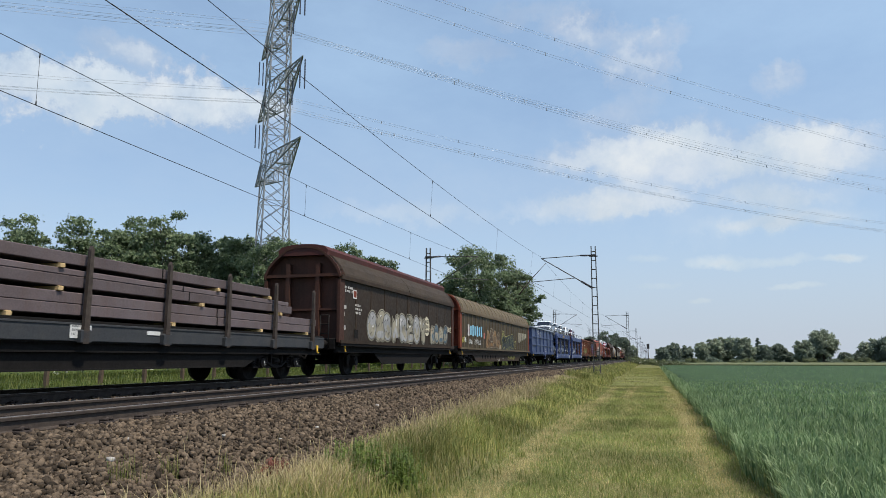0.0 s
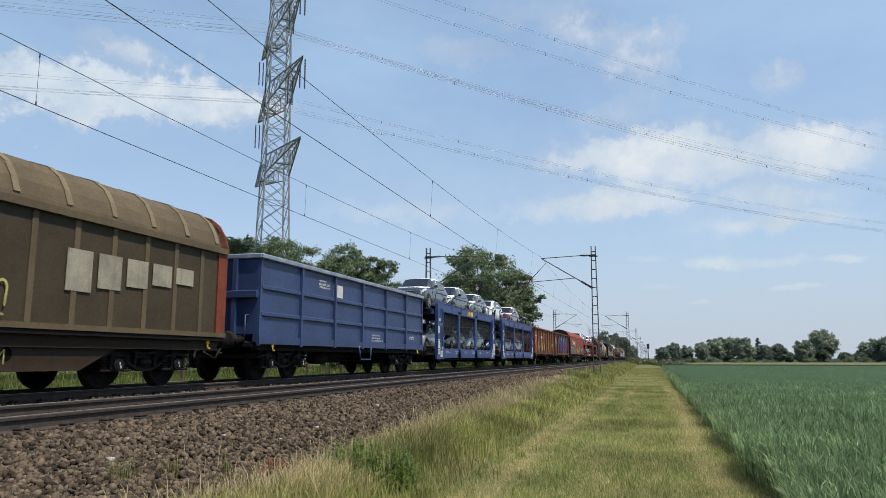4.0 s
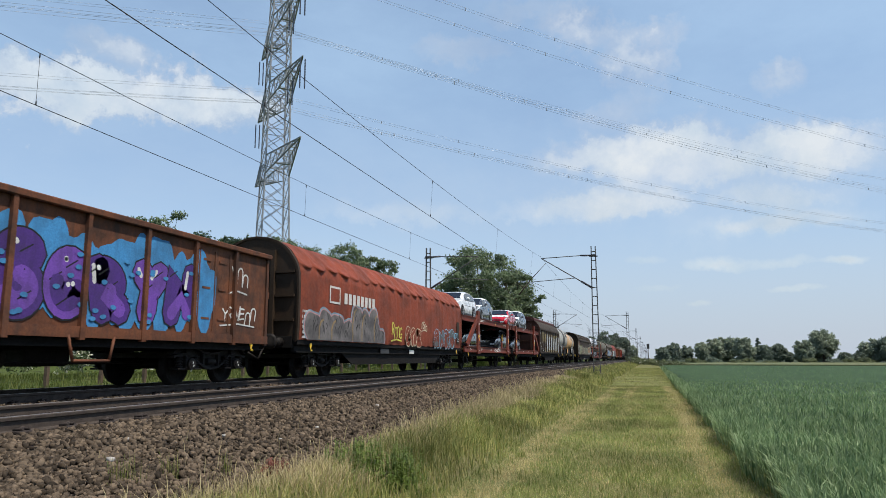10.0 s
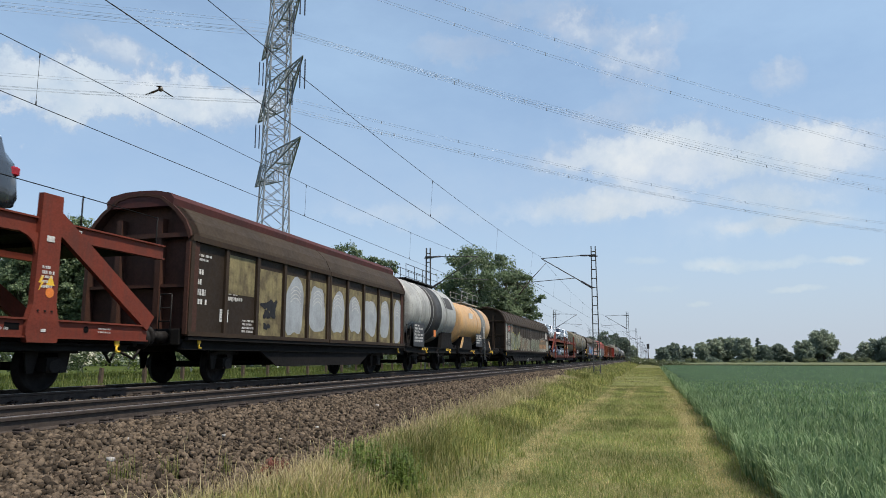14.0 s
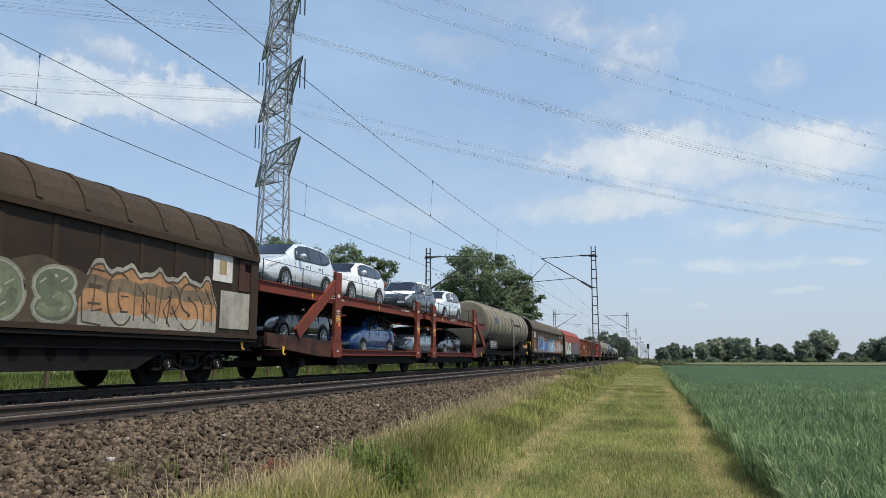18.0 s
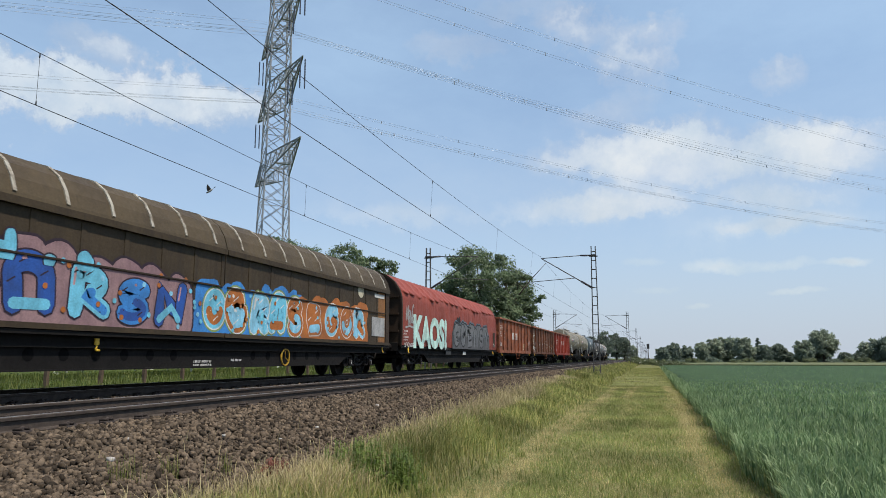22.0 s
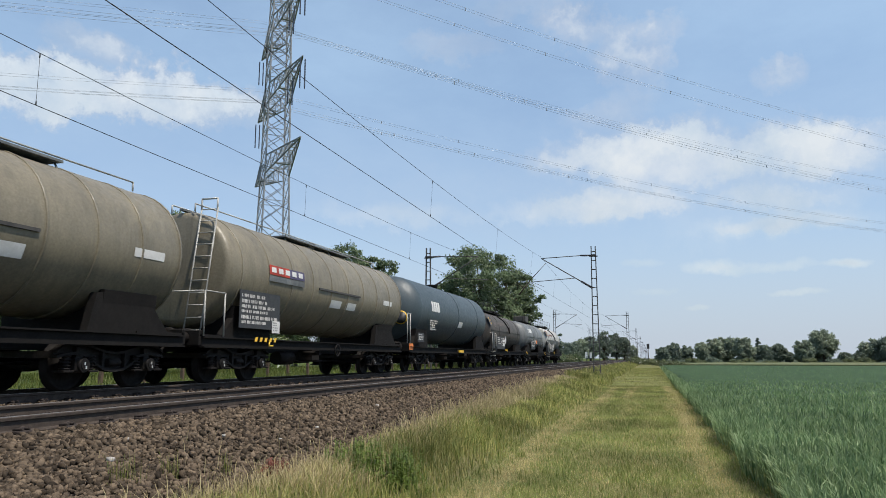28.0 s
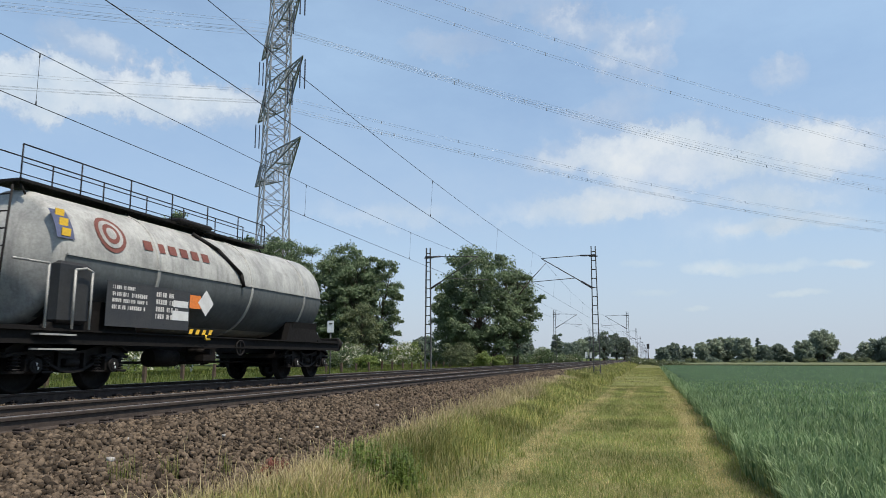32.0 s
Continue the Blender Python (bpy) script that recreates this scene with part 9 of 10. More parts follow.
def red_carrier(y0, y1, front, posts, seed, well=0, wheel=False, axles=()):
    """Open double-deck carrier: posts are (place, leaning brace direction or 0); well, the end that the low deck runs out to."""
    root, L = wagon("oxide-red open double-deck car carrier", y0, y1, "car carrier")
    H = L / 2
    up = 0.28 if well else 0.0
    foot = 0.62 if well else 0.85
    step = next(y for y, lean in posts if lean)
    part("upper_deck", Shape().box(0, 0, 2.78 - up, 2.5, L + 0.7, 0.08), M_UNDER, root)
    if well:
        a, b = sorted((step + well * 1.0, well * (H + 0.25)))
        part("lower_deck", Shape().box(0, (a + b) / 2, 0.58, 2.6, b - a, 0.08), M_UNDER, root)
        a, b = sorted((step + well * 1.0, -well * (H + 0.1)))
        part("end_deck", Shape().box(0, (a + b) / 2, 0.93, 2.6, b - a, 0.08), M_UNDER, root)
    else:
        part("lower_deck", Shape().box(0, 0, 0.93, 2.6, L + 0.3, 0.08), M_UNDER, root)
    for side in (-1, 1):
        if well:
            a, b = step + well * 0.2, well * H
            m, w = (a + b) / 2, abs(b - a)
            part("lower_beam", Shape().box(side * 1.43, m, 0.79, 0.07, w, 0.15).box(side * 1.46, m, 0.87, 0.13, w, 0.03).box(side * 1.46, m, 0.70, 0.13, w, 0.03), M_CRED, root)
            part("skirt", Shape().box(side * 1.36, m, 0.54, 0.06, w - 0.2, 0.29), M_UNDER, root, "soot-black skirt below the low deck")
            e = -well * H
            part("end_beam", Shape().prism_x([(e, 1.27), (step, 1.10), (step + well * 0.35, 0.86), (step, 0.62), (step - well * 1.2, 0.66), (e, 0.92)], side * 1.38, side * 1.47), M_CREDD, root, "sooty oxide-red end beam")
        else:
            part("lower_beam", Shape().box(side * 1.43, 0, 1.08, 0.07, L, 0.30).box(side * 1.45, 0, 1.23, 0.12, L, 0.03).box(side * 1.45, 0, 0.94, 0.12, L, 0.03), M_CRED, root)
        ub = Shape()
        for dx, dz, tx, tz in ((1.40, 0.0, 0.07, 0.28), (1.42, 0.14, 0.12, 0.03), (1.42, -0.13, 0.12, 0.03)):
            ub.box(side * dx, 0, 2.77 + dz - up * 1.07, tx, L + 0.8, tz)
        part("upper_beam", ub, M_CRED, root)
        for y in ((-0.3 * L, 0.12 * L) if side > 0 else ()):
            zm = 2.72 - up * 1.07
            part("lightning_mark", Shape().prism_x([(y, zm + 0.13), (y - 0.05, zm + 0.02), (y, zm + 0.02), (y - 0.04, zm - 0.10), (y + 0.06, zm + 0.05), (y + 0.01, zm + 0.05), (y + 0.05, zm + 0.13)], 1.430, 1.441), M_YELLOW, root)
        for y, lean in posts:
            top = 3.34 if lean else 3.02 if well else 2.97
            part("deck_post", Shape().prism_x([(y - 0.30, foot), (y + 0.30, foot), (y + 0.34, foot + 0.12), (y + 0.34, foot + 0.26), (y + 0.24, foot + 0.62), (y + 0.21, top), (y - 0.21, top), (y - 0.24, foot + 0.62), (y - 0.34, foot + 0.26), (y - 0.34, foot + 0.12)], side * 1.42, side * 1.53), M_CRED, root)
            if lean:
                part("brace", Shape().beam((side * 1.46, y + lean * 0.12, 2.95), (side * 1.46, y + lean * 2.65, 1.28), 0.1, 0.34), M_CRED, root)
            if side > 0:
                bars(root, 1.536, y - 0.12, 2.12, 0.24, 0.4, 5, seed + int(y * 3))
                plate(root, 1.536, y, 2.58, 0.16, 0.1, M_MARK, "vehicle_pictogram")
                part("warning_triangle", Shape().prism_x([(y - 0.02, 1.80), (y + 0.16, 1.80), (y + 0.07, 1.97)], 1.530, 1.536), M_YELLOW, root, "yellow warning triangle")
                part("warning_disc", Shape().disc_x(1.530, 1.536, y + 0.07, 1.68, 0.085, 18), M_ORANGE, root, "orange warning disc")
                part("lightning_mark", Shape().prism_x([(y - 0.12, 1.95), (y - 0.17, 1.83), (y - 0.12, 1.83), (y - 0.16, 1.70), (y - 0.06, 1.86), (y - 0.11, 1.86), (y - 0.07, 1.95)], 1.530, 1.536), M_YELLOW, root)
                plate(root, 1.536, y, foot + 0.2, 0.1, 0.05, M_MARK, "jacking_mark")
                for d in (-0.14, 0.0, 0.14):
                    part("bolt", Shape().disc_x(1.525, 1.545, y + d, foot + 0.52, 0.018, 8), M_UNDER, root)
                if not well:
                    for d, w in ((-0.95, 0.0), (1.0, 0.0), (-0.55, 0.28)):
                        if w:
                            part("tie_slot", Shape().box(1.466, y + d, 1.10, 0.006, w, 0.11), M_HOLE, root, "dark slot in the beam")
                        else:
                            part("tie_hole", Shape().disc_x(1.463, 1.470, y + d, 1.10, 0.06, 16), M_HOLE, root, "dark round hole in the beam")
                # gussets under the upper beam, rounded into the post
                zb = 2.64 - up * 1.07
                for d in (-1, 1):
                    if lean != d:
                        part("gusset", Shape().prism_x([(y + d * 0.2, zb), (y + d * 0.62, zb), (y + d * 0.42, zb - 0.06), (y + d * 0.29, zb - 0.16), (y + d * 0.22, zb - 0.36)][::d], 1.44, 1.49), M_CRED, root)
        wire = Shape()
        ys = np.linspace(-H - 0.2, H + 0.2, 7)
        for y in ys:
            wire.rod((side * 1.40, y, 2.6 - up), (side * 1.40, y, 3.5 - up), 0.014, 6)
        wire.rod((side * 1.40, ys[0], 3.48 - up), (side * 1.40, ys[-1], 3.48 - up), 0.009, 5)
        part("guard_rail", wire, M_UNDER, root)
    for k in range(int(L / 1.2)):
        part("deck_rib", Shape().box(0, -H + 0.6 + k * 1.2, 2.70 - up, 2.7, 0.08, 0.1), M_UNDER, root)
    lad = Shape()
    for d in (-0.18, 0.18):
        lad.rod((1.5, front * (H - 0.55) + d, 0.7), (1.5, front * (H - 0.55) + d, 2.9), 0.018, 6)
    for k in range(7):
        lad.rod((1.5, front * (H - 0.55) - 0.18, 0.85 + k * 0.3), (1.5, front * (H - 0.55) + 0.18, 0.85 + k * 0.3), 0.014, 6)
    part("ladder", lad, M_UNDER, root)
    y = front * (H - 3.2)
    if wheel:
        part("hand_wheel", Shape().disc_x(1.50, 1.525, y, 1.95, 0.23, 20, 0.205).beam((1.515, y - 0.21, 1.95), (1.515, y + 0.21, 1.95), 0.018).beam((1.515, y, 1.74), (1.515, y, 2.16), 0.018), M_BRASSY, root, "dull yellow brake hand wheel")
        part("wheel_stand", Shape().prism_x([(y - 0.18, 1.2), (y + 0.18, 1.2), (y + 0.08, 1.95), (y - 0.08, 1.95)], 1.44, 1.50), M_CRED, root)
    for k in range(5):
        if not well:
            bars(root, 1.516, -H + 1.0 + k * L / 5, 1.14, 0.5, 0.12, 2, seed + 40 + k)
    bars(root, 1.486, -H + 3.6, 2.86 - up, 1.4, 0.16, 2, seed + 60), bars(root, 1.486, H - 2.6, 2.84 - up, 1.0, 0.12, 1, seed + 61)
    if well:
        part("centre_sill", Shape().box(0, 0, 0.44, 0.5, L - 0.3, 0.18), M_UNDER, root)
        part("coupler_bar", Shape().box(0, well * (H + 0.3), 0.50, 0.3, 0.9, 0.16), M_GEAR, root)
        for x in (-0.875, 0.875):
            b_ = part("buffer", ME_BUFFER, None, root)
            b_.location = (x, -well * H, 1.06)
            b_.rotation_euler = (0, 0, 0 if well < 0 else math.pi)
        part("head_stock", Shape().box(0, -well * (H - 0.08), 1.02, 2.6, 0.14, 0.32), M_UNDER, root)
        for y in axles:
            wheelset(root, y)
            for e in (-1, 1):
                ob = part("axle_box", ME_AXLE[1], None, root)
                ob.location = (e * 1.0, y, 0)
        hooks(root, (-well * (H - 0.9),), 0.86, 1.46)
    else:
        underframe(root, L - 0.4, 0.72, 0.86, deep=False)
        buffers(root, L, 1.0)
        single_axle(root, -H + 1.9), single_axle(root, H - 1.9)
        hooks(root, (-H + 0.8, H - 0.8), 0.88, 1.46)
    return root, L


r_, L_ = blue_carrier(76.4, 89.3, True)
for k_ in range(5):
    plate(r_, 1.502, -0.5 + k_ * 0.26, 3.03, 0.18, 0.24, M_YELLOW, "faded_lettering")
blue_carrier(91.7, 104.7, False)
r_, L_ = red_carrier(153.8, 167.0, 1, ((-3.45, -1), (5.46, 0)), 400, wheel=True)
scrawl(r_, 1.52, 0.8, 0.95, 1.8, 0.25, P_WHITE, 401, 5, 0.03)
red_carrier(168.4, 180.2, -1, ((-5.2, 0), (3.3, 1)), 430)
red_carrier(239.5, 252.6, 1, ((-2.25, -1), (6.0, 0)), 460, 1, axles=(-3.85, 6.45))
red_carrier(253.8, 265.1, -1, ((-5.0, 0), (2.95, 1)), 490, -1, axles=(3.75,))


# ---- the cars that they carry ----
def car_paint(name, rgb, metal=0.3):
    return mat("car_" + name, rgb, tuple(c * 0.97 for c in rgb), rough=0.25, metal=metal, s1=0.6, s2=8, mix=0.3, bump=0.0, coat=0.8, grain=0.1)


C_WHITE, C_BLACK, C_GREY, C_SILVER = car_paint("white", (0.72, 0.73, 0.73), 0.0), car_paint("black", (0.012, 0.013, 0.015), 0.1), car_paint("dark_grey", (0.055, 0.062, 0.07)), car_paint("silver", (0.42, 0.45, 0.48))
C_RED, C_MAROON, C_BLUE, C_LIGHT = car_paint("red", (0.55, 0.012, 0.025), 0.1), car_paint("maroon", (0.10, 0.015, 0.02)), car_paint("blue", (0.018, 0.075, 0.235)), car_paint("light_grey", (0.58, 0.63, 0.66), 0.1)
C_GLASS = mat("tinted_car_glass", (0.012, 0.014, 0.016), rough=0.06, bump=0, coat=0.5, grain=0.0)
C_TYRE = mat("tyre_rubber", (0.018, 0.018, 0.018), rough=0.8, bump=0.1)
C_RIM = mat("alloy_rim", (0.55, 0.56, 0.57), rough=0.3, metal=0.8, bump=0)
C_DARK = mat("black_trim", (0.015, 0.015, 0.016), rough=0.5, bump=0)
C_LAMP = mat("headlamp_lens", (0.6, 0.63, 0.66), (0.2, 0.22, 0.24), rough=0.1, s1=9, bump=0)
C_TAIL = mat("tail_lamp", (0.35, 0.01, 0.012), rough=0.15, bump=0)
C_FILM = mat("white_transport_film", (0.78, 0.80, 0.82), (0.68, 0.70, 0.72), rough=0.45, bump=0.1, bscale=8, grain=0.2)
C_CHROME = mat("chrome_strip", (0.6, 0.6, 0.6), rough=0.15, metal=1.0, bump=0)
C_TAPE = mat("blue_tape", (0.08, 0.3, 0.7), rough=0.5, bump=0)

KINDS = {
    # length, width, [(y share, belt z, top z)], wheel radius, wheel shares
    "suv": (4.49, 1.84, ((0.0, 0.66, 0.70), (0.022, 0.86, 0.90), (0.06, 0.95, 1.00), (0.20, 1.02, 1.085), (0.27, 1.06, 1.14), (0.425, 1.10, 1.59), (0.54, 1.11, 1.67), (0.75, 1.13, 1.66), (0.90, 1.15, 1.57), (0.975, 1.10, 1.17), (0.992, 0.92, 0.98), (1.0, 0.66, 0.72)), 0.365, (0.195, 0.795)),
    "hatch": (4.26, 1.79, ((0.0, 0.52, 0.56), (0.022, 0.69, 0.73), (0.06, 0.77, 0.82), (0.20, 0.87, 0.93), (0.27, 0.92, 0.99), (0.445, 0.95, 1.40), (0.55, 0.96, 1.46), (0.75, 0.98, 1.44), (0.905, 1.00, 1.33), (0.975, 0.95, 1.01), (0.992, 0.80, 0.85), (1.0, 0.55, 0.60)), 0.33, (0.20, 0.815)),
    "mpv": (4.53, 1.83, ((0.0, 0.58, 0.62), (0.022, 0.75, 0.79), (0.06, 0.84, 0.89), (0.18, 0.96, 1.03), (0.25, 1.02, 1.11), (0.42, 1.04, 1.58), (0.55, 1.05, 1.66), (0.78, 1.07, 1.65), (0.93, 1.08, 1.56), (0.98, 1.02, 1.11), (0.993, 0.85, 0.93), (1.0, 0.60, 0.66)), 0.34, (0.195, 0.80)),
}
CAR_CACHE = {}


def car_meshes(kind):
    """Meshes without paint for one kind of car, nose towards -y, standing on z = 0."""
    if kind in CAR_CACHE:
        return CAR_CACHE[kind]
    L, W, st, wr, wy = KINDS[kind]
    w = W / 2

    def ring(u, belt, top):
        y = (u - 0.5) * L
        k = 1 - 0.16 * max(0, (0.10 - u) / 0.10) ** 1.5 - 0.12 * max(0, (u - 0.9) / 0.1) ** 1.5
        ww = w * k
        gl = top - belt > 0.2
        tw = ww * (0.76 if gl else 0.9)
        low = 0.24 + 0.12 * max(0, (0.06 - u) / 0.06) + 0.12 * max(0, (u - 0.94) / 0.06)
        half = [(ww * 0.90, low), (ww * 0.985, low + 0.1), (ww, low + (belt - low) * 0.5), (ww * 0.975, belt - 0.05), (ww * 0.955, belt), (tw + (ww * 0.95 - tw) * 0.12 if gl else ww * 0.93, top - (0.07 if gl else 0.03)), (tw * 0.90, top - 0.015), (tw * 0.5, top + 0.012), (0, top + 0.02)]
        return [(x, y, z) for x, z in half] + [(-x, y, z) for x, z in half[::-1][1:]] 
    # finer stations by straight joins
    us = []
    for (a, b_, c_), (d, e_, f_) in zip(st, st[1:]):
        m = 3 if d - a > 0.08 else 2
        us += [(a + (d - a) * k / m, b_ + (e_ - b_) * k / m, c_ + (f_ - c_) * k / m) for k in range(m)]
    us.append(st[-1])
    rings = [ring(*q) for q in us]
    body = Shape().ring_loft(rings)
    at = lambda u: [np.interp(u, [q[0] for q in st], [q[i] for q in st]) for i in (1, 2)]

    def side_pt(u, v, side, off=0.012):
        """v 0 at the belt, 1 at the roof edge."""
        belt, top = at(u)
        r = ring(u, belt, top)
        a, b = Vector(r[4]), Vector(r[5])
        p = a.lerp(b, v)
        return (side * (p.x + off), p.y, p.z)
    u0 = st[4][0]
    panes = {}
    wins = ((u0 + 0.10, 0.545, 0.0, 0.93), (0.56, 0.735, 0.0, 0.93), (0.745, 0.90, 0.05, 0.88))
    for side in (-1, 1):
        for a, b, lo, hi in wins:
            n = 5
            row = []
            for k in range(n + 1):
                u = a + (b - a) * k / n
                belt, top = at(u)
                if top - belt < 0.24:
                    hi_, lo_ = lo + 0.12, lo + 0.02
                else:
                    hi_, lo_ = hi, lo + 0.04
                if a < 0.45 and k == 0:
                    hi_ = 0.25
                if a > 0.7:
                    lo_, hi_ = lo_ + 0.42 * (k / n) ** 2, hi_ - 0.10 * (k / n)
                row.append((side_pt(u, lo_, side), side_pt(u, hi_, side)))
            panes["pane%d" % len(panes)] = Shape().add([p for q in row for p in q], [(2 * k, 2 * k + 2, 2 * k + 3, 2 * k + 1) for k in range(n)], True)

    bands_ = {}
    for side in (-1, 1):
        band = bands_["band%d" % (side > 0)] = Shape()
        row = []
        for k in range(13):
            u = u0 + 0.085 + (0.905 - u0 - 0.085) * k / 12
            belt, top = at(u)
            hi_ = 0.96 if top - belt > 0.24 else 0.2
            rise = max(0.0, (u - 0.76) / 0.145) ** 2
            row.append((side_pt(u, -0.03 + 0.42 * rise, side, 0.007), side_pt(u, 0.2 if k == 0 else hi_ - 0.08 * rise, side, 0.007)))
        band.add([p for q in row for p in q], [(2 * k, 2 * k + 2, 2 * k + 3, 2 * k + 1) for k in range(12)], True)

    def cap(u, x_share, off=0.02):
        belt, top = at(u)
        r = ring(u, belt, top)
        return (r[6][0] * x_share, r[6][1], np.interp(abs(x_share), [0, 0.55, 1], [top + 0.02, top + 0.012, top - 0.015]) + off)
    ws = Shape()
    a, b = st[4][0] + 0.015, st[5][0] - 0.01
    grid = [[cap(a + (b - a) * k / 4, x) for x in (-0.98, -0.5, 0, 0.5, 0.98)] for k in range(5)]
    ws.ring_loft(grid, closed=False, caps=False)
    rw = Shape()
    a, b = st[8][0] + 0.008, st[9][0] - 0.012
    rw.ring_loft([[cap(a + (b - a) * k / 4, x) for x in (-0.9, -0.5, 0, 0.5, 0.9)] for k in range(5)], closed=False, caps=False)
    film = Shape()
    a, b = 0.075, st[4][0] - 0.01
    def skin(u, i0, i1, out=0.012):
        return [(x * 1.008 + (out if x > 0 else -out if x < 0 else 0), y, z + out) for x, y, z in ring(u, *at(u))[i0:i1]]
    film.ring_loft([skin(a + (b - a) * k / 6, 4, 13) for k in range(7)], closed=False, caps=False)
    roof = Shape()
    a, b = st[5][0] + 0.005, st[8][0]
    roof.ring_loft([skin(a + (b - a) * k / 6, 5, 12) for k in range(7)], closed=False, caps=False)
    pils = {}
    for side in (-1, 1):
        pil = pils["pillar%d" % (side > 0)] = Shape()
        pil.add([side_pt(0.545, 0.0, side, 0.018), side_pt(0.562, 0.0, side, 0.018), side_pt(0.562, 0.95, side, 0.018), side_pt(0.545, 0.95, side, 0.018)], [(0, 1, 2, 3)])
        roofline = [(side_pt(0.42 + 0.45 * k / 8, 0.96, side, 0.02), side_pt(0.42 + 0.45 * k / 8, 1.04, side, 0.0)) for k in range(9)]
        pil.add([p for q in roofline for p in q], [(2 * k, 2 * k + 2, 2 * k + 3, 2 * k + 1) for k in range(8)], True)
    trim = Shape()
    for side in (-1, 1):
        for u in wy:
            y = (u - 0.5) * L
            trim.disc_x(side * (w - 0.06), side * (w + 0.008), y, wr, wr + 0.065, 20)
        trim.box(side * (w - 0.01), 0, 0.28, 0.05, L * 0.42, 0.12)
    trim.box(0, -L / 2 + 0.04, 0.40, W * 0.66, 0.13, 0.15, c=0.03)
    trim.box(0, -L / 2 + 0.04, st[0][1] - 0.06, W * 0.44, 0.12, 0.12, c=0.015)
    trim.box(0, L / 2 - 0.05, 0.42, W * 0.8, 0.12, 0.2, c=0.03)
    lamps, tails, mirs = [], [], []
    for side in (-1, 1):
        b_ = st[2][1]
        y = -L / 2 + 0.16
        lamp, rows = Shape(), []
        for k in range(7):
            u = 0.012 + 0.125 * k / 6
            r_g = ring(u, *at(u))
            p3, p4, p2 = Vector(r_g[3]), Vector(r_g[4]), Vector(r_g[2])
            lo, hi = p3.lerp(p2, 0.38 * (1 - k / 7)), p3.lerp(p4, 0.85)
            push = Vector((0.014, -0.02, 0.0))
            rows.append([Vector((side * (q + push).x, (q + push).y, q.z)) for q in (lo, hi)])
        lamp.add([tuple(q) for row in rows for q in row], [(2 * k, 2 * k + 2, 2 * k + 3, 2 * k + 1) for k in range(6)], True)
        r_g = ring(0.0, *at(0.0))
        lamp.box(side * r_g[4][0] * 0.80, -L / 2 - 0.01, st[0][1] - 0.07, r_g[4][0] * 0.40, 0.05, 0.10, c=0.012)
        lamps.append(lamp)
        z = st[9][1] - 0.08
        tails.append(Shape().box(side * w * 0.80, L / 2 - 0.15, z, w * 0.26, 0.24, 0.17, c=0.03))
    for side in (-1, 1):
        u = st[5][0] - 0.03
        p = side_pt(u, 0.1, side)
        mirs.append(Shape().lathe([(-0.10, 0.02), (-0.085, 0.055), (-0.03, 0.078), (0.04, 0.076), (0.085, 0.055), (0.10, 0.02)], 12, "x", (side * (w + 0.10), p[1], p[2] + 0.08)).rod((side * (w - 0.03), p[1], p[2] + 0.02), (side * (w + 0.08), p[1], p[2] + 0.05), 0.022, 6))
    chromes = [Shape().box(0, -L / 2 + 0.035, st[1][1] - d, W * 0.5, 0.09, 0.014) for d in (0.02, 0.09)]
    for side in (-1, 1):
        chromes.append(Shape().box(side * (w - 0.002), 0.0, 0.36, 0.012, L * 0.42, 0.018))
    seams, handles = [], []
    for side in (-1, 1):
        for u in (0.335, 0.552, 0.74):
            seams.append(Shape().box(side * (w - 0.010), (u - 0.5) * L, 0.65, 0.016, 0.004, 0.60))
        for u in (0.50, 0.70):
            handles.append(Shape().box(side * (w - 0.0), (u - 0.5) * L, at(u)[0] - 0.14, 0.03, 0.17, 0.025, c=0.006))
    tape = Shape().box(w * 0.985, 0.35 * L * 0.5, at(0.6)[0] - 0.22, 0.012, 0.05, 0.2)
    tyre = Shape().lathe([(-0.10, wr * 0.72), (-0.11, wr * 0.94), (-0.07, wr), (0.07, wr), (0.11, wr * 0.94), (0.10, wr * 0.72)], 22, "x", caps=False)
    rim = Shape().lathe([(0.098, wr * 0.75), (0.105, wr * 0.70), (0.06, wr * 0.67)], 20, "x", caps=False)
    for k in range(10):
        a = k * math.pi / 5
        rim.beam((0.085, 0, 0), (0.095, math.cos(a) * wr * 0.71, math.sin(a) * wr * 0.71), 0.04, 0.02)
    rim.disc_x(0.07, 0.10, 0, 0, wr * 0.16, 12)
    hub = Shape().disc_x(-0.08, 0.045, 0, 0, wr * 0.73, 18)
    for name, group in (("lamp", lamps), ("tail", tails), ("mirror", mirs), ("chrome", chromes), ("seam", seams), ("handle", handles)):
        panes.update({name + str(i): s for i, s in enumerate(group)})
    out = {}
    for k, s in dict(panes, **bands_, **pils, body=body, windscreen=ws, rear_window=rw, film=film, roof=roof, trim=trim, tape=tape, tyre=tyre, rim=rim, hub=hub).items():
        me = s.mesh(k, C_DARK)
        fix_normals(me)
        out[k] = me
    CAR_CACHE[kind] = out
    return out


PAINTED = {}


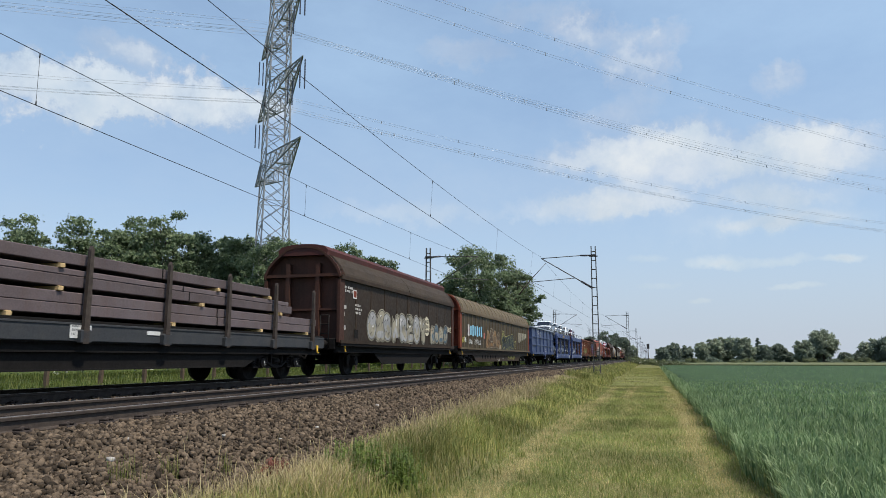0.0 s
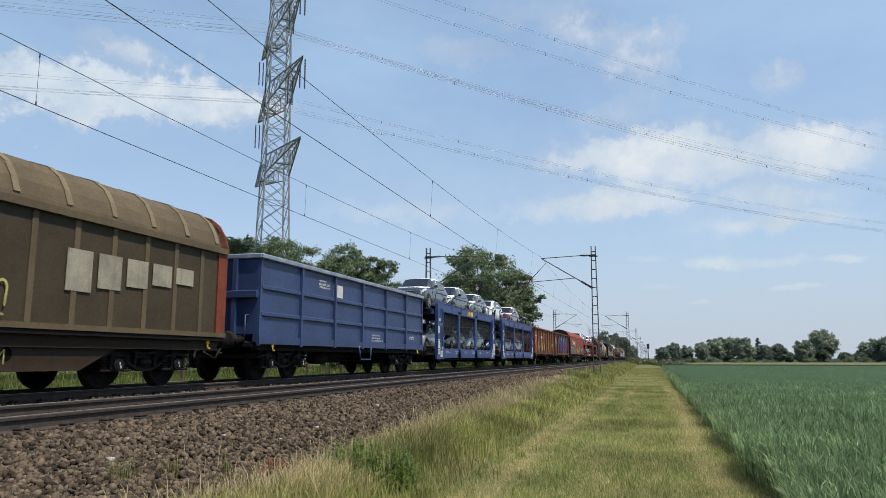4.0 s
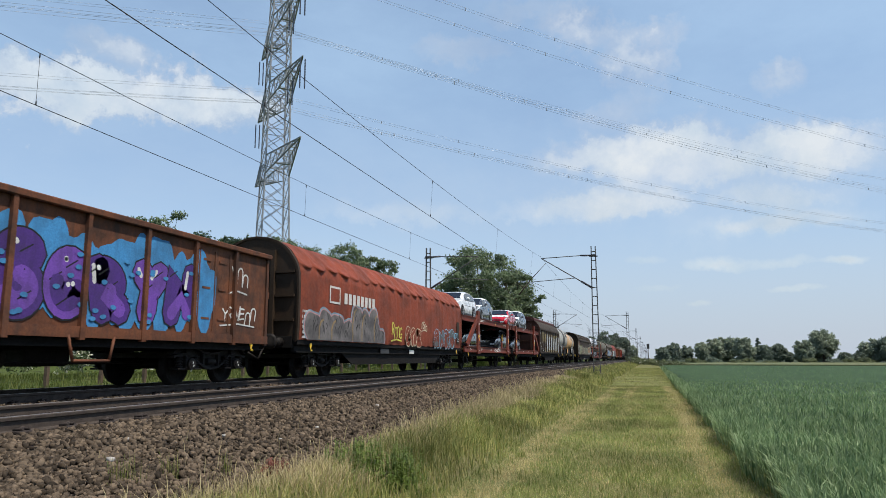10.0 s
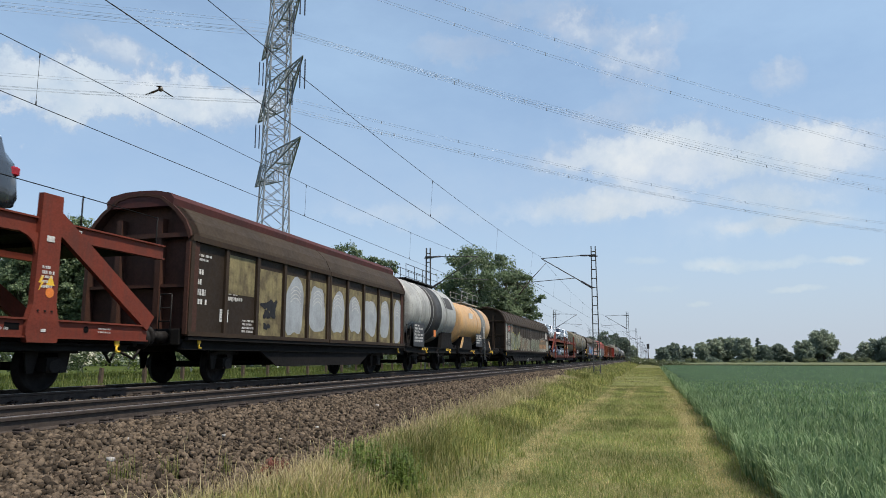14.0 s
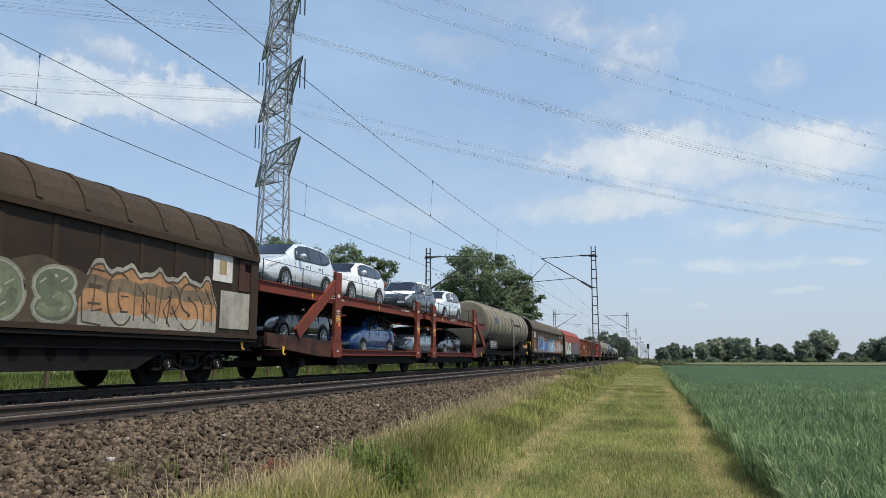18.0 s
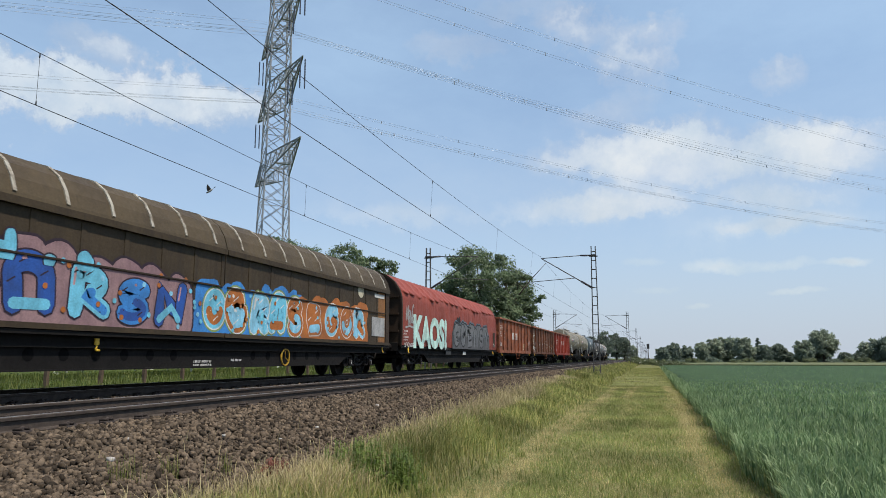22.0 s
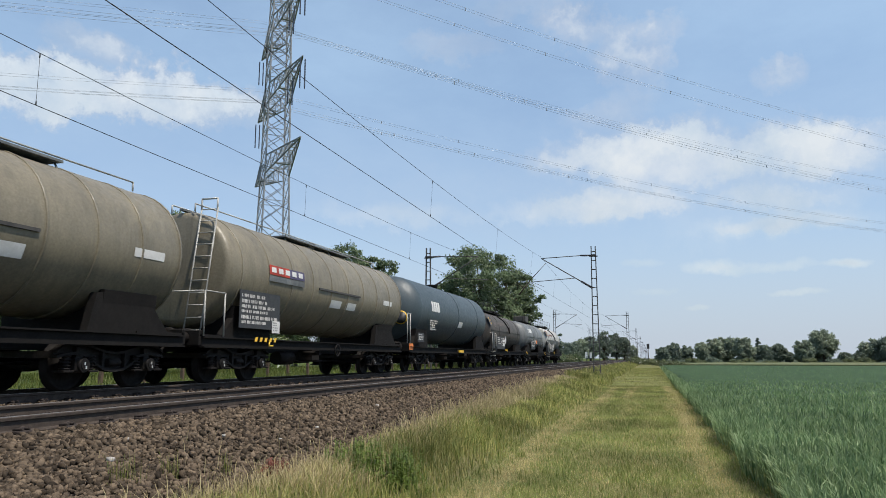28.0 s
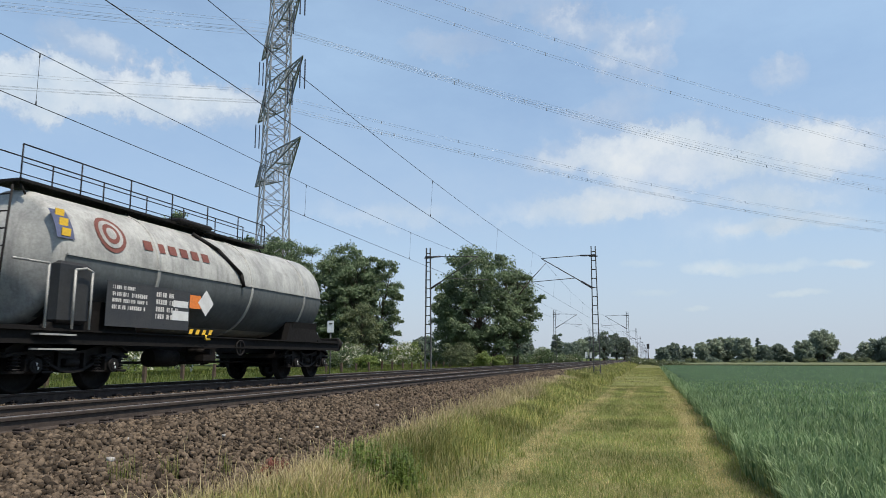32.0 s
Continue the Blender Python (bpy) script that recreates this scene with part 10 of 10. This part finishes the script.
def car(kind, paint_, front, deck, label, film=True):
    ms = car_meshes(kind)
    L, W, st, wr, wy = KINDS[kind]

    def with_mat(key, m):
        k = (kind, key, m.name)
        if k not in PAINTED:
            me = ms[key].copy()
            me.materials.clear()
            me.materials.append(m)
            PAINTED[k] = me
        return PAINTED[k]
    root = new("car", None)
    root.location = (FAR, 0, RAIL + deck)
    tagged(root, label, "car", "new cars on the carriers")
    part("body", with_mat("body", paint_), None, root)
    for k in range(6):
        part("side_window", with_mat("pane%d" % k, C_GLASS), None, root, "dark tinted side window")
    for k in (0, 1):
        part("window_surround", with_mat("band%d" % k, C_DARK), None, root, "black trim round the side windows")
    part("windscreen", with_mat("windscreen", C_GLASS), None, root, "dark glass windscreen")
    part("rear_window", with_mat("rear_window", C_GLASS), None, root)
    if film:
        part("bonnet_film", with_mat("film", C_FILM), None, root, "white protective film on the bonnet")
        part("roof_film", with_mat("roof", C_FILM), None, root, "white protective film on the roof")
        for k in (0, 1):
            part("pillar_film", with_mat("pillar%d" % k, C_FILM), None, root)
        part("tape_strip", with_mat("tape", C_TAPE), None, root)
    part("trim", with_mat("trim", C_DARK), None, root)
    for k in (0, 1):
        part("headlamp", with_mat("lamp%d" % k, C_LAMP), None, root)
        part("tail_lamp", with_mat("tail%d" % k, C_TAIL), None, root)
        part("door_mirror", with_mat("mirror%d" % k, paint_), None, root)
    for k in range(4):
        part("chrome_strip", with_mat("chrome%d" % k, C_CHROME), None, root)
    for k in range(6):
        part("door_seam", with_mat("seam%d" % k, C_DARK), None, root)
    for k in range(4):
        part("door_handle", with_mat("handle%d" % k, paint_), None, root)
    for side in (-1, 1):
        for u in wy:
            t = part("wheel", with_mat("tyre", C_TYRE), None, root)
            t.location = (side * (W / 2 - 0.075), (u - 0.5) * L, wr)
            t.rotation_euler = (0, 0, 0 if side > 0 else math.pi)
            part("rim", with_mat("rim", C_RIM), None, t)
            part("brake_disc", with_mat("hub", C_DARK), None, t)
    MOVERS.append((root, front + L / 2))


UB, LB, UR, LR, UW, LW = 2.925, 0.85, 2.82, 0.97, 2.54, 0.62
for kind, p_, front, deck, label, film in (
        ("suv", C_GREY, 76.05, UB, "dark grey new SUV with white film on bonnet", True), ("mpv", C_BLACK, 80.65, UB, "black new people carrier with white film on roof", True),
        ("suv", car_paint("bronze", (0.10, 0.095, 0.08)), 85.45, UB, "bronze-grey new SUV with white film on bonnet", True), ("suv", C_WHITE, 90.72, UB, "white new SUV on the upper deck", False),
        ("suv", C_MAROON, 97.45, UB, "dark red new SUV with white film on bonnet", True), ("hatch", C_SILVER, 75.85, LB, "silver new hatchback behind the mesh screen", False),
        ("hatch", C_BLACK, 80.25, LB, "black new hatchback behind the mesh screen", False), ("mpv", C_LIGHT, 84.65, LB, "pale grey new people carrier behind the mesh", False),
        # this blue is darkened for the shade under the upper deck
        ("hatch", car_paint("navy", (0.008, 0.02, 0.085)), 90.0, LB, "blue new hatchback with deck shade in its paint, on the lower deck", False), ("hatch", C_LIGHT, 94.47, LB, "pale grey new hatchback behind the mesh", False),
        ("hatch", C_WHITE, 99.1, LB, "white new hatchback behind the mesh screen", False),
        ("suv", C_WHITE, 154.6, UR, "white new SUV on the red carrier's upper deck", False), ("suv", C_GREY, 159.33, UR, "dark grey new SUV with white film on bonnet", True),
        ("hatch", C_RED, 168.4, UR, "bright red new hatchback with white film on bonnet", True), ("mpv", C_GREY, 173.0, UR, "dark grey new people carrier with white film", True),
        ("suv", C_BLACK, 155.88, LR, "black new SUV on the lower deck", False), ("suv", C_BLACK, 164.8, LR, "black new SUV on the carrier's lower deck", False),
        ("hatch", C_BLACK, 170.2, LR, "black new hatchback on the lower deck", False),
        ("mpv", C_LIGHT, 240.5, UW, "silver new people carrier on the upper deck", False), ("suv", C_WHITE, 245.32, UW, "white new SUV with dark side windows", False),
        ("mpv", C_GREY, 252.4, UW, "dark grey new people carrier with white film", True), ("mpv", C_LIGHT, 257.4, UW, "pale silver new people carrier with white film", True),
        ("hatch", C_BLACK, 240.55, LR, "black new hatchback on the lower deck", False), ("mpv", C_BLUE, 246.5, LW, "bright blue new people carrier on the lower deck", False),
        ("hatch", C_SILVER, 252.7, LW, "silver new hatchback on the lower deck", False), ("hatch", C_BLACK, 257.5, LW, "black new hatchback with alloy rims", False)):
    car(kind, p_, front, deck, label, film)


# ---- a bird that swoops over the train ----
M_BIRD = mat("brown_grey_feathers", (0.10, 0.085, 0.07), (0.06, 0.05, 0.045), rough=0.7, s1=30, s2=90, bump=0.1)
M_BIRDPALE = mat("pale_breast_feathers", (0.36, 0.33, 0.29), (0.25, 0.22, 0.19), rough=0.7, s1=30, s2=90, bump=0.1)


def build_bird():
    root = new("bird", None)
    tagged(root, "small brown-grey bird in flight with spread wings", "bird")
    body = [(-0.11, 0.004), (-0.09, 0.022), (-0.05, 0.036), (0.0, 0.04), (0.05, 0.03), (0.09, 0.016), (0.12, 0.006)]
    part("body", Shape().lathe([(-y, q) for y, q in body][::-1], 12, "y"), M_BIRDPALE, root)
    part("head", Shape().lathe([(0.09, 0.006), (0.10, 0.02), (0.12, 0.025), (0.14, 0.02), (0.152, 0.008), (0.17, 0.001)], 10, "y", (0, 0, 0.012)), M_BIRD, root)
    tail = Shape()
    for k in range(5):
        a = (k - 2) * 0.16
        tail.box(0, 0, 0, 0.02, 0.13, 0.004, Matrix.Translation((0, -0.1, 0.002 + 0.001 * k)) @ Matrix.Rotation(a, 4, "Z") @ Matrix.Translation((0, -0.065, 0)))
    part("tail", tail, M_BIRD, root)
    wings = []
    for side in (-1, 1):
        up = [(0.0, 0.055), (0.07, 0.075), (0.13, 0.06), (0.20, 0.01), (0.245, -0.06)]
        lo = [(0.0, -0.055), (0.07, -0.06), (0.13, -0.07), (0.19, -0.065), (0.235, -0.075)]
        n = len(up)
        vs = [(side * x, y, z) for z in (0.003, -0.003) for x, y in up + lo]
        fs = [(i, i + 1, n + i + 1, n + i) for i in range(n - 1)] + [(2 * n + n + i, 2 * n + n + i + 1, 2 * n + i + 1, 2 * n + i) for i in range(n - 1)]
        ring = list(range(n)) + list(range(2 * n - 1, n - 1, -1))
        fs += [(p, q, q + 2 * n, p + 2 * n) for p, q in zip(ring, ring[1:] + ring[:1])]
        wing = part("wing", Shape().add(vs, fs), M_BIRD, root)
        wings.append((wing, side))
    return root, wings


# seconds and place, from far behind the camera to the fields beyond the line
FLIGHTS = (((0.0, (60, -240, 30)), (6.0, (40, -140, 20)), (12.0, (6, -24, 7)), (13.4, (-1.2, -2.6, 4.1)), (13.8, (-4.24, 3.76, 4.7)), (13.9, (-5.59, 6.07, 5.09)), (14.0, (-7.09, 8.78, 5.6)), (14.1, (-8.68, 11.32, 6.14)), (14.2, (-10.27, 13.96, 6.37)),
          (14.3, (-12.21, 17.03, 6.31)), (14.4, (-14.15, 19.98, 6.3)), (14.7, (-21.5, 25.0, 5.2)), (15.2, (-36, 30, 4.4)), (18.0, (-110, 40, 8)), (32.0, (-420, 60, 30))),
           ((0.0, (-60, -240, 30)), (16.0, (-30, -60, 16)), (19.0, (-16, 6, 16)), (20.3, (-16.15, 14.0, 16.76)), (20.6, (-14.02, 14.8, 13.05)), (20.8, (-12.85, 15.2, 11.2)), (20.9, (-12.49, 15.4, 10.63)), (21.0, (-12.27, 15.6, 10.1)), (21.1, (-12.21, 15.75, 9.66)), (21.2, (-12.2, 15.9, 9.16)), (21.3, (-13.33, 16.04, 8.49)), (21.5, (-12.74, 16.72, 8.01)), (21.6, (-13.08, 17.77, 7.98)), (21.7, (-13.22, 18.95, 7.99)), (21.8, (-13.54, 19.95, 8.09)), (21.9, (-13.83, 20.52, 7.65)), (22.0, (-14.49, 20.81, 7.25)), (22.1, (-14.92, 20.61, 6.85)), (22.2, (-15.06, 19.89, 6.76)), (22.4, (-15.66, 18.80, 6.64)), (24.5, (-40, 10, 7)), (32.0, (-260, -40, 20))))
BIRDS = [build_bird() for _ in FLIGHTS]


# ---- what moves ----
def motions():
    ts = [k * 0.5 for k in range(65)]
    for ob, y0 in MOVERS:
        b = ob.matrix_basis.copy()
        rows = []
        for t in ts:
            m = b.copy()
            m.translation.y = y0 - travel(t)
            rows.append((t, m))
        walk(ob, rows)
    for (bird, wings), flight, start in zip(BIRDS, FLIGHTS, (13.6, 20.7)):
        rows = []
        for k, (t, p) in enumerate(flight):
            q = flight[k + 1][1] if k < len(flight) - 1 else tuple(2 * a - b for a, b in zip(p, flight[k - 1][1]))
            rows.append((t, Matrix.Translation(p) @ (Vector(q) - Vector(p)).to_track_quat("Y", "Z").to_matrix().to_4x4()))
        walk(bird, rows)
        for wing, side in wings:
            beat = [(0.0, 10)] + [(start + 0.1 * k, 50 if k % 2 else -30) for k in range(18)] + [(32.0, 10)]
            walk(wing, [(t, Matrix.Rotation(radians(-a * side), 4, "Y")) for t, a in beat])
    walk(clouds, [(t, Matrix.Translation(DRIFT * ((t - 12.0) / 32))) for t in (0.0, 16.0, 32.0)])
    # every wheelset turns as the train rolls; they share one turning action
    if WHEELS:
        first = WHEELS[0]
        walk(first, [(k / FPS, Matrix.Rotation(travel(k / FPS) / WHEEL_R, 4, "X")) for k in range(32 * FPS + 1)])
        act, slot = first.animation_data.action, first.animation_data.action_slot
        for w in WHEELS[1:]:
            w.rotation_mode = "QUATERNION"
            w.animation_data_create()
            w.animation_data.action = act
            w.animation_data.action_slot = slot


motions()
